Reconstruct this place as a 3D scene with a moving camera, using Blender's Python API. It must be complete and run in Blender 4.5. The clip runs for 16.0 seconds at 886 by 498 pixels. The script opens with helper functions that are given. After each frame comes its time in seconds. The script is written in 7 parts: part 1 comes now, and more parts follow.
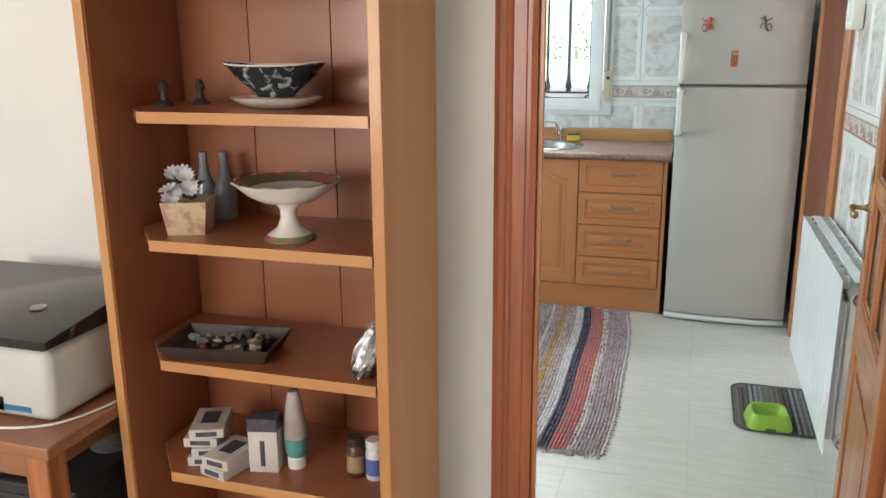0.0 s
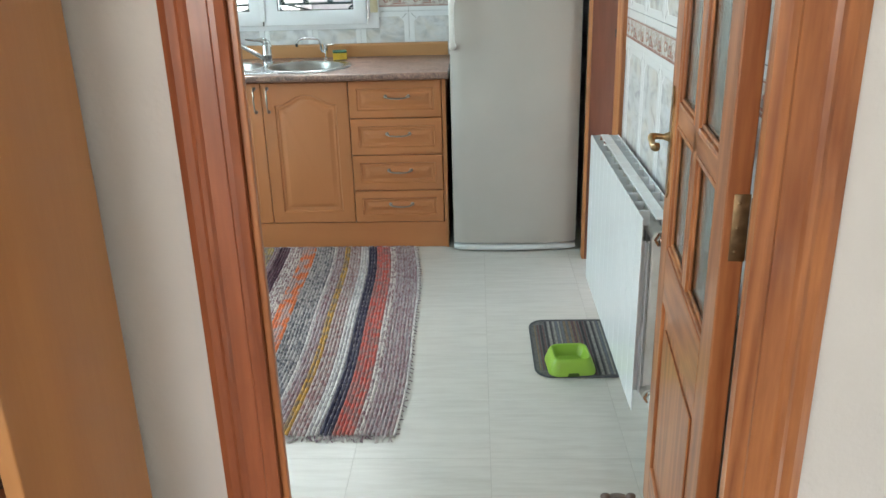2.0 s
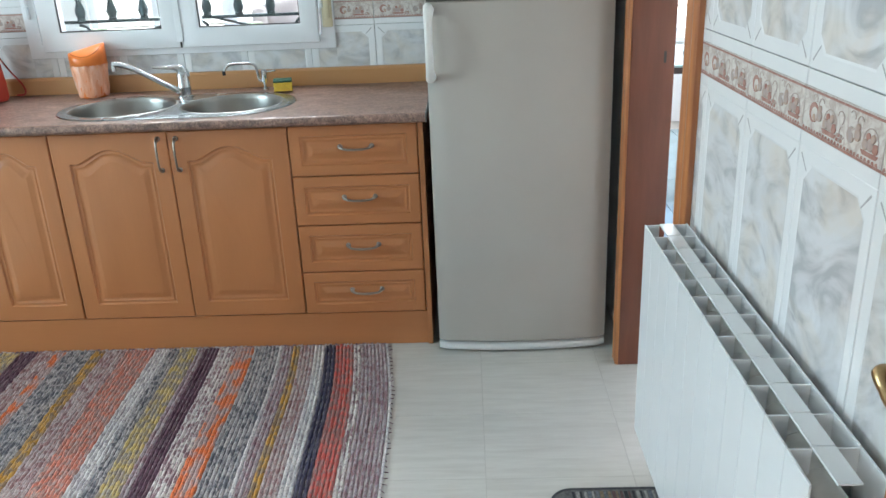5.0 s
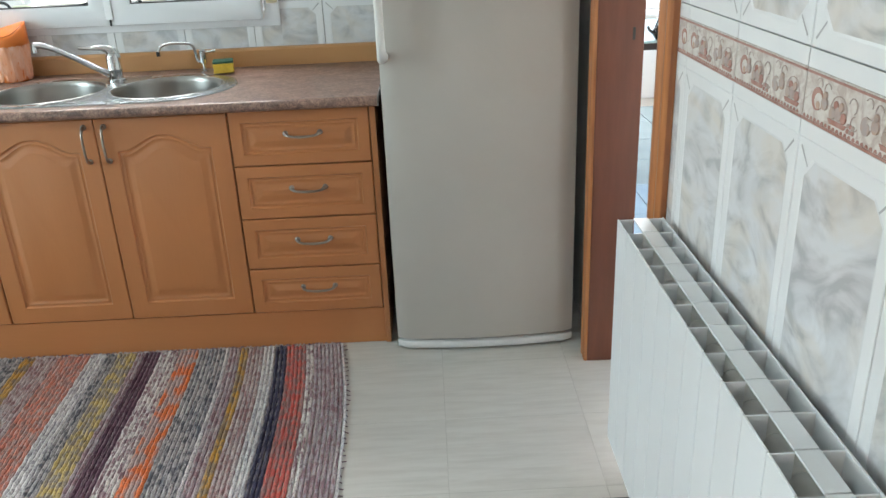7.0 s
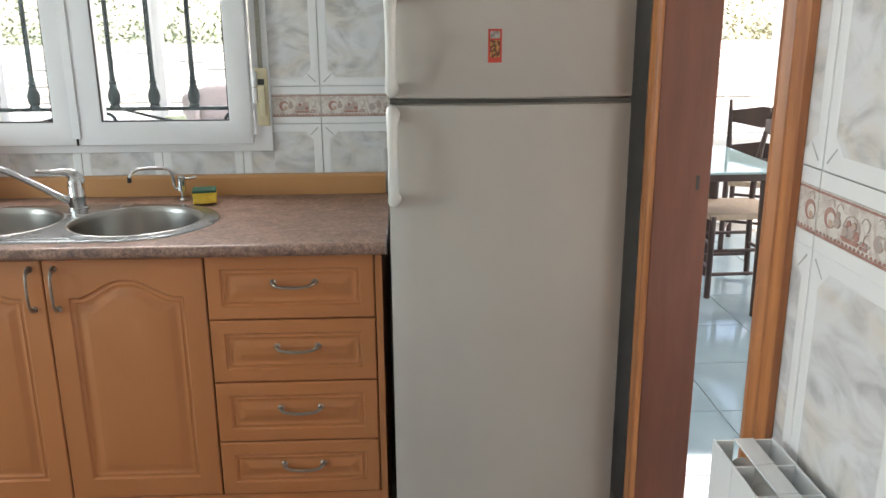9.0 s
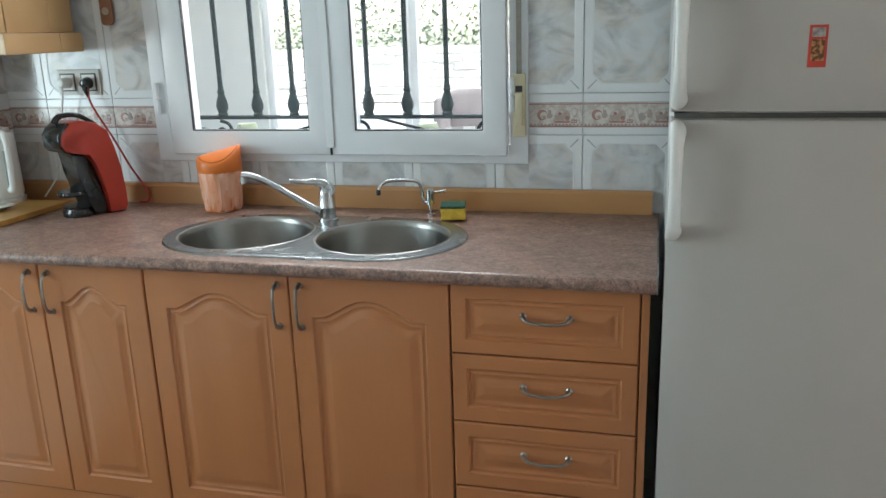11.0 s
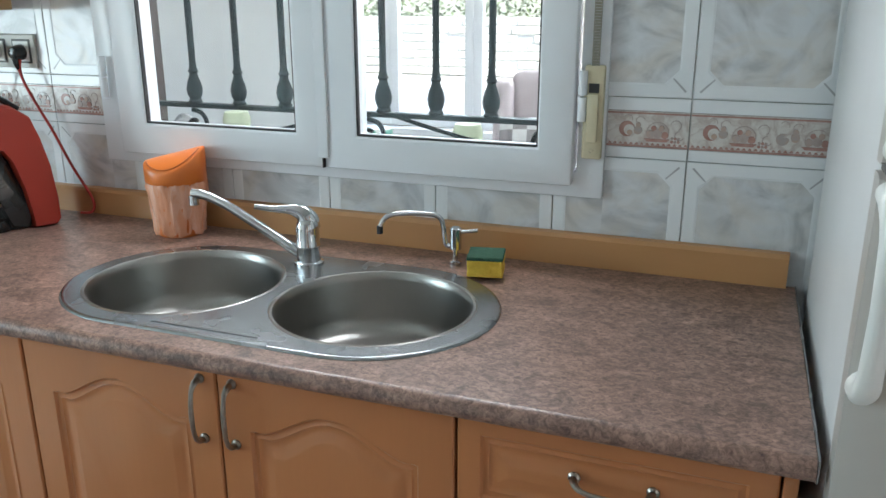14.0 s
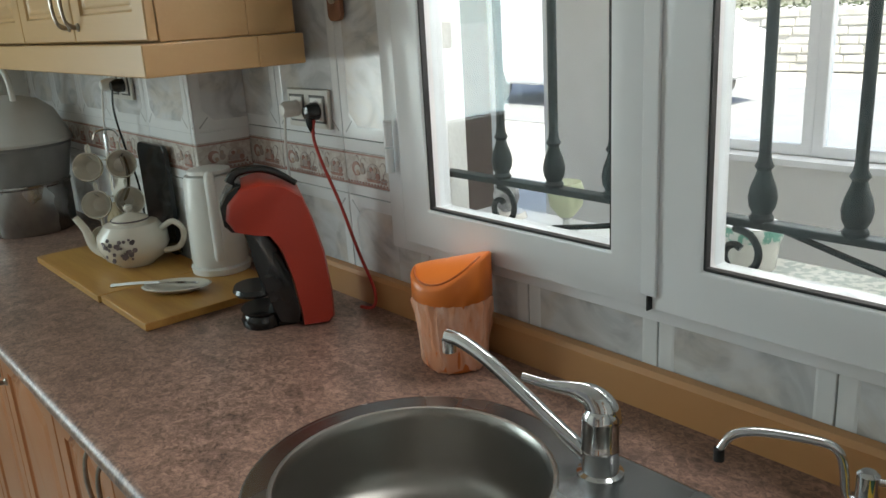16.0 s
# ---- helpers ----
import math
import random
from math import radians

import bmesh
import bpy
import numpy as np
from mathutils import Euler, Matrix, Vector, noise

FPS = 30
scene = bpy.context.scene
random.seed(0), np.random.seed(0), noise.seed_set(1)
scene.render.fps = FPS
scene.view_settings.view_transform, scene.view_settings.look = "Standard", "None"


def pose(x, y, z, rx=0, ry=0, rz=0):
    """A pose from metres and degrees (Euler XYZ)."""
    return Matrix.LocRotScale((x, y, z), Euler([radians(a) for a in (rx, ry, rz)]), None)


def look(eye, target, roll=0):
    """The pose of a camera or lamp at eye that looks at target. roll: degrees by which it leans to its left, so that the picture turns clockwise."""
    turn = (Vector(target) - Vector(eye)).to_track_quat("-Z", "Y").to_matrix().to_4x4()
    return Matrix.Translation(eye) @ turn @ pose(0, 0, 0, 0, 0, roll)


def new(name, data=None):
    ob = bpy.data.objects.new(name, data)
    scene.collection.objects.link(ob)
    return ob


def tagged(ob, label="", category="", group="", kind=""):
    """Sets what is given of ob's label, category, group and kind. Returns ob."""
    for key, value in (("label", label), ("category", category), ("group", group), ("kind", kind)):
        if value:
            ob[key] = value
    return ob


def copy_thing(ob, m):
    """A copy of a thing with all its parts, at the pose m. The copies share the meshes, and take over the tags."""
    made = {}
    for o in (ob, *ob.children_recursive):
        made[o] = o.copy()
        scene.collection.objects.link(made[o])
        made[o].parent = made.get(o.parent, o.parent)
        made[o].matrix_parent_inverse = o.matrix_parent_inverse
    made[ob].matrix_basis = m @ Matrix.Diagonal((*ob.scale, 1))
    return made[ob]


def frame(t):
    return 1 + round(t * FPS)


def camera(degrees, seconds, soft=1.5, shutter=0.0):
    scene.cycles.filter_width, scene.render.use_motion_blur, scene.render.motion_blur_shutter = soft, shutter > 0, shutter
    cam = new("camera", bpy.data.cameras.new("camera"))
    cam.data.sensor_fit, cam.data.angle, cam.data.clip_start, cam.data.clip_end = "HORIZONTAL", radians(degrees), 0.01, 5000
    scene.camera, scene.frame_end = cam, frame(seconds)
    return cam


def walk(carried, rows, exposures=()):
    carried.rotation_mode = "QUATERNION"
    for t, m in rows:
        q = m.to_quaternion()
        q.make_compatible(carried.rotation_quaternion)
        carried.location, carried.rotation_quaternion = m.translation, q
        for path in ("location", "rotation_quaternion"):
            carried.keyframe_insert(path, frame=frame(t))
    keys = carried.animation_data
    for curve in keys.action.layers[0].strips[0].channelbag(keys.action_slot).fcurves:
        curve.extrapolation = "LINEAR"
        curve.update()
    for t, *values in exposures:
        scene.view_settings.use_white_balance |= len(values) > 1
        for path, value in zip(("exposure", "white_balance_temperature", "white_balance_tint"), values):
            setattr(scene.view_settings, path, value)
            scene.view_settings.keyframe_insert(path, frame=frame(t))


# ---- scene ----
cam = camera(57.5, 16.0)
PATH = [
    (0, (-0.021, 0.109, 1.455), (-0.598, 1.96, 0.965), -0.4),
    (0.5, (0.066, 0.221, 1.451), (-0.284, 2.105, 0.878), -0.1),
    (1, (0.069, 0.325, 1.444), (-0.224, 2.189, 0.779), -1.3),
    (1.5, (0.014, 0.51, 1.456), (-0.145, 2.383, 0.773), -1.1),
    (2, (0.001, 0.662, 1.442), (-0.086, 2.532, 0.738), -1.6),
    (2.5, (0.071, 0.889, 1.431), (-0.029, 2.746, 0.695), -2.2),
    (3, (0.113, 1.033, 1.446), (-0.05, 2.883, 0.705), -1.2),
    (3.5, (0.086, 1.228, 1.424), (-0.095, 3.08, 0.692), -1.4),
    (4, (0.012, 1.431, 1.445), (-0.154, 3.296, 0.741), -2.1),
    (4.5, (-0.004, 1.613, 1.436), (-0.104, 3.482, 0.732), -2.3),
    (4.7, (0.004, 1.7, 1.432), (-0.084, 3.569, 0.726), -2.4),
    (6.8, (0.027, 1.99, 1.384), (0.042, 3.818, 0.573), -2.2),
    (7, (0.027, 2.0, 1.404), (0.044, 3.845, 0.632), -2.5),
    (7.5, (0.013, 2.047, 1.438), (0.056, 3.937, 0.787), -2.7),
    (8, (-0.008, 2.189, 1.45), (0.071, 4.105, 0.881), -2.5),
    (8.5, (-0.038, 2.33, 1.44), (0.056, 4.258, 0.913), -1.5),
    (9, (-0.062, 2.465, 1.426), (0.012, 4.391, 0.893), -0.4),
    (9.5, (-0.061, 2.65, 1.437), (-0.182, 4.574, 0.902), -1.1),
    (10, (-0.098, 2.732, 1.45), (-0.435, 4.631, 0.921), -1.9),
    (10.2, (-0.118, 2.735, 1.445), (-0.51, 4.624, 0.916), -2.2),
    (12.3, (-0.183, 2.897, 1.428), (-0.751, 4.742, 0.904), -1.1),
    (12.5, (-0.203, 2.963, 1.432), (-0.781, 4.804, 0.907), -1.2),
    (13, (-0.245, 3.12, 1.428), (-0.824, 4.959, 0.896), -1.7),
    (13.5, (-0.253, 3.343, 1.428), (-0.845, 5.17, 0.868), -1.0),
    (14, (-0.263, 3.521, 1.421), (-0.925, 5.314, 0.832), -0.0),
    (14.5, (-0.326, 3.722, 1.417), (-1.03, 5.485, 0.79), -0.2),
    (15, (-0.391, 3.906, 1.449), (-1.154, 5.641, 0.809), -0.9),
    (15.5, (-0.445, 4.112, 1.45), (-1.605, 5.626, 0.847), -3.8),
    (16, (-0.498, 4.198, 1.492), (-1.963, 5.433, 0.92), -3.4),
]
EXPOSURES = [(0.0, 2.5, 7150, 15), (1.5, 2.39, 7050, 13), (3.5, 2.55, 6950, 15), (4.7, 2.29, 6750, 16), (7.0, 2.2, 7250, 18), (8.0, 1.98, 7550, 21), (9.0, 2.06, 7750, 24), (9.5, 1.92, 8050, 27), (10.2, 1.82, 7550, 22), (12.5, 1.75, 6750, 15), (14.5, 1.77, 7000, 18), (15.0, 1.4, 7300, 17), (15.5, 1.05, 7600, 18), (16.0, 1.12, 7800, 18)]
walk(cam, [(t, look(eye, target, roll)) for t, eye, target, roll in PATH], EXPOSURES)

# world, sun, the daylight that the openings let in, and a hall fill
world = bpy.data.worlds.new("world")
scene.world = world
world.use_nodes = True
wn = world.node_tree.nodes
sky = wn.new("ShaderNodeTexSky")
sky.sky_type = "NISHITA"
sky.sun_disc = False
sky.sun_elevation = radians(50)
sky.sun_rotation = radians(122)
world.node_tree.links.new(sky.outputs[0], wn["Background"].inputs[0])
wn["Background"].inputs[1].default_value = 0.15

sun = new("sun", bpy.data.lights.new("sun", "SUN"))
sun.data.energy = 5.0
sun.data.angle = radians(0.5)
sun.data.color = (1.0, 0.96, 0.88)
sun.matrix_world = look((0, 0, 0), (-math.sin(radians(122)) * 0.643, -math.cos(radians(122)) * 0.643, -0.766))


def window_light(name, eye, target, w, h, power, color):
    lamp = new(name, bpy.data.lights.new(name, "AREA"))
    lamp.data.shape = "RECTANGLE"
    lamp.data.size, lamp.data.size_y = w, h
    lamp.data.energy, lamp.data.color = power, color
    lamp.matrix_world = look(eye, target)
    return lamp


window_light("kitchen_window_daylight", (-1.15, 5.30, 1.975), (-1.15, 4.3, 1.35), 1.2, 0.24, 5.8, (0.84, 0.94, 1.0))
window_light("side_window_daylight", (-3.70, 3.30, 1.5), (0, 3.20, 0.9), 1.1, 1.2, 12.5, (0.60, 0.90, 1.0))
# Fill lamp added for the hall, set in an unseen opening.
window_light("hall_fill_light", (-1.7, -2.35, 1.6), (-1.2, 1.5, 1.0), 1.5, 1.4, 10.5, (1.0, 0.97, 0.93))
window_light("porch_glazing_daylight", (0.4, 8.6, 2.35), (0.4, 6.0, 1.0), 7.0, 0.4, 50, (0.90, 0.96, 1.0))

# materials
def mat(name, base=(0.8, 0.8, 0.8), rough=0.5, metal=0.0, base2=None, scale=8.0, bump=0.0, bump_scale=60.0, stretch=(1, 1, 1), contrast=(0.35, 0.65), coat=0.0, detail=4.0, rough_vary=0.0, distortion=0.0):
    m = bpy.data.materials.new(name)
    m.use_nodes = True
    n, k = m.node_tree.nodes, m.node_tree.links
    b = n["Principled BSDF"]
    b.inputs["Base Color"].default_value = (*base, 1)
    b.inputs["Roughness"].default_value = rough
    b.inputs["Metallic"].default_value = metal
    b.inputs["Coat Weight"].default_value = coat
    b.inputs["Coat Roughness"].default_value = 0.12
    co, mp = n.new("ShaderNodeTexCoord"), n.new("ShaderNodeMapping")
    k.new(co.outputs["Object"], mp.inputs[0])
    mp.inputs["Scale"].default_value = stretch
    if base2:
        t, r, x = n.new("ShaderNodeTexNoise"), n.new("ShaderNodeMapRange"), n.new("ShaderNodeMix")
        k.new(mp.outputs[0], t.inputs["Vector"])
        t.inputs["Scale"].default_value, t.inputs["Detail"].default_value = scale, detail
        t.inputs["Distortion"].default_value = distortion
        r.inputs[1].default_value, r.inputs[2].default_value = contrast
        k.new(t.outputs[0], r.inputs[0])
        x.data_type = "RGBA"
        x.inputs[6].default_value, x.inputs[7].default_value = (*base, 1), (*base2, 1)
        k.new(r.outputs[0], x.inputs[0])
        k.new(x.outputs[2], b.inputs["Base Color"])
    if rough_vary:
        t, r = n.new("ShaderNodeTexNoise"), n.new("ShaderNodeMapRange")
        k.new(mp.outputs[0], t.inputs["Vector"])
        t.inputs["Scale"].default_value = 11
        r.inputs[3].default_value, r.inputs[4].default_value = max(0.02, rough - rough_vary), rough + rough_vary
        k.new(t.outputs[0], r.inputs[0])
        k.new(r.outputs[0], b.inputs["Roughness"])
    if bump:
        t, u = n.new("ShaderNodeTexNoise"), n.new("ShaderNodeBump")
        k.new(mp.outputs[0], t.inputs["Vector"])
        t.inputs["Scale"].default_value, t.inputs["Detail"].default_value = bump_scale, 3
        u.inputs["Strength"].default_value, u.inputs["Distance"].default_value = bump, 0.004
        k.new(t.outputs[0], u.inputs["Height"])
        k.new(u.outputs[0], b.inputs["Normal"])
    return m


def wood(name, light, dark, axis, rough=0.38, rings=5.0, fine=1.0, coat=0.25, lines=9.0):
    """Lacquered pine: long soft bands and fine fibres along one axis."""
    m = mat(name, light, rough, coat=coat)
    n, k = m.node_tree.nodes, m.node_tree.links
    b = n["Principled BSDF"]
    co, info = n.new("ShaderNodeTexCoord"), n.new("ShaderNodeObjectInfo")
    mp, add = n.new("ShaderNodeMapping"), n.new("ShaderNodeVectorMath")
    k.new(co.outputs["Object"], add.inputs[0])
    mul = n.new("ShaderNodeMath")
    mul.operation = "MULTIPLY"
    mul.inputs[1].default_value = 7.0
    k.new(info.outputs["Random"], mul.inputs[0])
    k.new(mul.outputs[0], add.inputs[1])
    k.new(add.outputs[0], mp.inputs[0])
    s = [1.0, 1.0, 1.0]
    s["xyz".index(axis)] = 0.09
    mp.inputs["Scale"].default_value = s
    a, r, x = n.new("ShaderNodeTexNoise"), n.new("ShaderNodeMath"), n.new("ShaderNodeMix")
    k.new(mp.outputs[0], a.inputs["Vector"])
    a.inputs["Scale"].default_value, a.inputs["Detail"].default_value = rings, 2
    r.operation = "MULTIPLY"
    r.inputs[1].default_value = lines
    k.new(a.outputs[0], r.inputs[0])
    f = n.new("ShaderNodeMath")
    f.operation = "PINGPONG"
    f.inputs[1].default_value = 1.0
    k.new(r.outputs[0], f.inputs[0])
    g = n.new("ShaderNodeTexNoise")
    k.new(mp.outputs[0], g.inputs["Vector"])
    g.inputs["Scale"].default_value, g.inputs["Detail"].default_value = 120, 3
    w = n.new("ShaderNodeMath")
    w.operation = "MULTIPLY_ADD"
    k.new(g.outputs[0], w.inputs[0])
    w.inputs[1].default_value = 0.9 * fine
    q = n.new("ShaderNodeMath")
    q.operation = "MULTIPLY_ADD"
    k.new(f.outputs[0], q.inputs[0])
    q.inputs[1].default_value, q.inputs[2].default_value = 0.65, -0.35 * fine
    k.new(q.outputs[0], w.inputs[2])
    x.data_type = "RGBA"
    x.inputs[6].default_value, x.inputs[7].default_value = (*light, 1), (*dark, 1)
    k.new(w.outputs[0], x.inputs[0])
    k.new(x.outputs[2], b.inputs["Base Color"])
    u = n.new("ShaderNodeBump")
    u.inputs["Strength"].default_value, u.inputs["Distance"].default_value = 0.12, 0.002
    k.new(g.outputs[0], u.inputs["Height"])
    k.new(u.outputs[0], b.inputs["Normal"])
    return m


def glass(name, rough=0.0, color=(1, 1, 1), bump=0.0):
    m = mat(name, color, rough, bump=bump, bump_scale=34, stretch=(1, 1, 0.7))
    b = m.node_tree.nodes["Principled BSDF"]
    b.inputs["Transmission Weight"].default_value = 1.0
    b.inputs["IOR"].default_value = 1.45
    return m


PLASTER = mat("white plaster", (0.80, 0.80, 0.78), 0.85, base2=(0.76, 0.76, 0.74), scale=3, bump=0.25, bump_scale=90)
CEILING = mat("ceiling paint", (0.82, 0.82, 0.80), 0.9, base2=(0.79, 0.79, 0.77), scale=2, bump=0.15, bump_scale=70)
TILE_WHITE = mat("glazed white", (0.80, 0.81, 0.81), 0.12, base2=(0.75, 0.77, 0.78), scale=5, rough_vary=0.05, bump=0.05, bump_scale=12)
GROUT = mat("grout", (0.55, 0.54, 0.52), 0.9, base2=(0.48, 0.47, 0.45), scale=20)
FLOOR_GROUT = mat("floor grout", (0.47, 0.455, 0.415), 0.9, base2=(0.43, 0.415, 0.38), scale=20)
CABINET = wood("beech foil", (0.515, 0.192, 0.072), (0.455, 0.165, 0.060), "z", rough=0.33, rings=2, fine=0.5, coat=0.15)
CABINET_X = wood("beech foil across", (0.515, 0.192, 0.072), (0.455, 0.165, 0.060), "x", rough=0.33, rings=2, fine=0.5, coat=0.15)
CAB_TOP = wood("beech wall unit", (0.56, 0.34, 0.155), (0.50, 0.29, 0.125), "x", rough=0.35, rings=2, fine=0.5, coat=0.15)
PINE = wood("door pine", (0.52, 0.20, 0.072), (0.24, 0.066, 0.022), "z", rings=4.5, fine=0.9, lines=24.0)
PINE_X = wood("door pine across", (0.52, 0.20, 0.072), (0.24, 0.066, 0.022), "x", rings=4.5, fine=0.9, lines=24.0)
PINE_Y = wood("door pine along", (0.52, 0.20, 0.072), (0.24, 0.066, 0.022), "y", rings=4.5, fine=0.9, lines=24.0)
# Darker, redder copy of the door pine for the left architrave and jamb.
PINE_LEFT = wood("red-brown left door pine", (0.40, 0.122, 0.050), (0.22, 0.058, 0.024), "z", rings=4.5, fine=0.9, lines=20.0)
# Same pine as the frame, darkened because the far jamb lies in shade.
PINE_SHADED = wood("pine darkened for shade", (0.17, 0.050, 0.024), (0.11, 0.031, 0.014), "z", rings=6, fine=0.9)
SHELF_FACE = wood("bookcase pine", (0.56, 0.27, 0.10), (0.46, 0.20, 0.065), "z", rings=3, fine=0.5)
SHELF_X = wood("bookcase pine across", (0.56, 0.27, 0.10), (0.46, 0.20, 0.065), "x", rings=3, fine=0.5)
# Darker copy of the bookcase pine; the recess's shade is in its colour.
SHELF_SHADE = wood("shaded bookcase pine", (0.35, 0.120, 0.052), (0.29, 0.095, 0.040), "z", rings=2, fine=0.5)
BEIGE = mat("beige lacquer", (0.50, 0.32, 0.16), 0.6, base2=(0.46, 0.29, 0.14), scale=4, bump=0.1)
# Door fronts hold the room's warm dim light in their colour; sides stay white.
FRIDGE_DIM = mat("dimmed fridge enamel", (0.485, 0.45, 0.412), 0.32, base2=(0.45, 0.415, 0.378), scale=2, bump=0.06, bump_scale=300, rough_vary=0.05)
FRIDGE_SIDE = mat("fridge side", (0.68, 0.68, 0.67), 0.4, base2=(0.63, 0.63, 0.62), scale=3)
WHITE_PLASTIC = mat("white plastic", (0.80, 0.80, 0.77), 0.28, base2=(0.76, 0.76, 0.72), scale=6)
PVC = mat("white upvc", (0.84, 0.86, 0.88), 0.25, base2=(0.81, 0.83, 0.85), scale=5)
CREAM = mat("yellowed plastic", (0.66, 0.58, 0.40), 0.4, base2=(0.6, 0.52, 0.35), scale=12)
RUBBER = mat("black rubber", (0.02, 0.02, 0.022), 0.6, base2=(0.03, 0.03, 0.03), scale=20)
DARK = mat("dark gap", (0.03, 0.028, 0.026), 0.7, base2=(0.045, 0.04, 0.036), scale=8)
STEEL = mat("brushed steel", (0.35, 0.36, 0.37), 0.27, 1.0, base2=(0.31, 0.32, 0.33), scale=12, rough_vary=0.02)
BOWL_STEEL = mat("satin bowl steel", (0.36, 0.345, 0.325), 0.33, 1.0, base2=(0.33, 0.315, 0.295), scale=4)
CHROME = mat("chrome", (0.60, 0.61, 0.62), 0.09, 1.0, base2=(0.70, 0.71, 0.72), scale=15, rough_vary=0.04)
PEWTER = mat("pewter handle", (0.38, 0.34, 0.30), 0.30, 1.0, base2=(0.30, 0.27, 0.24), scale=60)
BRASS = mat("brass", (0.50, 0.34, 0.18), 0.30, 1.0, base2=(0.36, 0.23, 0.11), scale=40, rough_vary=0.08)
OLD_BRASS = mat("dull brass", (0.30, 0.21, 0.12), 0.42, 1.0, base2=(0.20, 0.14, 0.08), scale=50, rough_vary=0.1)
IRON = mat("black iron", (0.010, 0.018, 0.020), 0.45, base2=(0.02, 0.034, 0.036), scale=30, bump=0.3, bump_scale=80)
IRON.node_tree.nodes["Principled BSDF"].inputs["Specular IOR Level"].default_value = 0.25
RADIATOR = mat("radiator enamel", (0.74, 0.77, 0.78), 0.22, base2=(0.71, 0.74, 0.75), scale=3, bump=0.02)
RADIATOR_IN = mat("radiator core", (0.62, 0.62, 0.58), 0.45, base2=(0.5, 0.49, 0.45), scale=14)
WINDOW_GLASS = glass("window glass", color=(0.90, 0.98, 1.0))
OBSCURE = glass("obscure glass", 0.16, (0.68, 0.82, 0.82), bump=0.22)


def worktop_material():
    m = mat("mottled worktop", (0.3, 0.2, 0.16), 0.36, rough_vary=0.06)
    n, k = m.node_tree.nodes, m.node_tree.links
    b = n["Principled BSDF"]
    co = n.new("ShaderNodeTexCoord")
    mp = n.new("ShaderNodeMapping")
    mp.inputs["Scale"].default_value = (1, 1.2, 1)
    mp.inputs["Rotation"].default_value = (0, 0, 0.35)
    k.new(co.outputs["Object"], mp.inputs[0])
    a, c = n.new("ShaderNodeTexNoise"), n.new("ShaderNodeTexNoise")
    for t, s, d in ((a, 17, 6), (c, 95, 7)):
        k.new(mp.outputs[0], t.inputs["Vector"])
        t.inputs["Scale"].default_value, t.inputs["Detail"].default_value = s, d
        t.inputs["Roughness"].default_value = 0.74
        t.inputs["Distortion"].default_value = 0.9
    ra, rc = n.new("ShaderNodeValToRGB"), n.new("ShaderNodeValToRGB")
    ra.color_ramp.elements[0].position, ra.color_ramp.elements[0].color = 0.32, (0.130, 0.080, 0.067, 1)
    ra.color_ramp.elements[1].position, ra.color_ramp.elements[1].color = 0.68, (0.37, 0.230, 0.182, 1)
    rc.color_ramp.elements[0].position, rc.color_ramp.elements[0].color = 0.36, (0.45, 0.41, 0.41, 1)
    rc.color_ramp.elements[1].position, rc.color_ramp.elements[1].color = 0.62, (1.45, 1.42, 1.38, 1)
    k.new(a.outputs[0], ra.inputs[0])
    k.new(c.outputs[0], rc.inputs[0])
    x = n.new("ShaderNodeMix")
    x.data_type, x.blend_type = "RGBA", "MULTIPLY"
    x.inputs[0].default_value = 1.0
    k.new(ra.outputs[0], x.inputs[6])
    k.new(rc.outputs[0], x.inputs[7])
    k.new(x.outputs[2], b.inputs["Base Color"])
    u = n.new("ShaderNodeBump")
    u.inputs["Strength"].default_value, u.inputs["Distance"].default_value = 0.03, 0.001
    k.new(c.outputs[0], u.inputs["Height"])
    k.new(u.outputs[0], b.inputs["Normal"])
    return m


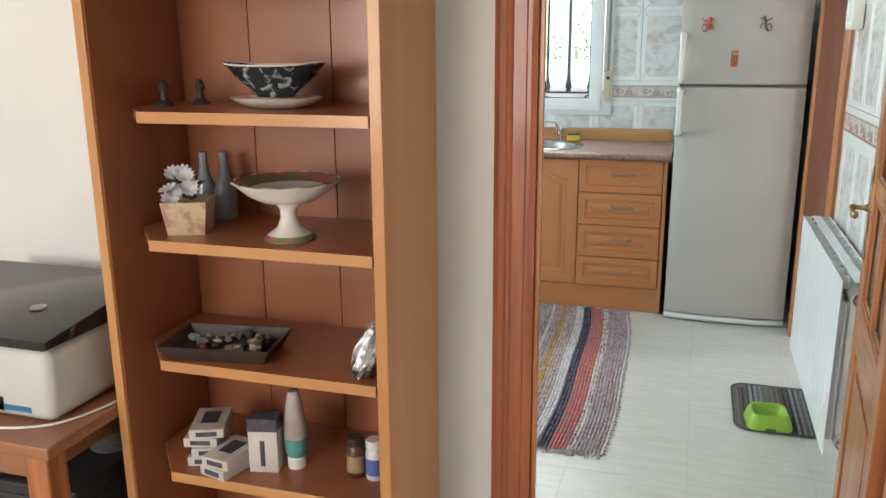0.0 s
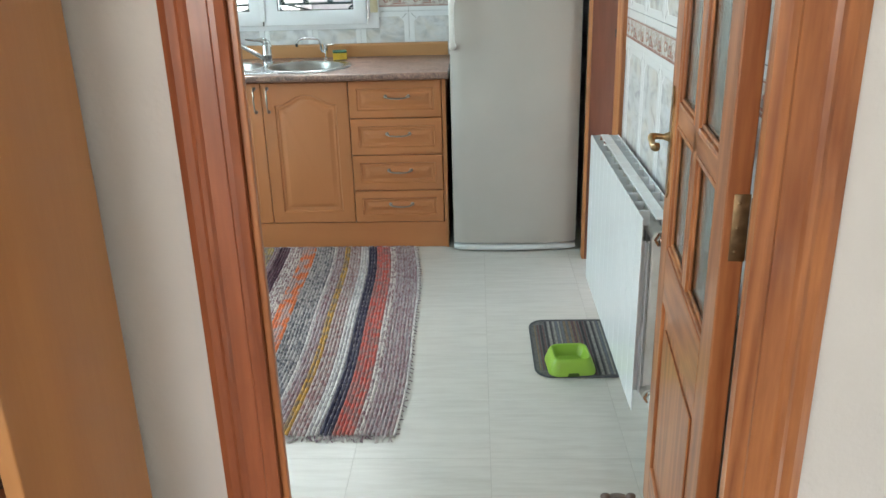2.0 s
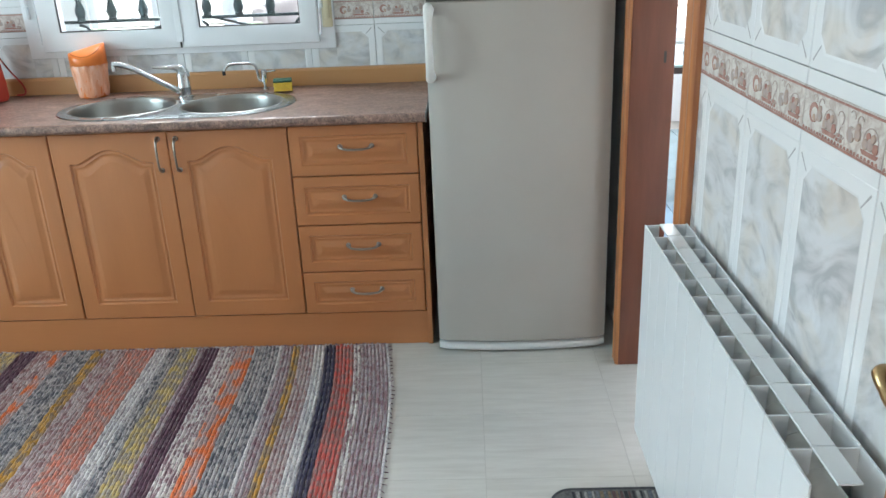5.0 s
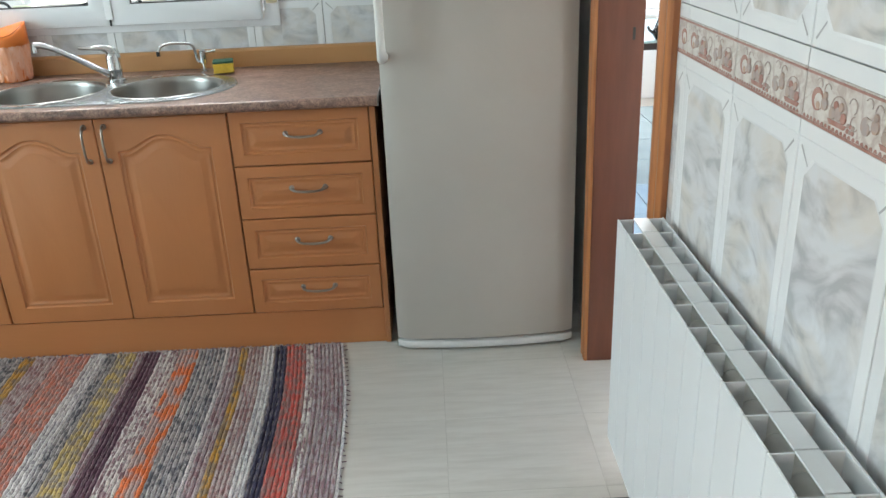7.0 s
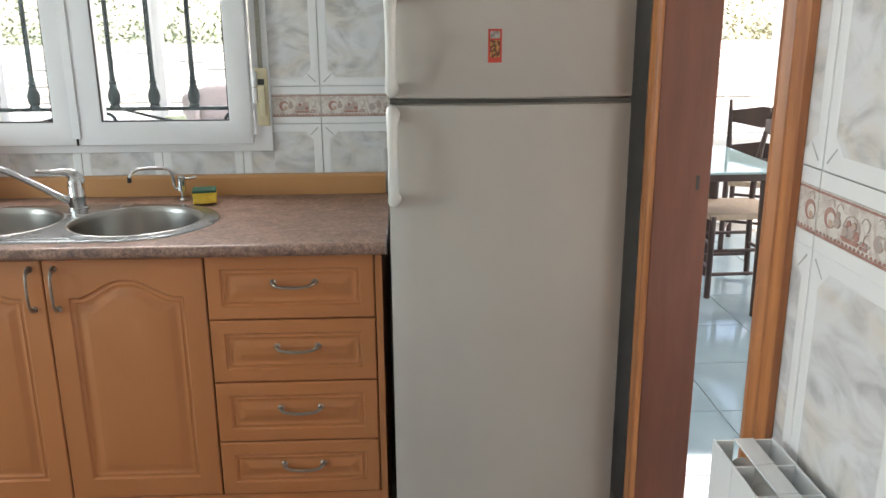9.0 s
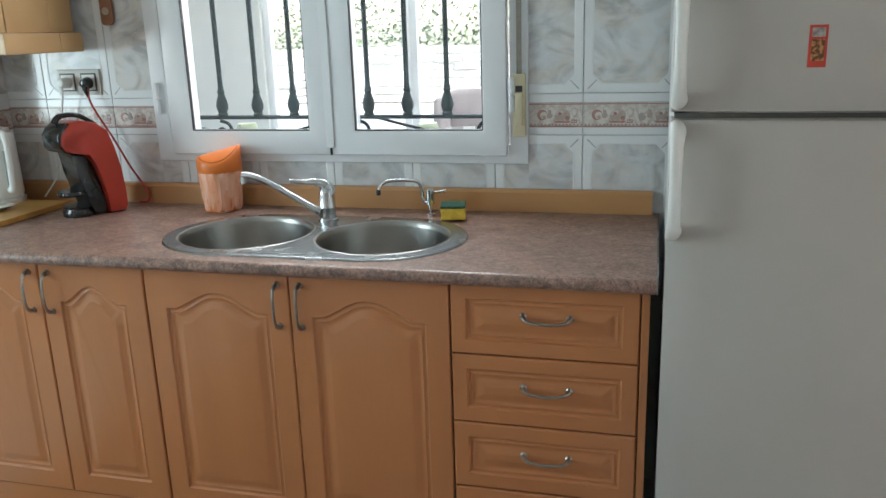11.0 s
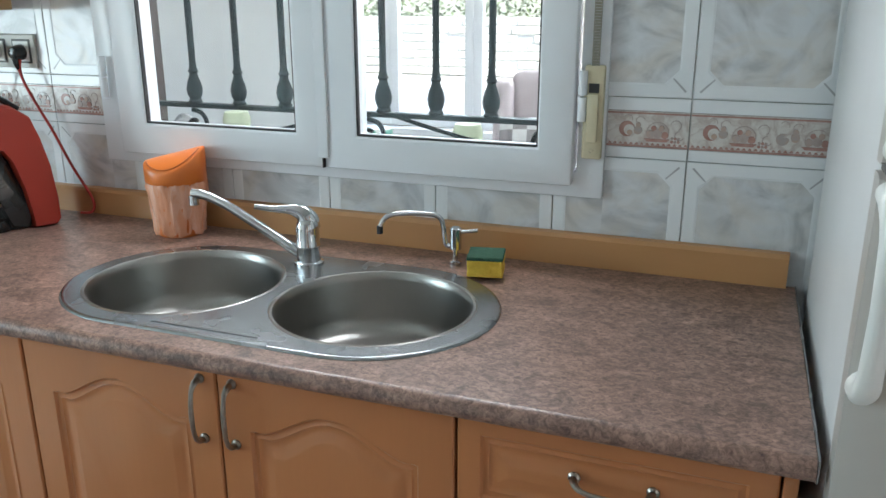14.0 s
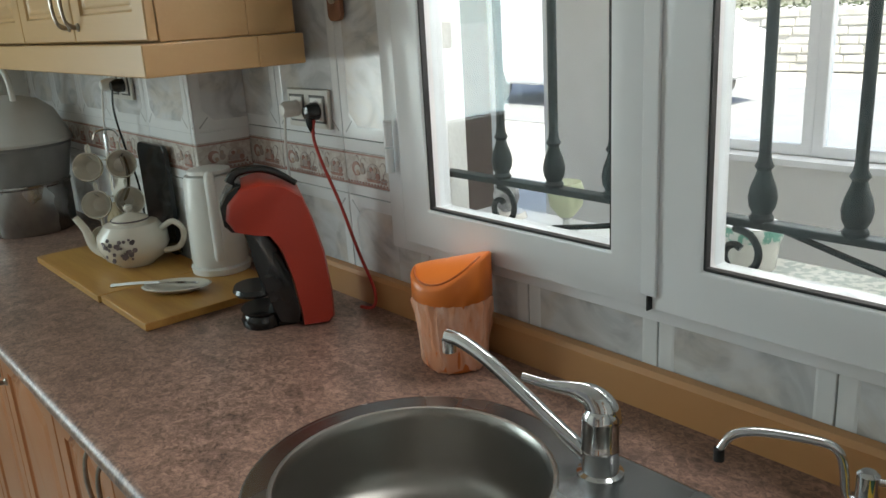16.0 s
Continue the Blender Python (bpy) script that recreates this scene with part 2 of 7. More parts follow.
def marble_material():
    m = mat("veined marble glaze", (0.6, 0.6, 0.6), 0.14)
    n, k = m.node_tree.nodes, m.node_tree.links
    b = n["Principled BSDF"]
    co, info, add, mul = n.new("ShaderNodeTexCoord"), n.new("ShaderNodeObjectInfo"), n.new("ShaderNodeVectorMath"), n.new("ShaderNodeMath")
    mul.operation = "MULTIPLY"
    mul.inputs[1].default_value = 9.0
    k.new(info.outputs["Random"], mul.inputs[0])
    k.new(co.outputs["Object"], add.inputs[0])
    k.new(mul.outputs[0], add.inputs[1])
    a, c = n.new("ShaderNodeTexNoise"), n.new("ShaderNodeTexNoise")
    mp = n.new("ShaderNodeMapping")
    mp.inputs["Rotation"].default_value = (0, 0.6, 0)
    mp.inputs["Scale"].default_value = (0.85, 1, 1.25)
    k.new(add.outputs[0], mp.inputs[0])
    for t, s, d in ((a, 7.5, 2.4), (c, 7, 1.2)):
        k.new(mp.outputs[0], t.inputs["Vector"])
        t.inputs["Scale"].default_value, t.inputs["Distortion"].default_value = s, d
        t.inputs["Detail"].default_value = 4
    ra, rc = n.new("ShaderNodeValToRGB"), n.new("ShaderNodeValToRGB")
    e = ra.color_ramp.elements
    e[0].position, e[0].color = 0.33, (0.46, 0.47, 0.485, 1)
    e[1].position, e[1].color = 0.60, (0.69, 0.705, 0.72, 1)
    z = e.new(0.47)
    z.color = (0.61, 0.62, 0.63, 1)
    rc.color_ramp.elements[0].position, rc.color_ramp.elements[0].color = 0.42, (1, 1, 1, 1)
    rc.color_ramp.elements[1].position, rc.color_ramp.elements[1].color = 0.66, (1.0, 0.93, 0.85, 1)
    k.new(a.outputs[0], ra.inputs[0])
    k.new(c.outputs[0], rc.inputs[0])
    x = n.new("ShaderNodeMix")
    x.data_type, x.blend_type = "RGBA", "MULTIPLY"
    x.inputs[0].default_value = 1.0
    k.new(ra.outputs[0], x.inputs[6])
    k.new(rc.outputs[0], x.inputs[7])
    k.new(x.outputs[2], b.inputs["Base Color"])
    return m


def floor_tile_material():
    m = mat("grey washed floor tile", (0.5, 0.5, 0.48), 0.36, rough_vary=0.06)
    n, k = m.node_tree.nodes, m.node_tree.links
    b = n["Principled BSDF"]
    co, info, add, mul, mp = n.new("ShaderNodeTexCoord"), n.new("ShaderNodeObjectInfo"), n.new("ShaderNodeVectorMath"), n.new("ShaderNodeMath"), n.new("ShaderNodeMapping")
    mul.operation = "MULTIPLY"
    mul.inputs[1].default_value = 5.0
    k.new(info.outputs["Random"], mul.inputs[0])
    k.new(co.outputs["Object"], add.inputs[0])
    k.new(mul.outputs[0], add.inputs[1])
    k.new(add.outputs[0], mp.inputs[0])
    mp.inputs["Scale"].default_value = (1, 9, 1)
    t, r = n.new("ShaderNodeTexNoise"), n.new("ShaderNodeValToRGB")
    t.inputs["Scale"].default_value, t.inputs["Detail"].default_value = 5, 6
    t.inputs["Roughness"].default_value = 0.65
    k.new(mp.outputs[0], t.inputs["Vector"])
    r.color_ramp.elements[0].position, r.color_ramp.elements[0].color = 0.33, (0.50, 0.482, 0.44, 1)
    r.color_ramp.elements[1].position, r.color_ramp.elements[1].color = 0.60, (0.575, 0.562, 0.518, 1)
    k.new(t.outputs[0], r.inputs[0])
    k.new(r.outputs[0], b.inputs["Base Color"])
    return m


WORKTOP = worktop_material()
MARBLE = marble_material()
FLOOR_TILE = floor_tile_material()
PORCH_TILE = mat("polished pale tile", (0.25, 0.35, 0.38), 0.07, base2=(0.22, 0.31, 0.34), scale=4)
TERRACOTTA = mat("terracotta glaze", (0.38, 0.185, 0.155), 0.2, base2=(0.46, 0.27, 0.23), scale=60)
BORDER_BASE = mat("border glaze", (0.68, 0.64, 0.60), 0.16, base2=(0.52, 0.44, 0.40), scale=45, contrast=(0.42, 0.62), distortion=1.5)
BORDER_INK = mat("border ink", (0.40, 0.31, 0.28), 0.2, base2=(0.50, 0.42, 0.38), scale=40)
BORDER_FRUIT = mat("border fruit glaze", (0.52, 0.36, 0.28), 0.2, base2=(0.42, 0.36, 0.34), scale=50)
GREY_LINE = mat("grey glaze line", (0.42, 0.42, 0.42), 0.2, base2=(0.46, 0.47, 0.48), scale=30)


# mesh tools
def part(name, bm, material, parent=None, label="", smooth=False, kind=""):
    me = bpy.data.meshes.new(name)
    bmesh.ops.recalc_face_normals(bm, faces=bm.faces[:])
    bm.to_mesh(me)
    bm.free()
    for m in material if isinstance(material, (list, tuple)) else [material]:
        me.materials.append(m)
    if smooth:
        me.polygons.foreach_set("use_smooth", [True] * len(me.polygons))
        me.set_sharp_from_angle(angle=radians(38))
    ob = new(name, me)
    ob.parent = parent
    return tagged(ob, label=label, kind=kind)


def thing(name, at, label, category, group="", rz=0.0):
    ob = new(name)
    ob.empty_display_size = 0.05
    ob.location = at
    ob.rotation_euler = (0, 0, radians(rz))
    return tagged(ob, label, category, group)


def box(x0, x1, y0, y1, z0, z1, bevel=0.0, bm=None, seg=2, mi=0):
    tmp = bmesh.new()
    v = [tmp.verts.new((x, y, z)) for x in (x0, x1) for y in (y0, y1) for z in (z0, z1)]
    for f in ((0, 1, 3, 2), (4, 6, 7, 5), (0, 4, 5, 1), (2, 3, 7, 6), (0, 2, 6, 4), (1, 5, 7, 3)):
        tmp.faces.new([v[i] for i in f]).material_index = mi
    if bevel:
        bmesh.ops.bevel(tmp, geom=tmp.edges[:], offset=bevel, segments=seg, profile=0.5, affect="EDGES")
    if bm is None:
        return tmp
    join(bm, tmp)
    return bm


def join(bm, other, m=None, mi=None):
    if m is not None:
        bmesh.ops.transform(other, matrix=m, verts=other.verts)
    old = {}
    for v in other.verts:
        old[v] = bm.verts.new(v.co)
    for f in other.faces:
        try:
            g = bm.faces.new([old[v] for v in f.verts])
            g.material_index = f.material_index if mi is None else mi
        except ValueError:
            pass
    other.free()
    return bm


def lathe(profile, n=32, bm=None, at=(0, 0, 0), mi=0, wave=None):
    """Turns a profile of (radius, height) about z."""
    bm = bm or bmesh.new()
    rings = []
    for i, (r, z) in enumerate(profile):
        if r < 1e-5:
            rings.append([bm.verts.new((at[0], at[1], at[2] + z))])
            continue
        ring = []
        for j in range(n):
            a = 2 * math.pi * j / n
            rr, zz = (r, z) if wave is None else wave(i, a, r, z)
            ring.append(bm.verts.new((at[0] + rr * math.cos(a), at[1] + rr * math.sin(a), at[2] + zz)))
        rings.append(ring)
    for a, b in zip(rings, rings[1:]):
        for j in range(n):
            q = [a[j % len(a)], a[(j + 1) % len(a)], b[(j + 1) % len(b)], b[j % len(b)]]
            q = list(dict.fromkeys(q))
            if len(q) > 2:
                bm.faces.new(q).material_index = mi
    return bm


def smooth_path(pts, steps=6):
    p = [Vector(q) for q in pts]
    out = []
    for i in range(len(p) - 1):
        a, b, c, d = p[max(i - 1, 0)], p[i], p[i + 1], p[min(i + 2, len(p) - 1)]
        for s in range(steps):
            t = s / steps
            out.append(0.5 * (2 * b + (c - a) * t + (2 * a - 5 * b + 4 * c - d) * t * t + (3 * b - a - 3 * c + d) * t ** 3))
    return out + [p[-1]]


def tube(pts, r, n=10, bm=None, mi=0, steps=6, flat=1.0):
    """A round bar along a smooth path; r is a radius or one for each given point."""
    bm = bm or bmesh.new()
    radii = r if isinstance(r, (list, tuple)) else [r] * len(pts)
    path = smooth_path(pts, steps)
    rings, side = [], None
    for i, p in enumerate(path):
        d = (path[min(i + 1, len(path) - 1)] - path[max(i - 1, 0)]).normalized()
        if side is None:
            side = d.orthogonal().normalized()
        side = (side - d * side.dot(d)).normalized()
        up = d.cross(side)
        f = i / steps
        j = min(int(f), len(radii) - 1)
        rr = radii[j] + (radii[min(j + 1, len(radii) - 1)] - radii[j]) * (f - int(f))
        rings.append([bm.verts.new(p + rr * (math.cos(2 * math.pi * k / n) * side + flat * math.sin(2 * math.pi * k / n) * up)) for k in range(n)])
    for a, b in zip(rings, rings[1:]):
        for k in range(n):
            bm.faces.new((a[k], a[(k + 1) % n], b[(k + 1) % n], b[k])).material_index = mi
    bm.faces.new(rings[0]).material_index = mi
    bm.faces.new(rings[-1][::-1]).material_index = mi
    return bm


def prism(outline, a, b, axis="z", bm=None, mi=0, bevel=0.0):
    """An outline of 2D points pushed from a to b along an axis."""
    tmp = bmesh.new()

    def put(u, v, w):
        return tmp.verts.new({"z": (u, v, w), "y": (u, w, v), "x": (w, u, v)}[axis])

    lo, hi = [put(*p, a) for p in outline], [put(*p, b) for p in outline]
    n = len(outline)
    tmp.faces.new(lo[::-1])
    tmp.faces.new(hi)
    for i in range(n):
        tmp.faces.new((lo[i], lo[(i + 1) % n], hi[(i + 1) % n], hi[i]))
    if bevel:
        rim = [e for e in tmp.edges if all(v in lo for v in e.verts) or all(v in hi for v in e.verts)]
        bmesh.ops.bevel(tmp, geom=rim, offset=bevel, segments=2, profile=0.5, affect="EDGES")
    for f in tmp.faces:
        f.material_index = mi
    if bm is None:
        return tmp
    return join(bm, tmp)


def plate(loops, z, bm=None, mi=0):
    """A flat face at z inside the first loop and outside the others."""
    tmp = bmesh.new()
    edges = []
    for loop in loops:
        v = [tmp.verts.new((x, y, z)) for x, y in loop]
        edges += [tmp.edges.new((v[i], v[(i + 1) % len(v)])) for i in range(len(v))]
    bmesh.ops.triangle_fill(tmp, use_beauty=True, use_dissolve=False, edges=edges)
    for f in tmp.faces:
        f.material_index = mi
    return tmp if bm is None else join(bm, tmp)


def circle(cx, cy, r, n=40, start=0.0, stop=360.0):
    full = abs(stop - start) >= 360
    return [(cx + r * math.cos(radians(start + (stop - start) * i / (n if full else n - 1))), cy + r * math.sin(radians(start + (stop - start) * i / (n if full else n - 1)))) for i in range(n)]

# the shell of the kitchen, hall and porch
def wall(name, *boxes, material=None):
    bm = bmesh.new()
    for b in boxes:
        box(*b, bm=bm)
    return part(name, bm, material or PLASTER, kind="structure")


WX0, WX1, WZ0, WZ1 = -1.776, -0.516, 1.031, 2.12  # kitchen window opening
TILE_Y = 5.155  # face of the tiles on the window wall
TILE_X = 0.545  # face of the tiles on the radiator wall

part("ground", plate([[(-60, -60), (60, -60), (60, 80), (-60, 80)]], -0.12), mat("pale concrete", (0.58, 0.56, 0.52), 0.9, base2=(0.50, 0.48, 0.45), scale=1.5, bump=0.3, bump_scale=30), kind="structure")
wall("floor", (-3.95, 0.9, -2.6, 5.36, -0.12, -0.0015), material=FLOOR_GROUT)
wall("porch_floor", (-4.5, 0.70, 5.36, 8.3, -0.12, -0.006), (0.90, 4.2, 2.9, 8.3, -0.12, -0.006), (0.70, 0.90, 5.36, 8.3, -0.12, -0.006), material=FLOOR_GROUT)
wall("ceiling", (-3.95, 0.72, -2.6, 5.36, 2.45, 2.6), material=CEILING)
wall("wall_window", (-3.95, WX0, 5.165, 5.36, 0, 2.45), (WX1, 0.72, 5.165, 5.36, 0, 2.45), (WX0, WX1, 5.165, 5.36, 0, WZ0), (WX0, WX1, 5.165, 5.36, WZ1, 2.45))
wall("wall_pier", (-3.75, -2.37, 5.02, 5.165, 0, 2.45))
wall("wall_radiator", (0.555, 0.63, 1.86, 3.719, 0, 2.45), (0.555, 0.63, 4.361, 5.165, 0, 2.45), (0.555, 0.63, 3.719, 4.361, 2.071, 2.45))
wall("wall_side", (-3.95, -3.75, -2.6, 2.7, 0, 2.45), (-3.95, -3.75, 3.9, 5.165, 0, 2.45), (-3.95, -3.75, 2.7, 3.9, 0, 0.9), (-3.95, -3.75, 2.7, 3.9, 2.15, 2.45))
wall("wall_doorway", (-3.75, -0.365, 1.785, 1.82, 0, 2.45), (0.480, 0.72, 1.785, 1.86, 0, 2.45), (-0.365, 0.480, 1.785, 1.86, 2.09, 2.45))
wall("wall_hall_side", (1.5, 1.65, -2.6, 1.86, 0, 2.45), (0.72, 1.5, 1.785, 1.86, 0, 2.45))
# The opening in this unseen back wall is added for the hall fill.
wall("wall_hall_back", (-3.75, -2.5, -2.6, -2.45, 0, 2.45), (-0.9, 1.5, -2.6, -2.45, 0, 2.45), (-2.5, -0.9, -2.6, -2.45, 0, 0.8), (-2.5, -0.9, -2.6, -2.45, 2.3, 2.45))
wall("hall_ceiling", (0.72, 1.65, -2.6, 1.86, 2.45, 2.6), material=CEILING)


def profile_frame(name, x0, x1, face, depth, top, w=0.09):
    """Moulded architrave round an opening in a wall that faces -y."""
    prof = [(0, 0), (0, 0.012), (0.012, 0.016), (0.02, 0.016), (0.024, 0.011), (0.05, 0.011), (0.054, 0.016), (0.06, 0.019), (0.066, 0.015), (0.078, 0.017), (w, 0.012), (w, 0)]
    frame_ob = thing(name, (0, 0, 0), "", "")
    for side, x in ((-1, x0), (1, x1)):
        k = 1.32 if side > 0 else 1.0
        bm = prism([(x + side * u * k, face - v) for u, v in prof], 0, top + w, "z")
        part("architrave", bm, PINE if side > 0 else PINE_LEFT, frame_ob)
    bm = prism([(face - v, top + u) for u, v in prof], x0, x1, "x")
    part("architrave", bm, PINE_X, frame_ob)
    return frame_ob


door_frame = profile_frame("door_frame_1", -0.335, 0.398, 1.785, 0.0, 2.06)
tagged(door_frame, "varnished orange pine door frame with moulded architrave", "door frame", kind="structure")
part("jamb", box(-0.365, -0.335, 1.785, 1.824, 0, 2.06, 0.002), PINE_LEFT, door_frame)
part("door_stop", box(-0.335, -0.323, 1.785, 1.797, 0, 2.06, 0.002), PINE, door_frame)
part("jamb", box(0.448, 0.478, 1.786, 1.862, 0, 2.06, 0.002), PINE, door_frame)
part("door_stop", box(0.398, 0.4475, 1.7852, 1.797, 0, 2.06, 0.002), PINE, door_frame)
part("head_jamb", box(-0.335, 0.448, 1.798, 1.872, 2.06, 2.09, 0.002), PINE_X, door_frame)
strike = box(-0.336, -0.3335, 1.801, 1.820, 0.93, 1.07, 0.0008)
part("strike_plate", strike, OLD_BRASS, door_frame, "dull brass strike plate")
part("strike_hole", box(-0.3336, -0.3326, 1.806, 1.816, 0.985, 1.03), DARK, door_frame)

# side doorway to the porch, in the radiator wall
side_frame = thing("door_frame_2", (0, 0, 0), "pine door frame to the porch, far jamb darkened for shade", "door frame")
tagged(side_frame, kind="structure")
# Far jamb: its shade is painted by the darker pine.
part("jamb", box(0.512, 0.646, 4.33, 4.36, 0, 2.04, 0.002), PINE_SHADED, side_frame)
part("jamb", box(0.535, 0.646, 3.72, 3.75, 0, 2.04, 0.002), PINE, side_frame)
part("head_jamb", box(0.530, 0.646, 3.75, 4.33, 2.04, 2.07, 0.002), PINE_Y, side_frame)
part("architrave", prism([(0.5115, 4.331), (0.506, 4.333), (0.501, 4.340), (0.505, 4.348), (0.501, 4.358), (0.504, 4.372), (0.501, 4.384), (0.505, 4.408), (0.545, 4.410), (0.545, 4.362), (0.5115, 4.361)], 0, 2.1), PINE, side_frame)
part("architrave", prism([(0.522, 3.758), (0.519, 3.74), (0.528, 3.725), (0.524, 3.705), (0.532, 3.685), (0.545, 3.685), (0.545, 3.758)], 0, 2.1), PINE, side_frame)
part("architrave", box(0.522, 0.545, 3.685, 4.41, 2.04, 2.12, 0.003), PINE_Y, side_frame)
part("strike_plate", box(0.612, 0.620, 4.3285, 4.3302, 1.045, 1.08, 0.0006), DARK, side_frame)

# kitchen: base units
def front(w, h, margin, arch=0.0, groove=0.011, t=0.019):
    """A cabinet front with a routed panel, x 0..w, z 0..h, face at y 0, back at y t."""
    bm = bmesh.new()
    n = 14

    def loop(d, y):
        x0, x1, z0, z1 = margin + d, w - margin - d, margin + d, h - margin - d - arch
        pts = []
        for i in range(n):
            pts.append((x0 + (x1 - x0) * i / n, y, z0))
        for i in range(n):
            pts.append((x1, y, z0 + (z1 - z0) * i / n))
        for i in range(2 * n):
            u = i / (2 * n)
            s = min(1.0, max(0.0, (0.5 - abs(u - 0.5)) / 0.5))
            rise = 0.0
            if arch:
                s = max(0.0, (s - 0.16) / 0.84)
                rise = arch * (0.55 * math.sin(s * math.pi / 2) ** 2 + 0.45 * math.sin(min(1, s * 1.15) * math.pi / 2))
                if (0.5 - abs(u - 0.5)) / 0.5 < 0.16:
                    rise = arch * 0.05 * math.sin((0.5 - abs(u - 0.5)) / 0.08 * math.pi)
            pts.append((x1 + (x0 - x1) * u, y, z1 + rise))
        for i in range(n):
            pts.append((x0, y, z1 + (z0 - z1) * i / n))
        return [bm.verts.new(p) for p in pts]

    def outer(e, y):
        pts = [(e + (w - 2 * e) * i / n, y, e) for i in range(n)]
        pts += [(w - e, y, e + (h - 2 * e) * i / n) for i in range(n)]
        pts += [(w - e - (w - 2 * e) * i / (2 * n), y, h - e) for i in range(2 * n)]
        pts += [(e, y, h - e - (h - 2 * e) * i / n) for i in range(n)]
        return [bm.verts.new(p) for p in pts]

    rings = [outer(0, t), outer(0, 0.003), outer(0.003, 0), loop(0, 0), loop(0.004, 0.0055), loop(0.009, 0.0065), loop(0.013, 0.0045), loop(0.017, 0.0065), loop(0.022, 0.0070), loop(0.027, 0.0066), loop(0.041, 0.0012), loop(0.045, 0.0006)]
    for a, b in zip(rings, rings[1:]):
        for i in range(len(a)):
            j = (i + 1) % len(a)
            bm.faces.new((a[i], a[j], b[j], b[i]))
    bm.faces.new(rings[-1])
    bm.faces.new(rings[0][::-1])
    return bm


def bow_handle(parent, x, z, length, upright, name="handle"):
    """A bowed pull with turned ends, on the plane y 0 of its front."""
    hx, hz = (0, length / 2) if upright else (length / 2, 0)
    droop = 0.0 if upright else -0.005
    pts = [(x - hx, -0.002, z - hz), (x - hx * 0.96, -0.014, z - hz * 0.96), (x - hx * 0.7, -0.026, z - hz * 0.7 + droop), (x, -0.030, z + droop * 1.4), (x + hx * 0.7, -0.026, z + hz * 0.7 + droop), (x + hx * 0.96, -0.014, z + hz * 0.96), (x + hx, -0.002, z + hz)]
    bm = tube(pts, [0.005, 0.006, 0.0038, 0.0045, 0.0038, 0.006, 0.005], 8, steps=4)
    for s in (-1, 1):
        r = lathe([(0, 0), (0.009, 0), (0.009, 0.003), (0.006, 0.006), (0, 0.006)], 14)
        join(bm, r, Matrix.Translation((x + s * hx, 0, z + s * hz)) @ Matrix.Rotation(radians(90), 4, "X"))
    return part(name, bm, PEWTER, parent, "bowed pewter metal handle", smooth=True)


FRONT_Y, TOE = 4.528, 0.136


def base_unit(name, x0, x1, doors, label, group):
    """doors: (offset, width, handle side) ; an empty list gives four drawers."""
    ob = thing(name, (x0, FRONT_Y, 0), label, "kitchen cabinet", group)
    w = x1 - x0
    top = 0.71 if doors else 0.85
    bm = box(0.001, 0.017, 0.021, 0.57, TOE, top)
    box(w - 0.017, w - 0.001, 0.021, 0.57, TOE, top, bm=bm)
    box(0.017, w - 0.017, 0.021, 0.57, TOE, TOE + 0.016, bm=bm)
    box(0.017, w - 0.017, 0.56, 0.57, TOE + 0.016, top, bm=bm)
    box(0.001, w - 0.001, 0.021, 0.040, 0.79, 0.85, bm=bm)
    part("carcass", bm, CABINET, ob)
    if doors:
        for off, dw, side in doors:
            d = part("door", front(dw - 0.003, 0.706, 0.058, arch=0.05), CABINET, ob, "beech door with routed arched panel", smooth=True)
            d.location = (off + 0.0015, 0, TOE + 0.002)
            bow_handle(d, dw - 0.033 if side > 0 else 0.03, 0.625, 0.112, True)
    else:
        for i in range(4):
            h = (0.1655, 0.1805, 0.1815, 0.1815)[i]
            d = part("drawer", front(w - 0.003, h - 0.003, 0.036), CABINET_X, ob, "beech drawer front with routed panel", smooth=True)
            d.location = (0.0015, 0, TOE + 0.001 + (0, 0.1665, 0.348, 0.5305)[i])
            bow_handle(d, w * 0.5 + 0.008, h * 0.57, 0.110, False)
    return ob


base_unit("drawer_unit", -0.614, -0.166, [], "beech kitchen drawer unit with four drawers under the worktop", "base units under the worktop")
base_unit("base_cabinet", -1.456, -0.616, [(0.0, 0.420, 1), (0.420, 0.420, -1)], "beech two-door sink cabinet with arched panels", "base units under the worktop")
base_unit("base_cabinet", -2.120, -1.458, [(0.0, 0.331, 1), (0.331, 0.331, -1)], "beech narrow-door base cabinet beside the sink unit", "base units under the worktop")
base_unit("base_cabinet", -2.960, -2.124, [(0.0, 0.418, 1), (0.418, 0.418, -1)], "beech two-door base cabinet below the pastry board", "base units under the worktop")
base_unit("base_cabinet", -3.745, -2.962, [(0.0, 0.39, 1), (0.39, 0.39, -1)], "beech two-door base cabinet beside the side wall", "base units under the worktop")
plinth = part("kitchen_plinth", box(-3.74, -0.146, 4.534, 4.548, 0, TOE - 0.002, 0.001), CABINET_X)
tagged(plinth, "beech plinth board under the base units", "plinth")
end_panel = part("end_panel", box(-0.164, -0.146, 4.526, 5.15, 0, 0.85, 0.001), CABINET)
tagged(end_panel, "beech end panel beside the fridge", "panel")

# worktop with a stadium hole for the sink
SINK_L, SINK_R, SINK_Y = -1.27, -0.86, 4.772


def stadium(r, n=48):
    return circle(SINK_R, SINK_Y, r, n, -90, 90) + circle(SINK_L, SINK_Y, r, n, 90, 270)


WT0, WT1, WTZ = -3.745, -0.134, 0.885
bm = plate([[(WT0, 4.498), (WT1, 4.498), (WT1, 5.153), (WT0, 5.153)], stadium(0.212)], WTZ)
hole = stadium(0.212)
tmp = bmesh.new()
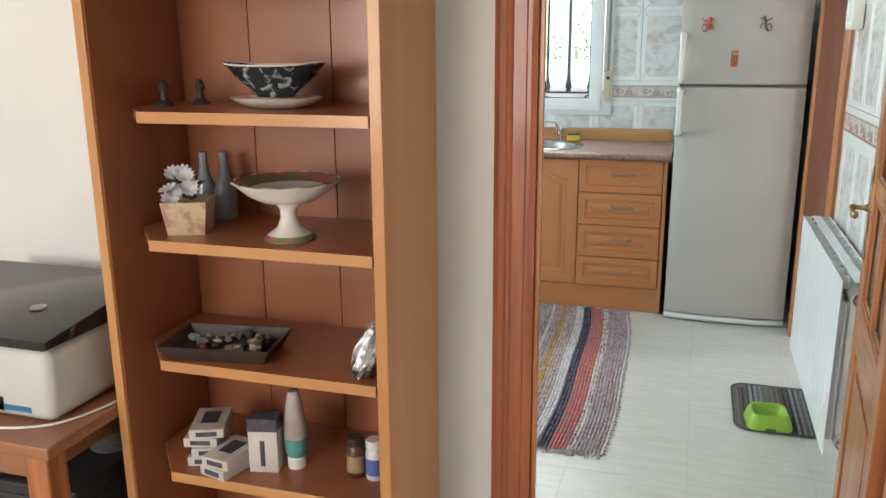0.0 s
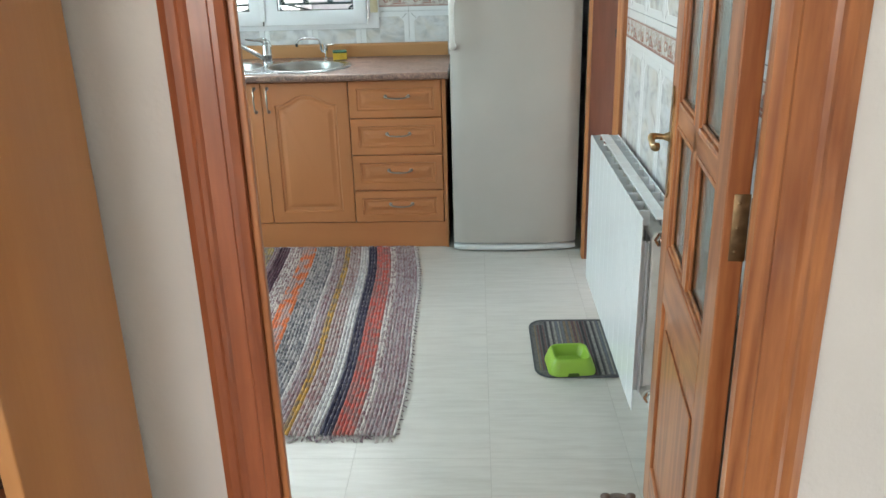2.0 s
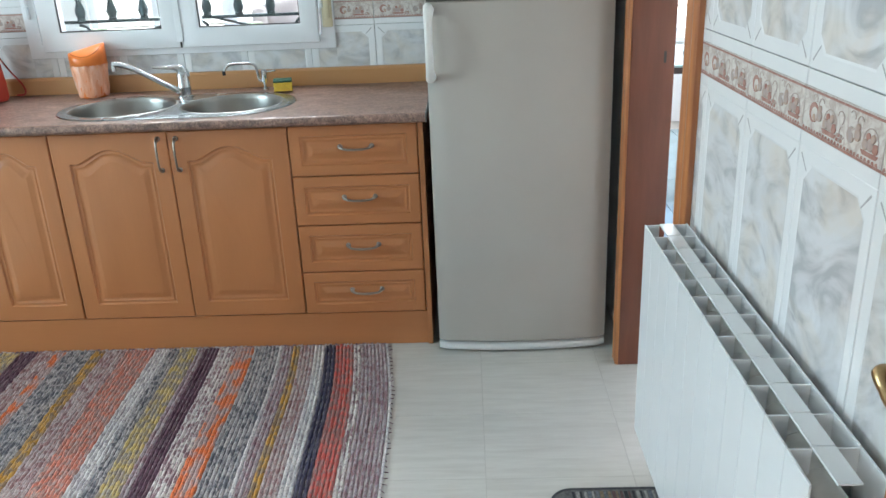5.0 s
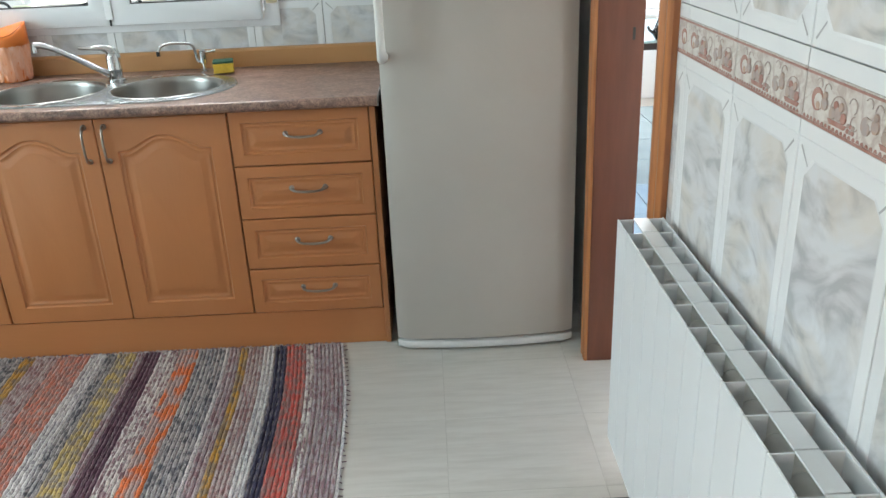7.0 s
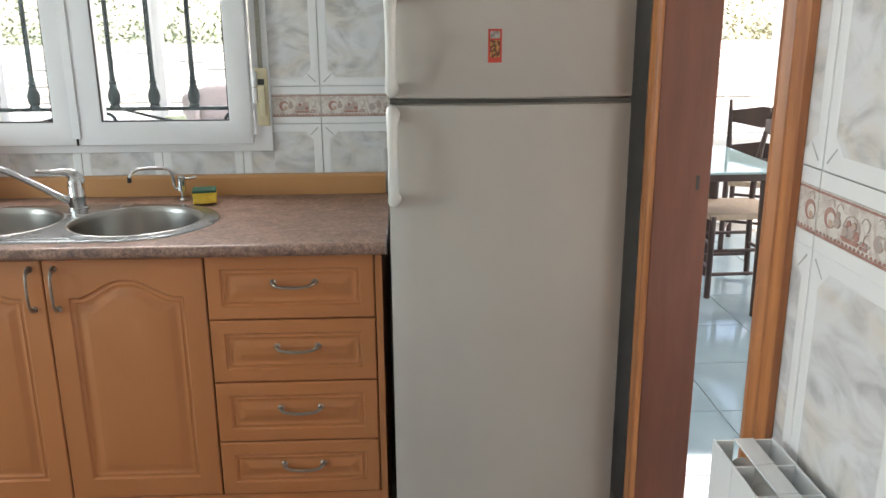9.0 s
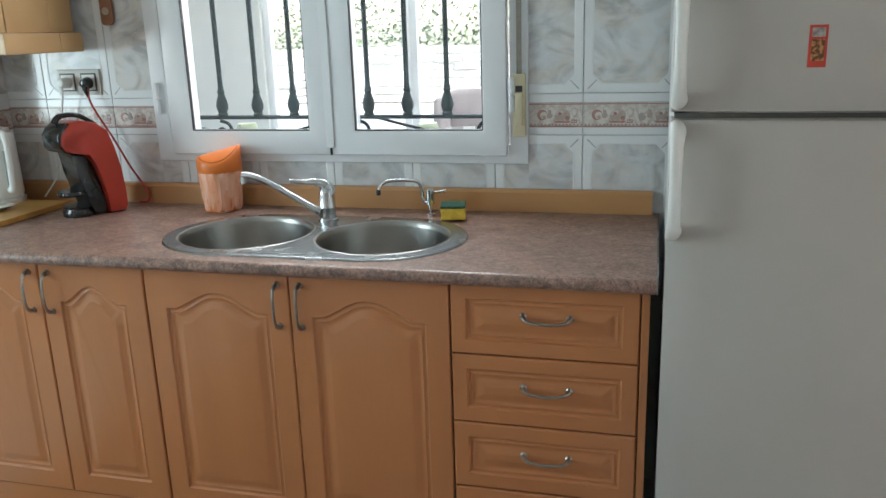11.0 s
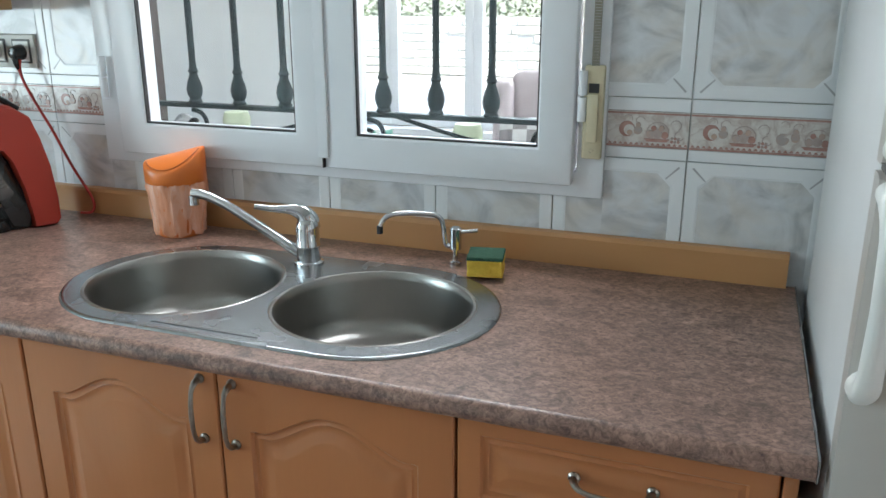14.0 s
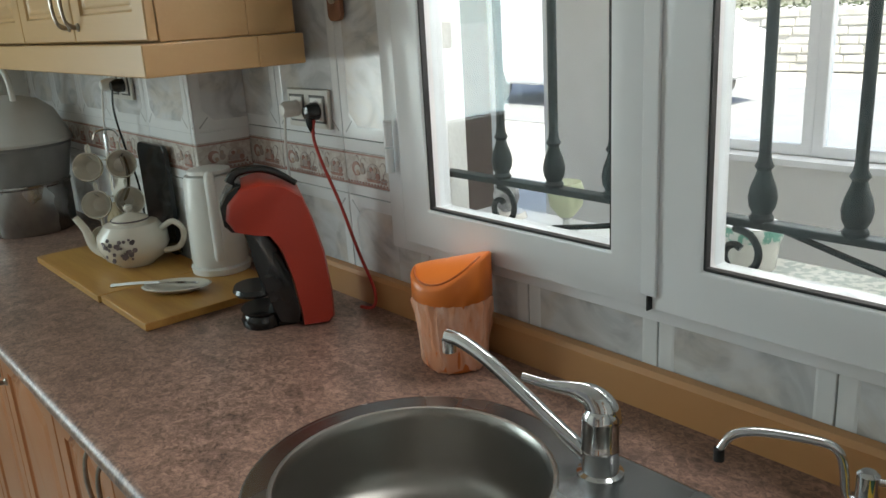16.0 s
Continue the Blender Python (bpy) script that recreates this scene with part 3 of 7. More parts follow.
up = [tmp.verts.new((x, y, WTZ)) for x, y in hole]
lo = [tmp.verts.new((x, y, WTZ - 0.032)) for x, y in hole]
for i in range(len(hole)):
    tmp.faces.new((up[i], lo[i], lo[(i + 1) % len(hole)], up[(i + 1) % len(hole)]))
join(bm, tmp)
nose = [(4.498 - 0.0165 * math.sin(radians(a)), WTZ - 0.0165 + 0.0165 * math.cos(radians(a))) for a in range(0, 181, 20)] + [(4.56, WTZ - 0.033)]
tmp = bmesh.new()
a = [tmp.verts.new((WT0, y, z)) for y, z in nose]
b = [tmp.verts.new((WT1, y, z)) for y, z in nose]
for i in range(len(nose) - 1):
    tmp.faces.new((a[i], b[i], b[i + 1], a[i + 1]))
end = [tmp.verts.new((WT1, y, z)) for y, z in nose + [(5.153, WTZ - 0.033), (5.153, WTZ)]]
tmp.faces.new(end)
join(bm, tmp)
worktop = part("worktop", bm, WORKTOP, smooth=True)
tagged(worktop, "mottled brown laminate worktop with rounded front edge", "worktop")
trim_strip = part("worktop_edge_trim", box(WT1 + 0.0005, WT1 + 0.0035, 4.484, 5.153, WTZ - 0.03, WTZ + 0.002, 0.0008), STEEL)
tagged(trim_strip, "thin metal end trim of the worktop", "trim")
ups = part("upstand", prism([(5.153, 0.8855), (5.135, 0.8855), (5.133, 0.945), (5.139, 0.953), (5.153, 0.955)], -2.36, -0.150, "x"), wood("upstand foil", (0.56, 0.28, 0.12), (0.52, 0.25, 0.10), "x", rings=2, fine=0.4))
tagged(ups, "beech foil upstand strip behind the worktop", "upstand")

# sink
sink = thing("sink", (0, 0, WTZ), "round double bowl stainless steel sink set in the worktop", "sink")
n = 48
holes = [circle(SINK_L, SINK_Y, 0.196, n), circle(SINK_R, SINK_Y, 0.190, n)]
bm = plate([stadium(0.222), *holes], 0.0045)
tmp = bmesh.new()
rim = [[tmp.verts.new((x, y, z)) for x, y in stadium(r)] for r, z in ((0.222, 0.0045), (0.227, 0.0052), (0.231, 0.004), (0.2335, 0.0006))]
for a, b in zip(rim, rim[1:]):
    for i in range(len(a)):
        tmp.faces.new((a[i], a[(i + 1) % len(a)], b[(i + 1) % len(a)], b[i]))
join(bm, tmp)
part("deck", bm, STEEL, sink, smooth=True)
for cx, r in ((SINK_L, 0.196), (SINK_R, 0.190)):
    prof = [(r, 0.0045), (r - 0.003, 0.006), (r - 0.007, 0.005), (r - 0.011, -0.001), (r - 0.013, -0.012), (r - 0.017, -0.084), (r - 0.020, -0.098), (r - 0.026, -0.109), (r - 0.035, -0.117), (r - 0.047, -0.122), (r - 0.062, -0.1245), (0.05, -0.127), (0, -0.1275)]
    part("bowl", lathe(prof, 64, at=(cx, SINK_Y, 0)), BOWL_STEEL, sink, smooth=True)
    dr = thing("drain", (cx - 0.100, SINK_Y - 0.046, -0.1255) if cx == SINK_R else (cx + 0.01, SINK_Y - 0.108, -0.1255), "", "")
    dr.parent = sink
    part("drain_cup", lathe([(0.048, 0), (0.045, 0.004), (0.040, 0.0045), (0.037, 0.0012), (0.012, 0.0016), (0.011, 0.004), (0, 0.0045)], 32), CHROME, dr, smooth=True)
    st = bmesh.new()
    for i in range(14):
        join(st, box(0.015, 0.034, -0.0024, 0.0024, 0.0016, 0.0022), Matrix.Rotation(i * math.pi / 7, 4, "Z"))
    part("drain_slots", st, DARK, dr)
part("deck_recess", prism([(x + 0.01, y + 0.0) for x, y in [(-1.20, 4.566), (-0.98, 4.566), (-1.03, 4.605), (-1.065, 4.66), (-1.09, 4.61)]], 0.0046, 0.0062, bevel=0.001), STEEL, sink)

# mixer tap
tap = thing("mixer_tap", (-1.092, 4.948, WTZ + 0.0046), "chrome single lever mixer tap with long angled spout", "tap")
part("tap_body", lathe([(0, 0), (0.031, 0), (0.031, 0.004), (0.025, 0.007), (0.0245, 0.035), (0.0255, 0.037), (0.0255, 0.041), (0.0245, 0.043), (0.0245, 0.078), (0.0235, 0.088), (0.018, 0.096), (0, 0.098)], 28), CHROME, tap, smooth=True)
part("spout", tube([(0, 0, 0.010), (-0.05, -0.008, 0.040), (-0.12, -0.018, 0.083), (-0.180, -0.027, 0.118), (-0.225, -0.034, 0.136), (-0.252, -0.038, 0.138)], [0.013, 0.011, 0.010, 0.010, 0.0105, 0.0115], 14), CHROME, tap, smooth=True)
part("nozzle", lathe([(0.008, -0.02), (0.0105, -0.02), (0.0105, 0), (0, 0.002)], 16, at=(-0.250, -0.038, 0.134)), CHROME, tap, smooth=True)
part("lever", tube([(0.004, 0.002, 0.076), (0.002, 0.001, 0.094), (-0.010, -0.004, 0.110), (-0.032, -0.014, 0.117), (-0.060, -0.026, 0.118), (-0.098, -0.042, 0.124)], [0.0240, 0.0225, 0.0170, 0.0105, 0.0070, 0.0058], 18, flat=0.72), CHROME, tap, smooth=True)

# filter tap
ft = thing("filter_tap", (-0.803, 5.060, WTZ), "small chrome filtered water tap with hooked spout", "tap")
part("tap_body", lathe([(0, 0), (0.013, 0), (0.013, 0.006), (0.006, 0.009), (0.006, 0.038), (0.0125, 0.034), (0.0125, 0.078), (0.008, 0.082), (0, 0.082)], 20), CHROME, ft, smooth=True)
part("spout", tube([(-0.008, -0.002, 0.040), (-0.020, -0.004, 0.044), (-0.024, -0.008, 0.080), (-0.030, -0.014, 0.102), (-0.048, -0.024, 0.111), (-0.100, -0.056, 0.116), (-0.125, -0.074, 0.110), (-0.135, -0.084, 0.092)], 0.0055, 12), CHROME, ft, smooth=True)
part("nozzle", lathe([(0, -0.014), (0.0065, -0.014), (0.0065, 0.002), (0, 0.002)], 14, at=(-0.1355, -0.0845, 0.091)), RUBBER, ft, smooth=True)
part("lever", tube([(0, 0, 0.070), (0.02, 0.006, 0.072), (0.045, 0.012, 0.075)], [0.006, 0.004, 0.0045], 10), CHROME, ft, smooth=True)

# fridge
FX0, FX1, FY = -0.119, 0.485, 4.460
fr = thing("fridge_freezer", (FX0, FY, 0), "tall pale two-door fridge freezer with white handles", "fridge")
W = FX1 - FX0
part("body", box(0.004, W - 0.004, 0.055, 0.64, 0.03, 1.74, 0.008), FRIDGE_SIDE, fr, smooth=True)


def bulged(w, z0, z1, bulge=0.022, depth=0.052):
    bm = bmesh.new()
    cols, rows = 20, [z0, z0 + 0.004, z0 + 0.014, z1 - 0.014, z1 - 0.004, z1]
    push = [0.014, 0.004, 0, 0, 0.004, 0.014]
    grid = []
    for z, p in zip(rows, push):
        line = []
        for i in range(cols + 1):
            u = i / cols
            e = min(u, 1 - u) * w
            y = bulge * (2 * u - 1) ** 2 - bulge + p + (0.012 * (1 - min(1, e / 0.014)) ** 2)
            line.append(bm.verts.new((u * w, y, z)))
        grid.append(line)
    for a, b in zip(grid, grid[1:]):
        for i in range(cols):
            bm.faces.new((a[i], a[i + 1], b[i + 1], b[i]))
    back = [bm.verts.new((x, depth, z)) for x, z in ((0, z0), (w, z0), (w, z1), (0, z1))]
    bm.faces.new(back[::-1])
    bm.faces.new(grid[0] + [back[1], back[0]])
    bm.faces.new(grid[-1][::-1] + [back[3], back[2]])
    bm.faces.new([g[0] for g in grid] + [back[3], back[0]])
    bm.faces.new([g[-1] for g in grid][::-1] + [back[1], back[2]])
    return bm


def fridge_handle(parent, z0, z1):
    bm = tube([(0.014, 0.006, z0), (0.013, -0.026, z0 + 0.006), (0.012, -0.048, z0 + 0.034), (0.012, -0.053, (z0 + z1) / 2), (0.012, -0.048, z1 - 0.034), (0.013, -0.026, z1 - 0.006), (0.014, 0.006, z1)], [0.019, 0.018, 0.0145, 0.0130, 0.0145, 0.018, 0.019], 16, flat=0.8)
    part("handle", bm, WHITE_PLASTIC, parent, "curved white plastic handle", smooth=True)


low = part("lower_door", bulged(W, 0.042, 1.242), FRIDGE_DIM, fr, smooth=True)
upper = part("upper_door", bulged(W, 1.253, 1.739), FRIDGE_DIM, fr, smooth=True)
fridge_handle(low, 1.004, 1.222)
fridge_handle(upper, 1.276, 1.496)
part("door_gasket", box(0.006, W - 0.006, 0.004, 0.055, 1.2425, 1.2525), mat("grey gasket", (0.085, 0.08, 0.072), 0.6, base2=(0.12, 0.115, 0.10), scale=12), fr)
part("kick_strip", join(bulged(W, 0.006, 0.037), bmesh.new()), FRIDGE_SIDE, fr, smooth=True)
for x in (0.04, W - 0.04):
    part("foot", lathe([(0, 0), (0.018, 0), (0.016, 0.003), (0, 0.004)], 14, at=(x, 0.08, 0.001)), RUBBER, fr)
part("hinge_cap", box(W - 0.03, W - 0.004, 0.02, 0.054, 1.7395, 1.752, 0.002), WHITE_PLASTIC, fr)

# radiator: twelve aluminium sections
rad = thing("radiator", (0.426, 2.655, 0.197), "white aluminium panel radiator of twelve sections on the tiled wall", "radiator")
RL, RH, RD, RN = 0.99, 0.57, 0.105, 12
pitch = RL / RN
for i in range(RN):
    y0, y1 = i * pitch + 0.0008, (i + 1) * pitch - 0.0008
    ym = (y0 + y1) / 2
    bm = box(0.0, 0.0035, y0, y1, 0.0, RH, 0.001)
    for z0, z1 in ((0.05, RH - 0.075),):
        box(0.0036, 0.094, ym - 0.0015, ym + 0.0015, z0, z1, bm=bm)
        box(0.020, 0.022, y0 + 0.006, y1 - 0.006, z0, z1, bm=bm)
    box(0.098, 0.1015, y0, y1, 0.02, RH, 0.0008, bm=bm)
    box(0.035, 0.067, y0 + 0.0004, y1 - 0.0004, RH - 0.003, RH + 0.0008, 0.0008, bm=bm)
    box(0.0036, 0.0345, y1 - 0.003, y1, RH - 0.045, RH - 0.002, bm=bm)
    box(0.0675, 0.098, y1 - 0.003, y1, RH - 0.045, RH - 0.002, bm=bm)
    box(0.0036, 0.098, y1 - 0.003, y1, 0.02, 0.06, bm=bm)
    part("section", bm, RADIATOR, rad)
    core = bmesh.new()
    for z in (0.045, RH - 0.055):
        tmp = lathe([(0, 0), (0.021, 0), (0.021, pitch - 0.002), (0, pitch - 0.002)], 16)
        join(core, tmp, Matrix.Translation((0.050, y0, z)) @ Matrix.Rotation(radians(-90), 4, "X"))
    box(0.034, 0.066, ym - 0.012, ym + 0.012, 0.045, RH - 0.055, 0.006, bm=core)
    part("water_channel", core, RADIATOR_IN, rad, smooth=True)
for z in (0.045, RH - 0.055):
    nut = lathe([(0, 0), (0.021, 0), (0.021, 0.006), (0.014, 0.007), (0.013, 0.014), (0, 0.014)], 6)
    bm = join(bmesh.new(), nut, Matrix.Translation((0.052, 0.0, z)) @ Matrix.Rotation(radians(90), 4, "X"))
    tmp = lathe([(0, 0), (0.007, 0), (0.006, 0.012), (0, 0.012)], 12)
    join(bm, tmp, Matrix.Translation((0.052, -0.0135, z)) @ Matrix.Rotation(radians(90), 4, "X"))
    part("plug", bm, CHROME, rad, "chrome hexagonal radiator plug")
for y in (0.2, 0.78):
    part("bracket", box(0.1016, 0.1185, y, y + 0.02, 0.48, 0.52), WHITE_PLASTIC, rad)
val = bmesh.new()
tmp = lathe([(0, 0), (0.017, 0), (0.019, 0.01), (0.019, 0.045), (0.014, 0.055), (0, 0.056)], 18)
join(val, tmp, Matrix.Translation((0.06, -0.035, 0.02)))
part("valve", val, WHITE_PLASTIC, rad, "white radiator valve with cap", smooth=True)
part("valve_tail", tube([(0.06, -0.035, 0.03), (0.06, -0.018, 0.045), (0.055, -0.008, 0.045)], 0.008, 10), CHROME, rad, smooth=True)
part("pipe", tube([(0.06, -0.035, 0.02), (0.075, -0.035, 0.005), (0.13, -0.035, 0.004)], 0.0075, 10), CHROME, rad, smooth=True)

# kitchen window
win = thing("window_1", (0, 0, 0), "white two-sash window over the sink", "window")
tagged(win, kind="structure")


def frame_ring(x0, x1, z0, z1, wd, y0, y1, lip=0.004, wl=0, wr=0):
    bm = bmesh.new()
    wl, wr = wl or wd, wr or wd
    outer, inner = [(x0, z0), (x1, z0), (x1, z1), (x0, z1)], [(x0 + wl, z0 + wd), (x1 - wr, z0 + wd), (x1 - wr, z1 - wd), (x0 + wl, z1 - wd)]
    for i in range(4):
        j = (i + 1) % 4
        quad = [outer[i], outer[j], inner[j], inner[i]]
        join(bm, prism(quad, y0, y1, "y"))
    bmesh.ops.remove_doubles(bm, verts=bm.verts[:], dist=1e-5)
    inside = [f for f in bm.faces if abs(f.normal.x) > 0.5 and abs(f.normal.z) > 0.5]
    bmesh.ops.delete(bm, geom=inside, context="FACES_ONLY")
    sharp = [e for e in bm.edges if len(e.link_faces) == 2 and e.calc_face_angle(0) > 1.0]
    bmesh.ops.bevel(bm, geom=sharp, offset=lip, segments=2, profile=0.5, affect="EDGES")
    return bm


part("window_frame", frame_ring(WX0, WX1, WZ0, WZ1, 0.055, 5.143, 5.205), PVC, win, smooth=True)
for x0, x1, gx0, gx1 in ((-1.706, -1.1405, -1.624, -1.211), (-1.1375, -0.577, -1.056, -0.650)):
    sash = part("sash", frame_ring(x0, x1, 1.058, 2.085, 0.076, 5.12, 5.18, 0.006, gx0 - x0, x1 - gx1), PVC, win, smooth=True)
    part("seal", frame_ring(gx0 - 0.002, gx1 + 0.002, 1.134, 2.009, 0.004, 5.123, 5.135, 0.0005), RUBBER, sash)
    g = part("pane", box(gx0 - 0.003, gx1 + 0.003, 5.147, 5.151, 1.131, 2.012), WINDOW_GLASS, sash)
    g.visible_shadow = False
part("meeting_cover", box(-1.152, -1.126, 5.114, 5.121, 1.081, 2.085, 0.002), PVC, win)
part("gap_seal", box(-1.1402, -1.1378, 5.113, 5.125, 1.059, 1.081), RUBBER, win)
for x, zs in ((-1.747, (1.19, 1.85)), (-0.563, (1.19, 1.85))):
    for z in zs:
        for dz in (0, 0.052):
            part("hinge", lathe([(0, 0), (0.009, 0), (0.009, 0.048), (0, 0.048)], 12, at=(x, 5.129, z + dz)), PVC, win, smooth=True)
part("window_sill", box(WX0 - 0.02, WX1 + 0.02, 5.205, 5.44, WZ0 - 0.03, WZ0 + 0.0, 0.003), mat("stone sill", (0.62, 0.60, 0.56), 0.5, base2=(0.54, 0.52, 0.49), scale=20), win)
strap = thing("shutter_strap_winder", (-0.541, 5.14, 1.115), "yellowed plastic roller shutter strap winder beside the window", "strap winder")
part("housing", box(-0.020, 0.020, -0.010, 0.004, 0, 0.185, 0.004), CREAM, strap, smooth=True)
part("cover", box(-0.011, 0.011, -0.020, -0.0101, 0.035, 0.13, 0.003), CREAM, strap, smooth=True)
part("slot", box(-0.010, 0.010, -0.0125, -0.0104, 0.132, 0.150), RUBBER, strap)
part("screw", lathe([(0, -0.001), (0.004, -0.001), (0.004, 0.001)], 10, at=(0, 0, 0)), OLD_BRASS, strap).matrix_basis = Matrix.Translation((0, -0.0105, 0.017)) @ Matrix.Rotation(radians(90), 4, "X")
bm = bmesh.new()
for i in range(150):
    box(-0.0075, 0.0075, -0.0085 - 0.0006 * (i % 2), -0.006, 0.15 + i * 0.0055, 0.15 + (i + 1) * 0.0055 - 0.0004, bm=bm)
part("strap", bm, mat("woven strap", (0.30, 0.27, 0.22), 0.9, base2=(0.2, 0.18, 0.15), scale=200), strap, "woven grey strap")

# iron grille outside the glass
gr = thing("window_grille", (0, 5.30, 0), "black wrought iron window grille with baluster bars and scrolls", "window grille")
BAL = [(0, -0.004), (0.016, -0.004), (0.018, 0.004), (0.014, 0.010), (0.019, 0.020), (0.021, 0.034), (0.018, 0.050), (0.012, 0.066), (0.010, 0.074), (0.014, 0.080), (0.010, 0.088), (0.0085, 0.1)]
for i in range(8):
    x = -1.609 + 0.1345 * i
    bm = lathe(BAL, 14, at=(x, 0, 1.166))
    lathe([(0.0085, 1.264), (0.0085, 2.02), (0, 2.02)], 10, bm=bm, at=(x, 0, 0))
    part("bar", bm, IRON, gr, smooth=True)
for z in (1.159, 2.03):
    part("rail", box(WX0 + 0.004, WX1 - 0.004, -0.014, 0.014, z - 0.006, z + 0.006, 0.002), IRON, gr)
for s, x in ((1, -1.652), (-1, -1.17), (1, -1.145), (-1, -0.63)):
    pts = [(x + s * (0.038 + (0.012 + 0.03 * a / 400) * math.cos(radians(a + 60))), 0, 1.105 + (0.012 + 0.03 * a / 400) * math.sin(radians(a + 60))) for a in range(0, 401, 40)]
    part("scroll", tube(pts, 0.006, 8, steps=3), IRON, gr, smooth=True)
for a, b in ((-1.18, -1.48), (-1.05, -0.70)):
    part("brace", tube([(a, 0, 1.158), ((a + b) / 2, 0, 1.115), (b, 0, 1.085)], 0.005, 8), IRON, gr, smooth=True)

# kitchen: entry door leaf
leaf = thing("door_1", (0.383, 1.868, 0), "open varnished pine door with obscure glass panes and brass handle", "door", rz=-5.6)
tagged(leaf, kind="structure")
LW, T = 0.672, 0.036
S0, S1, MID = 0.092, 0.577, 0.337


def rail(x_in, y0, y1, z0, z1, name="rail", m=PINE_Y):
    return part(name, box(0, T, y0, y1, z0, z1, 0.003), m, leaf)


rail(0, 0, S0, 0.008, 2.045, "stile", PINE)
rail(0, S1, LW, 0.008, 2.045, "stile", PINE)
for z0, z1 in ((0.008, 0.16), (0.632, 0.768), (1.95, 2.045)):
    rail(0, S0, S1, z0, z1)
for z in (1.080, 1.52):
    part("glazing_bar", box(0.004, T - 0.004, S0, S1, z - 0.022, z + 0.022, 0.003), PINE_Y, leaf)
part("glazing_bar", box(0.004, T - 0.004, MID - 0.022, MID + 0.022, 0.768, 1.95, 0.003), PINE, leaf)
g = part("pane", box(0.0155, 0.0205, S0 + 0.002, S1 - 0.002, 0.77, 1.948), OBSCURE, leaf, "rippled obscure glass pane")
g.visible_shadow = False
for y0, y1 in ((S0, MID - 0.022), (MID + 0.022, S1)):
    for z0, z1 in ((0.768, 1.058), (1.102, 1.498), (1.542, 1.95)):
        for side in (0.003, 0.022):
            bm = bmesh.new()
            for a in (0, 0.009):
                w_ = 0.009
                for b in ((y0 + a, y0 + a + w_ - 0.001, z0 + a, z1 - a), (y1 - a - w_ + 0.001, y1 - a, z0 + a, z1 - a), (y0 + a + w_, y1 - a - w_, z0 + a, z0 + a + w_ - 0.001), (y0 + a + w_, y1 - a - w_, z1 - a - w_ + 0.001, z1 - a)):
                    d = 0.005 if a else 0.0
                    box(side + (d if side < 0.01 else 0), side + 0.011 - (d if side > 0.01 else 0), *b, 0.002, bm=bm)
            part("bead", bm, PINE, leaf)
bm = box(0.008, T - 0.008, S0 + 0.002, S1 - 0.002, 0.162, 0.630)
for s0, s1 in ((0.003, 0.0079), (T - 0.0079, T - 0.003)):
    box(s0, s1, S0 + 0.05, S1 - 0.05, 0.21, 0.582, 0.003, bm=bm)
part("panel", bm, PINE, leaf)
for z in (0.25, 1.018, 1.80):
    hg = bmesh.new()
    box(0.012, T + 0.001, -0.0025, -0.0002, z - 0.055, z + 0.055, 0.0008, bm=hg)
    for k in (-0.04, 0, 0.04):
        join(hg, join(bmesh.new(), lathe([(0, 0), (0.0035, 0), (0.0015, 0.001), (0, 0.001)], 8), Matrix.Translation((0.021, -0.0026, z + k)) @ Matrix.Rotation(radians(90), 4, "X")))
    lathe([(0, -0.05), (0.0075, -0.05), (0.0075, 0.05), (0, 0.05)], 12, bm=hg, at=(T + 0.0075, -0.0085, z))
    part("hinge", hg, OLD_BRASS, leaf, "dull brass butt hinge", smooth=True)
hs = thing("door_handle", (0, LW - 0.045, 1.02), "", "")
hs.parent = leaf
pl = join(bmesh.new(), prism([(-0.019, -0.13), (0, -0.145), (0.019, -0.13), (0.015, -0.07), (0.019, 0), (0.015, 0.07), (0.021, 0.085), (0, 0.115), (-0.021, 0.085), (-0.015, 0.07), (-0.019, 0), (-0.015, -0.07)], -0.004, -0.0003, "x", bevel=0.001))
part("back_plate", pl, BRASS, hs)
bm = tube([(-0.004, 0, 0), (-0.018, 0, 0), (-0.034, 0, 0.001), (-0.044, -0.004, 0.0), (-0.045, -0.018, -0.008), (-0.043, -0.036, -0.014), (-0.040, -0.054, -0.012), (-0.038, -0.062, -0.004)], [0.013, 0.0065, 0.007, 0.010, 0.007, 0.008, 0.0095, 0.006], 12)
part("lever", bm, BRASS, hs, smooth=True)
part("keeper", box(0.008, 0.028, LW, LW + 0.0015, 0.96, 1.12, 0.0005), BRASS, leaf)

# beige tall panel and what hangs behind it
bp = thing("tall_beige_panel", (0, 0, 0), "tall plain beige cupboard end panel beside the pine doorway", "panel")
part("board", box(-0.732, -0.665, 2.43, 2.448, 0.0, 2.1, 0.003), BEIGE, bp)
part("edge_strip", box(-0.744, -0.7325, 2.428, 2.450, 0.0, 2.1, 0.002), mat("pale edge strip", (0.55, 0.42, 0.28), 0.5, base2=(0.5, 0.38, 0.25), scale=20), bp)
gb_ = part("grey_partition", box(-1.30, -0.750, 2.50, 2.53, 0.0, 2.1, 0.003), mat("pale grey board", (0.46, 0.47, 0.50), 0.6, base2=(0.42, 0.43, 0.46), scale=3))
tagged(gb_, "plain pale grey board behind the striped towel", "panel")
cl = thing("tea_towel", (-0.945, 2.478, 0.56), "red, orange and brown striped towel hanging beside the beige panel", "towel")
stripe_cols = [(0.30, 0.06, 0.05), (0.55, 0.22, 0.08), (0.60, 0.36, 0.10), (0.45, 0.45, 0.47), (0.16, 0.12, 0.08)]
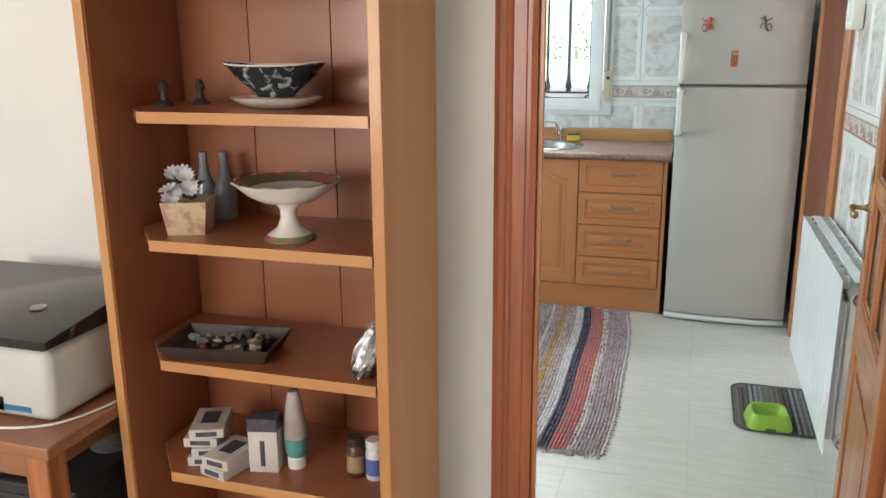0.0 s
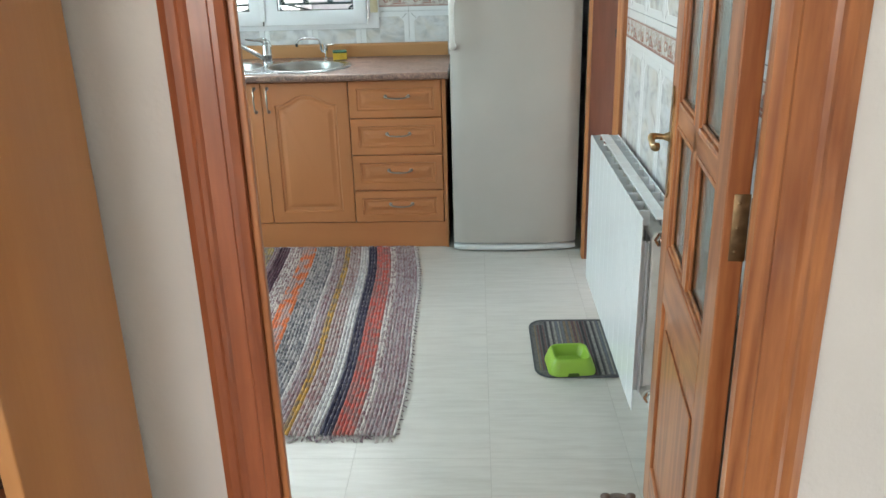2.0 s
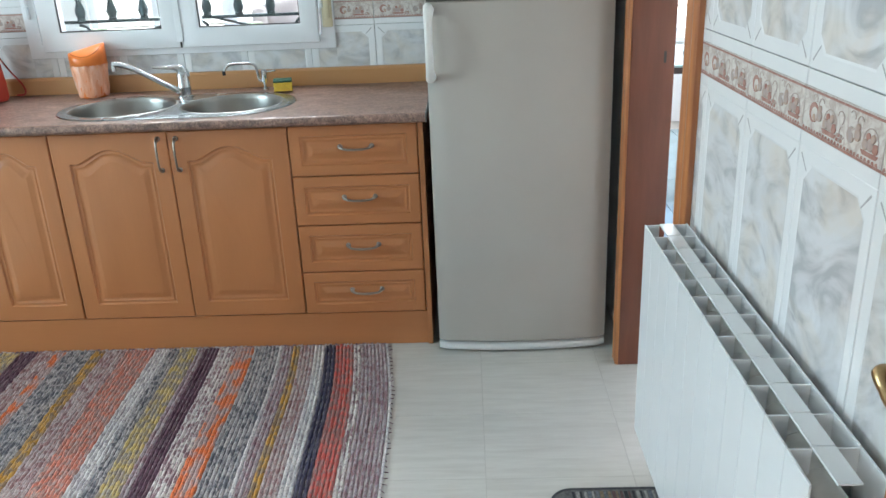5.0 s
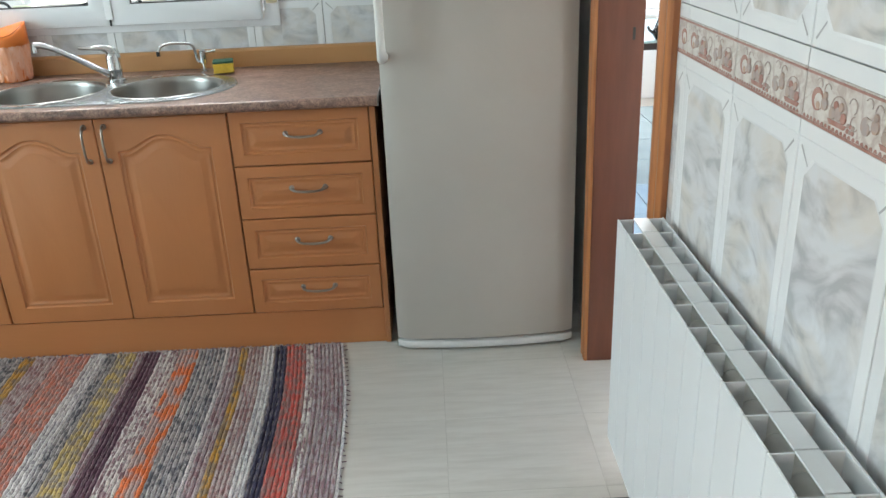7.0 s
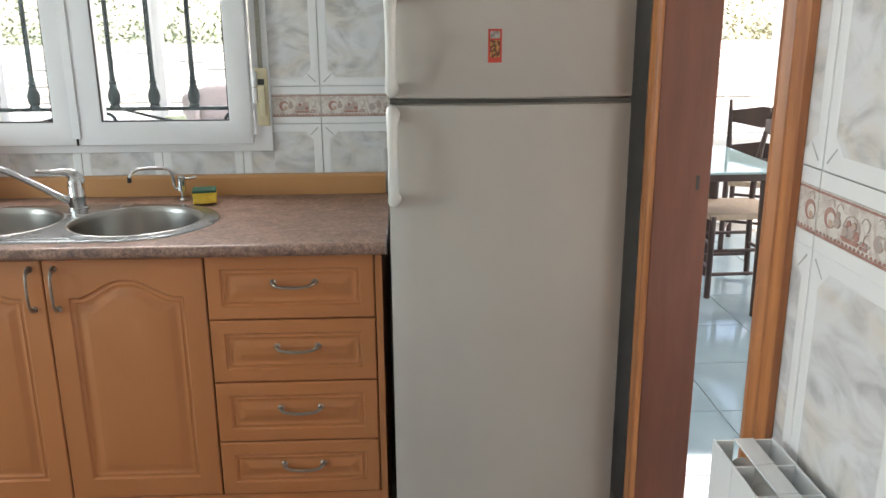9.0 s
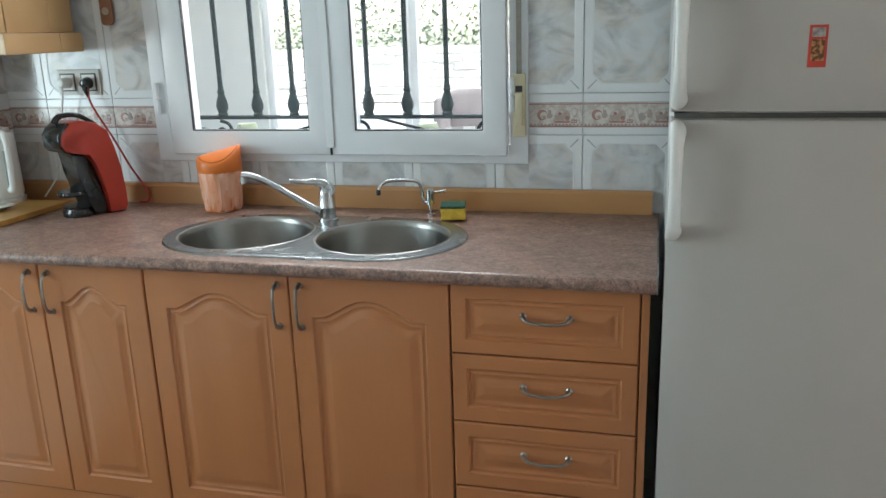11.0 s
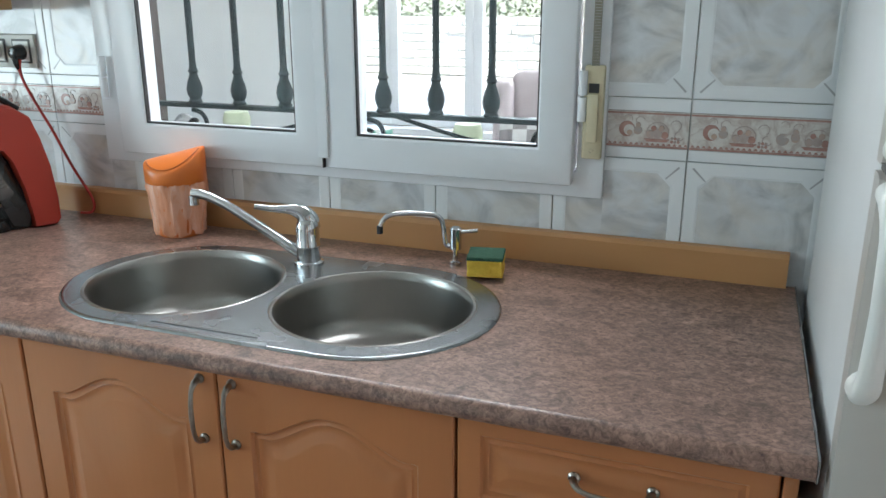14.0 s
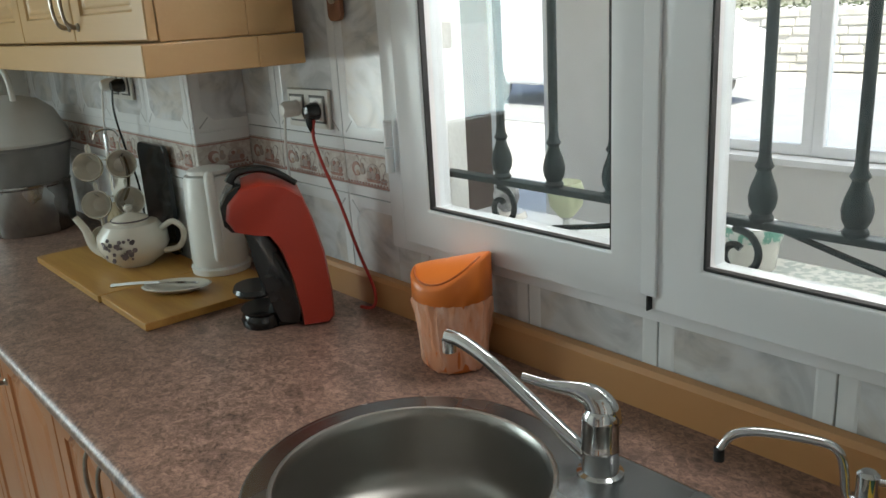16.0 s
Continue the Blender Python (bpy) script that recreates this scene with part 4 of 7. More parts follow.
for i, c in enumerate(stripe_cols):
    bm = bmesh.new()
    rows = [[bm.verts.new((0.011 * k, 0.006 * math.sin(k * 1.1) + 0.0, 0.32 - 0.062 * i - 0.061 * r)) for k in range(16)] for r in (0, 1)]
    for k in range(15):
        bm.faces.new((rows[0][k], rows[0][k + 1], rows[1][k + 1], rows[1][k]))
    r = bmesh.ops.solidify(bm, geom=bm.faces[:], thickness=0.003)
    part("stripe", bm, mat("towel cloth %d" % i, c, 0.9, base2=tuple(v * 0.8 for v in c), scale=60, bump=0.4, bump_scale=300), cl)
hook_rail = thing("towel_rack", (-0.945, 2.485, 0.875), "thin metal towel rack holding the striped towel", "towel rack")
part("bar", tube([(-0.05, 0, 0.015), (0.06, 0, 0.015), (0.17, 0, 0.015)], 0.005, 8), CHROME, hook_rail)
part("stand", box(-0.055, -0.045, -0.01, 0.01, -0.875, 0.02, 0.002), CHROME, hook_rail)
part("stand", box(0.165, 0.175, -0.01, 0.01, -0.875, 0.02, 0.002), CHROME, hook_rail)

# rag rug
rug = thing("rag_rug", (-0.33, 2.82, 0), "multicoloured striped woven rag rug before the base units", "rug")
PAL = {"y": ((0.60, 0.44, 0.16), (0.34, 0.28, 0.22)), "p": ((0.085, 0.032, 0.055), (0.15, 0.07, 0.10)), "w": ((0.74, 0.69, 0.65), (0.30, 0.17, 0.19)), "o": ((0.80, 0.19, 0.05), (0.50, 0.36, 0.34)), "g": ((0.13, 0.13, 0.150), (0.44, 0.40, 0.40)), "m": ((0.60, 0.31, 0.05), (0.30, 0.20, 0.12)), "k": ((0.66, 0.22, 0.15), (0.44, 0.24, 0.20)), "v": ((0.34, 0.18, 0.18), (0.50, 0.40, 0.39)), "n": ((0.022, 0.022, 0.055), (0.06, 0.055, 0.10)), "r": ((0.60, 0.11, 0.085), (0.34, 0.16, 0.15)), "l": ((0.30, 0.17, 0.19), (0.42, 0.34, 0.36)), "c": ((0.74, 0.71, 0.69), (0.46, 0.42, 0.44))}


def yarn(name, a, b, pale, patch):
    """Rag yarn: flecks of two cloths and thin pale warp threads along the weave."""
    m = mat(name, a, 0.95, base2=b, scale=patch, contrast=(0.44, 0.56), bump=0.9, bump_scale=190, stretch=(1, 0.55, 1), detail=4)
    n, k = m.node_tree.nodes, m.node_tree.links
    bs = n["Principled BSDF"]
    src = bs.inputs["Base Color"].links[0].from_socket
    co, mp, t, r, x = n.new("ShaderNodeTexCoord"), n.new("ShaderNodeMapping"), n.new("ShaderNodeTexNoise"), n.new("ShaderNodeMapRange"), n.new("ShaderNodeMix")
    mp.inputs["Scale"].default_value = (1, 0.06, 1)
    k.new(co.outputs["Object"], mp.inputs[0])
    k.new(mp.outputs[0], t.inputs["Vector"])
    t.inputs["Scale"].default_value, t.inputs["Detail"].default_value = 210, 2
    r.inputs[1].default_value, r.inputs[2].default_value = 0.52, 0.60
    r.inputs[4].default_value = pale
    k.new(t.outputs[0], r.inputs[0])
    x.data_type = "RGBA"
    x.inputs[7].default_value = (0.72, 0.66, 0.64, 1)
    k.new(r.outputs[0], x.inputs[0])
    k.new(src, x.inputs[6])
    t2, r2, y = n.new("ShaderNodeTexNoise"), n.new("ShaderNodeMapRange"), n.new("ShaderNodeMix")
    k.new(co.outputs["Object"], t2.inputs["Vector"])
    t2.inputs["Scale"].default_value, t2.inputs["Detail"].default_value = 150, 3
    r2.inputs[1].default_value, r2.inputs[2].default_value = 0.54, 0.66
    r2.inputs[4].default_value = 0.55
    k.new(t2.outputs[0], r2.inputs[0])
    y.data_type = "RGBA"
    y.inputs[7].default_value = (0.065, 0.045, 0.055, 1)
    k.new(r2.outputs[0], y.inputs[0])
    k.new(x.outputs[2], y.inputs[6])
    k.new(y.outputs[2], bs.inputs["Base Color"])
    return m


PALE = {"w": 0.9, "c": 0.9, "v": 0.45, "l": 0.4, "y": 0.3, "g": 0.4, "k": 0.4}
RUGM = {k: yarn("rag yarn " + k, a, b, PALE.get(k, 0.15), {"o": 24, "m": 42, "y": 48, "r": 55}.get(k, 70)) for k, (a, b) in PAL.items()}
SEQ = [("l", 7), ("w", 2), ("r", 5), ("n", 3), ("c", 3), ("v", 4), ("m", 2), ("l", 3), ("c", 1), ("g", 7), ("o", 5), ("w", 5), ("p", 4), ("l", 2), ("y", 5), ("g", 3), ("c", 4), ("k", 8), ("v", 6), ("m", 3), ("g", 8), ("o", 3), ("v", 5), ("p", 5), ("y", 5), ("g", 4), ("w", 4), ("r", 5), ("n", 3), ("l", 4), ("o", 4), ("g", 4)]
RIB, RUGL = 0.0137, 1.70
rng = random.Random(7)


def drift(x, y):
    """How far the weave swings sideways along the rug."""
    v = min(y / RUGL, 1.0)
    return 0.058 * (1 - v ** 2.4) + 0.012 * math.sin(v * math.pi) * max(0.0, 1.0 + x / 0.5) - 0.010 * (1 - v) ** 3 + 0.005 * math.sin(y * 6 + x * 3)


col = 0
fringe = bmesh.new()
for code, count in SEQ:
    bm = bmesh.new()
    for k in range(count):
        x = -col * RIB
        col += 1
        ph, segs = rng.random() * 6, 100
        prev = None
        for s in range(segs + 1):
            y = RUGL * s / segs
            dx = drift(x, y)
            h = 0.0085 + 0.0020 * math.sin(s * 2.1 + ph) + rng.uniform(-0.0026, 0.0026)
            wv = RIB * 0.5 * (0.96 + 0.12 * math.sin(s * 2.1 + ph) + rng.uniform(-0.07, 0.07))
            ring = [bm.verts.new((x + dx + u * wv, y, z)) for u, z in ((-1, 0.0008), (-0.75, h * 0.7), (0, h), (0.75, h * 0.7), (1, 0.0008))]
            if prev:
                for q in range(4):
                    bm.faces.new((prev[q], prev[q + 1], ring[q + 1], ring[q]))
            prev = ring
        for y0, sg in ((0, -1), (RUGL, 1)):
            for t_ in range(2):
                L = rng.uniform(0.008, 0.035) if y0 == 0 else rng.uniform(0.008, 0.028)
                a = x + drift(x, y0) + rng.uniform(-0.005, 0.005)
                tube([(a, y0, 0.004), (a + rng.uniform(-0.006, 0.006), y0 + sg * L * 0.6, 0.005), (a + rng.uniform(-0.012, 0.012), y0 + sg * L, 0.002)], 0.0022, 4, bm=fringe, steps=2)
    part("woven_stripe", bm, RUGM[code], rug, smooth=True)
part("fringe", fringe, mat("fringe yarn", (0.22, 0.14, 0.17), 0.95, base2=(0.55, 0.48, 0.46), scale=40, contrast=(0.45, 0.55)), rug, "mixed dark and pale yarn fringe", kind="stuff")
bm = bmesh.new()
tube([(RIB * 0.9 + drift(0, y), y, 0.004) for y in [RUGL * i / 20 for i in range(21)]], 0.0045, 6, bm=bm, steps=2)
part("selvedge", bm, RUGM["c"], rug)
bm = bmesh.new()
for i in range(60):
    y = RUGL * (i + 0.3) / 60
    a = RIB * 1.2 + drift(0, y)
    tube([(a, y, 0.004), (a + rng.uniform(0.004, 0.014), y + rng.uniform(-0.01, 0.01), 0.002)], 0.0016, 4, bm=bm, steps=1)
part("loose_ends", bm, RUGM["p"], rug, kind="stuff")

# pet mat and bowl


def rounded(x0, x1, y0, y1, r, n=7):
    out = []
    for cx, cy, a in ((x1 - r, y1 - r, 0), (x0 + r, y1 - r, 90), (x0 + r, y0 + r, 180), (x1 - r, y0 + r, 270)):
        out += [(cx + r * math.cos(radians(a + 90 * i / n)), cy + r * math.sin(radians(a + 90 * i / n))) for i in range(n + 1)]
    return out


pm = thing("pet_mat", (0.203, 3.185, 0), "grey striped rounded textile mat under the green bowl", "mat")
MG = mat("grey mat cord", (0.085, 0.085, 0.085), 0.95, base2=(0.15, 0.15, 0.15), scale=90, bump=0.8, bump_scale=260)
part("base", prism(rounded(0, 0.335, 0, 0.455, 0.06), 0.0005, 0.006, bevel=0.002), MG, pm)
part("binding", tube([(x, y, 0.005) for x, y in rounded(0, 0.335, 0, 0.455, 0.06)] + [(0.335, 0.395, 0.005)], 0.0042, 6, steps=1), mat("dark binding", (0.05, 0.055, 0.06), 0.9, base2=(0.09, 0.09, 0.1), scale=80), pm)
mats = [mat("mat stripe %d" % i, c, 0.95, base2=tuple(v * 0.6 for v in c), scale=120, contrast=(0.4, 0.6), bump=0.6, bump_scale=300) for i, c in enumerate(((0.24, 0.18, 0.12), (0.34, 0.34, 0.32), (0.14, 0.08, 0.08), (0.15, 0.17, 0.20), (0.04, 0.04, 0.05)))]
for i in range(29):
    x = 0.016 + i * 0.0108
    inset = 0.012 if 0.05 < x < 0.295 else 0.045
    part("mat_stripe", box(x, x + 0.0052 + 0.002 * (i % 3), inset, 0.455 - inset, 0.0062, 0.0072), mats[(i * 7 + i // 3) % 5], pm)
GREEN = mat("lime plastic", (0.28, 0.48, 0.055), 0.36, base2=(0.25, 0.44, 0.05), scale=6)
pb = thing("pet_bowl", (0.327, 3.262, 0.0075), "lime green square plastic pet bowl on the striped mat", "pet bowl", rz=4)
bm = bmesh.new()
loops = []
for h_, s_, r_ in [(h__, s__ * 0.84, r__) for h__, s__, r__ in ((0, 0.100, 0.034), (0.012, 0.099, 0.034), (0.045, 0.086, 0.03), (0.055, 0.080, 0.028), (0.058, 0.076, 0.026), (0.055, 0.071, 0.024), (0.03, 0.064, 0.022), (0.018, 0.054, 0.02))]:
    loops.append([bm.verts.new((x, y, h_)) for x, y in rounded(-s_, s_, -s_ * 0.95, s_ * 0.95, r_, 6)])
for a, b in zip(loops, loops[1:]):
    for i in range(len(a)):
        bm.faces.new((a[i], a[(i + 1) % len(a)], b[(i + 1) % len(a)], b[i]))
bm.faces.new(loops[-1])
part("body", bm, GREEN, pb, smooth=True)
part("grip_notch", prism([(-0.022, 0), (0.022, 0), (0.017, 0.012), (-0.017, 0.012)], -0.0818, -0.0785, "y"), mat("dark green shade", (0.06, 0.12, 0.012), 0.5, base2=(0.05, 0.1, 0.01), scale=8), pb)

# animal-shaped door stop, a plain lump
bm = bmesh.new()
for (cx, cy, cz, rx, ry, rz_) in ((0, 0, 0.06, 0.055, 0.06, 0.062), (0.0, -0.015, 0.135, 0.042, 0.04, 0.038), (-0.034, -0.01, 0.168, 0.014, 0.01, 0.015), (0.034, -0.01, 0.168, 0.014, 0.01, 0.015), (0.01, -0.052, 0.125, 0.02, 0.02, 0.016), (-0.035, -0.045, 0.035, 0.022, 0.03, 0.036), (0.035, -0.045, 0.035, 0.022, 0.03, 0.036)):
    s = bmesh.new()
    bmesh.ops.create_uvsphere(s, u_segments=16, v_segments=10, radius=1)
    join(bm, s, Matrix.Diagonal((0.95, 0.85, 0.64, 1)) @ Matrix.Translation((cx, cy, cz)) @ Matrix.Diagonal((rx, ry, rz_, 1)))
stop = part("door_stop_figure", bm, mat("dark bronze resin", (0.085, 0.062, 0.052), 0.45, base2=(0.17, 0.13, 0.11), scale=25, bump=0.5, bump_scale=70), smooth=True)
stop.location = (0.352, 2.40, 0.0)
tagged(stop, "small dark brown animal-shaped door stop beside the open pine door", "door stop")

# counter things
ORANGE = mat("orange plastic", (0.80, 0.20, 0.035), 0.35, base2=(0.74, 0.175, 0.03), scale=5)
# Pale streaks paint the creases' highlights; the orange is the bin showing through.
bag_mat = mat("white bag with painted glints", (0.83, 0.36, 0.21), 0.2, base2=(0.90, 0.55, 0.42), scale=13, contrast=(0.45, 0.75), bump=1.0, bump_scale=22, stretch=(3, 3, 0.6), distortion=1.2)
bin_ = thing("counter_bin", (-1.505, 5.062, WTZ), "small orange swing-lid bin lined with a white bag", "bin", rz=25)
part("body", lathe([(0, 0), (0.048, 0), (0.052, 0.005), (0.062, 0.128), (0.060, 0.128)], 40), ORANGE, bin_, smooth=True)

bin_.scale = (1.06, 1.06, 1.0)


def crease(i, a, r, z):
    return r + 0.0022 * math.sin(a * 9 + z * 50) + 0.0018 * math.sin(a * 17 - z * 90) + 0.001 * math.sin(a * 31), z + 0.004 * math.sin(a * 5) * (i in (0, 1))


part("bag_liner", lathe([(0.0525, 0.004), (0.0545, 0.014), (0.0575, 0.04), (0.0605, 0.07), (0.0632, 0.10), (0.0655, 0.122), (0.0645, 0.131)], 72, wave=crease), bag_mat, bin_, "creased white plastic bag liner", smooth=True)


def lid_top(x, y=0.0):
    return 0.176 + 0.034 * max(0.0, 0.5 + 0.5 * x / 0.068) - 0.034 * (y / 0.067) ** 2


bm = bmesh.new()
rings = []
for r, kind in ((0.0655, 0), (0.0668, 1), (0.0668, 2), (0.064, 3), (0.052, 4), (0.040, 4), (0.027, 5), (0.013, 5)):
    ring = []
    for j in range(40):
        a = 2 * math.pi * j / 40
        x, y = r * math.cos(a), r * math.sin(a)
        z = (0.129, 0.131, lid_top(x, y) - 0.004, lid_top(x, y), lid_top(x, y) + 0.001, lid_top(x, y) + 0.001)[kind]
        ring.append(bm.verts.new((x, y, z)))
    rings.append(ring)
for a, b in zip(rings, rings[1:]):
    for j in range(40):
        bm.faces.new((a[j], a[(j + 1) % 40], b[(j + 1) % 40], b[j]))
bm.faces.new(rings[-1])
part("lid", bm, ORANGE, bin_, smooth=True)
pts = [(0.060 * math.cos(radians(t)), 0.060 * math.sin(radians(t)), lid_top(0.060 * math.cos(radians(t)), 0.060 * math.sin(radians(t))) + 0.0008) for t in range(-165, -14, 15)]
part("flap_edge", tube(pts, 0.0018, 6, steps=3), mat("deep orange edge", (0.52, 0.11, 0.02), 0.4, base2=(0.45, 0.09, 0.015), scale=9), bin_)

sp = thing("sponge", (-0.722, 5.020, WTZ + 0.006), "yellow waisted washing-up sponge with dark green scouring pad", "sponge", rz=12)
bm = prism([(-0.036, 0), (0.036, 0), (0.036, 0.010), (0.030, 0.015), (0.036, 0.021), (0.036, 0.034), (-0.036, 0.034), (-0.036, 0.021), (-0.030, 0.015), (-0.036, 0.010)], -0.042, 0.032, "y", bevel=0.003)
part("foam", bm, mat("yellow foam", (0.80, 0.52, 0.07), 0.9, base2=(0.68, 0.42, 0.05), scale=60, bump=0.8, bump_scale=200), sp)
part("scouring_pad", box(-0.0365, 0.0365, -0.0425, 0.0325, 0.0342, 0.042, 0.002), mat("green pad", (0.018, 0.075, 0.045), 0.95, base2=(0.03, 0.10, 0.06), scale=120, bump=1.0, bump_scale=300), sp)

# pod coffee machine, seen from its side
cm = thing("coffee_machine", (-1.925, 4.985, WTZ), "red and black capsule coffee machine with a red cable", "coffee machine", rz=64)
cm.scale = (1.0, 1.22, 1.0)
RED = mat("red plastic", (0.42, 0.040, 0.022), 0.34, base2=(0.38, 0.034, 0.019), scale=6)
BLACK = mat("glossy black plastic", (0.012, 0.012, 0.013), 0.15, base2=(0.02, 0.02, 0.02), scale=10)
body = [(0.012, 0.0), (0.066, 0.0), (0.077, 0.012), (0.077, 0.07), (0.069, 0.15), (0.053, 0.22), (0.035, 0.272), (0.0, 0.297), (-0.045, 0.306), (-0.085, 0.296), (-0.112, 0.268), (-0.118, 0.238), (-0.104, 0.214), (-0.07, 0.205), (-0.040, 0.200), (-0.020, 0.17), (0.000, 0.10), (0.010, 0.03)]
bm = bmesh.new()
N = 10
for i in range(N + 1):
    pass
rings = []
for k, (yy, sh) in enumerate(((-0.055, 0.016), (-0.050, 0.007), (-0.040, 0.0), (0.040, 0.0), (0.050, 0.007), (0.055, 0.016))):
    cx, cz = 0.02, 0.15
    rings.append([bm.verts.new((x + (cx - x) * sh * 6, yy, z + (cz - z) * sh * 2.2)) for x, z in body])
for a, b in zip(rings, rings[1:]):
    for i in range(len(a)):
        bm.faces.new((a[i], a[(i + 1) % len(a)], b[(i + 1) % len(a)], b[i]))
bm.faces.new(rings[0])
bm.faces.new(rings[-1][::-1])
part("body", bm, RED, cm, smooth=True)
part("front_column", prism([(0.0, 0.004), (-0.038, 0.006), (-0.044, 0.06), (-0.062, 0.085), (-0.066, 0.14), (-0.076, 0.175), (-0.085, 0.204), (-0.042, 0.199), (-0.022, 0.17), (-0.002, 0.10), (0.008, 0.03), (0.010, 0.004)], -0.040, 0.040, "y", bevel=0.006), BLACK, cm, smooth=True)
part("nozzle_head", prism([(-0.119, 0.225), (-0.122, 0.262), (-0.108, 0.285), (-0.088, 0.299), (-0.078, 0.300), (-0.092, 0.275), (-0.098, 0.24), (-0.09, 0.208), (-0.106, 0.211)], -0.046, 0.046, "y", bevel=0.003), BLACK, cm, smooth=True)
part("lever", tube([(-0.10, 0, 0.300), (-0.085, 0, 0.318), (-0.045, 0, 0.322), (-0.01, 0, 0.312), (0.03, 0, 0.285)], [0.010, 0.009, 0.008, 0.008, 0.006], 10), BLACK, cm, smooth=True)
part("cup_shelf", lathe([(0, 0.068), (0.040, 0.068), (0.044, 0.075), (0.040, 0.083), (0, 0.083)], 28, at=(-0.078, 0, 0)), BLACK, cm, smooth=True)
part("drip_tray", lathe([(0, 0.0), (0.043, 0.0), (0.046, 0.012), (0.040, 0.026), (0.044, 0.034), (0, 0.036)], 28, at=(-0.066, 0, 0)), BLACK, cm, smooth=True)
part("base", prism([(-0.05, 0.0), (-0.001, 0.0), (-0.001, 0.018), (-0.05, 0.018)], -0.036, 0.036, "y", bevel=0.004), BLACK, cm)
red_cable = mat("red cable", (0.50, 0.03, 0.02), 0.4, base2=(0.44, 0.03, 0.02), scale=20)
cable = thing("machine_cable", (0, 0, 0), "red power cable with black plug from the wall socket", "cable")
part("flex", tube([(-2.008, 5.13, 1.281), (-2.003, 5.12, 1.241), (-1.978, 5.12, 1.186), (-1.933, 5.125, 1.106), (-1.878, 5.125, 1.006), (-1.823, 5.12, 0.931), (-1.818, 5.11, 0.898), (-1.843, 5.095, 0.896)], 0.0035, 8), red_cable, cable, smooth=True)
bm = lathe([(0, 0), (0.019, 0), (0.020, 0.012), (0.014, 0.030), (0, 0.034)], 18)
plug = part("plug", join(bmesh.new(), bm, Matrix.Translation((-2.013, 5.142, 1.293)) @ Matrix.Rotation(radians(90), 4, "X")), BLACK, cable, smooth=True)
part("plug_tail", tube([(-2.013, 5.12, 1.291), (-2.011, 5.118, 1.268), (-2.008, 5.125, 1.246)], [0.009, 0.007, 0.004], 8), BLACK, cable, smooth=True)


def double_socket(x, y, z, w, h, label, n=2):
    ob = thing("wall_socket", (x, y, z), label, "socket", "wall sockets")
    part("plate", box(-w / 2, w / 2, -0.009, -0.0005, -h / 2, h / 2, 0.002), mat("aged white plastic", (0.62, 0.60, 0.55), 0.35, base2=(0.56, 0.54, 0.49), scale=12), ob)
    for s in (-1, 1):
        part("socket_rim", box(s * w / 4 - 0.030, s * w / 4 + 0.030, -0.0115, -0.0095, -0.030, 0.030, 0.001), mat("dark socket rim", (0.05, 0.045, 0.04), 0.4, base2=(0.08, 0.07, 0.06), scale=30), ob)
        part("socket_insert", box(s * w / 4 - 0.025, s * w / 4 + 0.025, -0.0135, -0.0116, -0.025, 0.025, 0.001), WHITE_PLASTIC, ob)
        r = lathe([(0, 0), (0.019, 0), (0.019, 0.0006), (0, 0.0006)], 20)
        part("well", join(bmesh.new(), r, Matrix.Translation((s * w / 4, -0.0136, 0)) @ Matrix.Rotation(radians(90), 4, "X")), GROUT, ob)
    return ob


double_socket(-2.055, 5.154, 1.296, 0.166, 0.084, "white double wall socket with dark rims and two plugs")
double_socket(-2.780, 5.009, 1.343, 0.160, 0.084, "white double wall socket under the wall cabinet")
c2 = thing("kettle_cable", (0, 0, 0), "white plug and cable of the kettle in the socket", "cable")
bm = lathe([(0, 0), (0.018, 0), (0.018, 0.03), (0.012, 0.038), (0, 0.04)], 18)
part("plug", join(bmesh.new(), bm, Matrix.Translation((-2.095, 5.14, 1.295)) @ Matrix.Rotation(radians(90), 4, "X")), WHITE_PLASTIC, c2, smooth=True)
part("flex", tube([(-2.095, 5.11, 1.286), (-2.098, 5.107, 1.246), (-2.118, 5.115, 1.186), (-2.133, 5.125, 1.086), (-2.183, 5.125, 0.976), (-2.223, 5.095, 0.906)], 0.003, 8), WHITE_PLASTIC, c2, smooth=True)
c3 = thing("socket_plugs", (0, 0, 0), "black plug and white plug with hanging cables", "cable")
for x, m_, pts in ((-2.818, WHITE_PLASTIC, [(-2.818, 4.965, 1.333), (-2.825, 4.96, 1.278), (-2.86, 4.965, 1.208), (-2.92, 4.98, 1.158), (-2.96, 4.99, 1.008), (-2.96, 4.98, 0.898)]), (-2.740, BLACK, [(-2.74, 4.965, 1.333), (-2.742, 4.96, 1.278), (-2.738, 4.97, 1.188), (-2.73, 4.99, 1.058), (-2.73, 4.99, 0.898)])):
    bm = lathe([(0, 0), (0.018, 0), (0.018, 0.02), (0.012, 0.034), (0, 0.036)], 18)
    part("plug", join(bmesh.new(), bm, Matrix.Translation((x, 4.996, 1.341)) @ Matrix.Rotation(radians(90), 4, "X")), m_, c3, smooth=True)
    part("flex", tube(pts, 0.003, 8), m_, c3, smooth=True)
orn = thing("wall_ornament", (-1.905, 5.147, 1.478), "small reddish brown wooden ornament hanging on the tiles", "ornament")
part("plaque", prism(rounded(-0.022, 0.022, 0, 0.11, 0.015, 4), -0.012, 0.0, "y", bevel=0.002), mat("dark red wood", (0.22, 0.09, 0.05), 0.4, base2=(0.3, 0.13, 0.07), scale=30), orn)
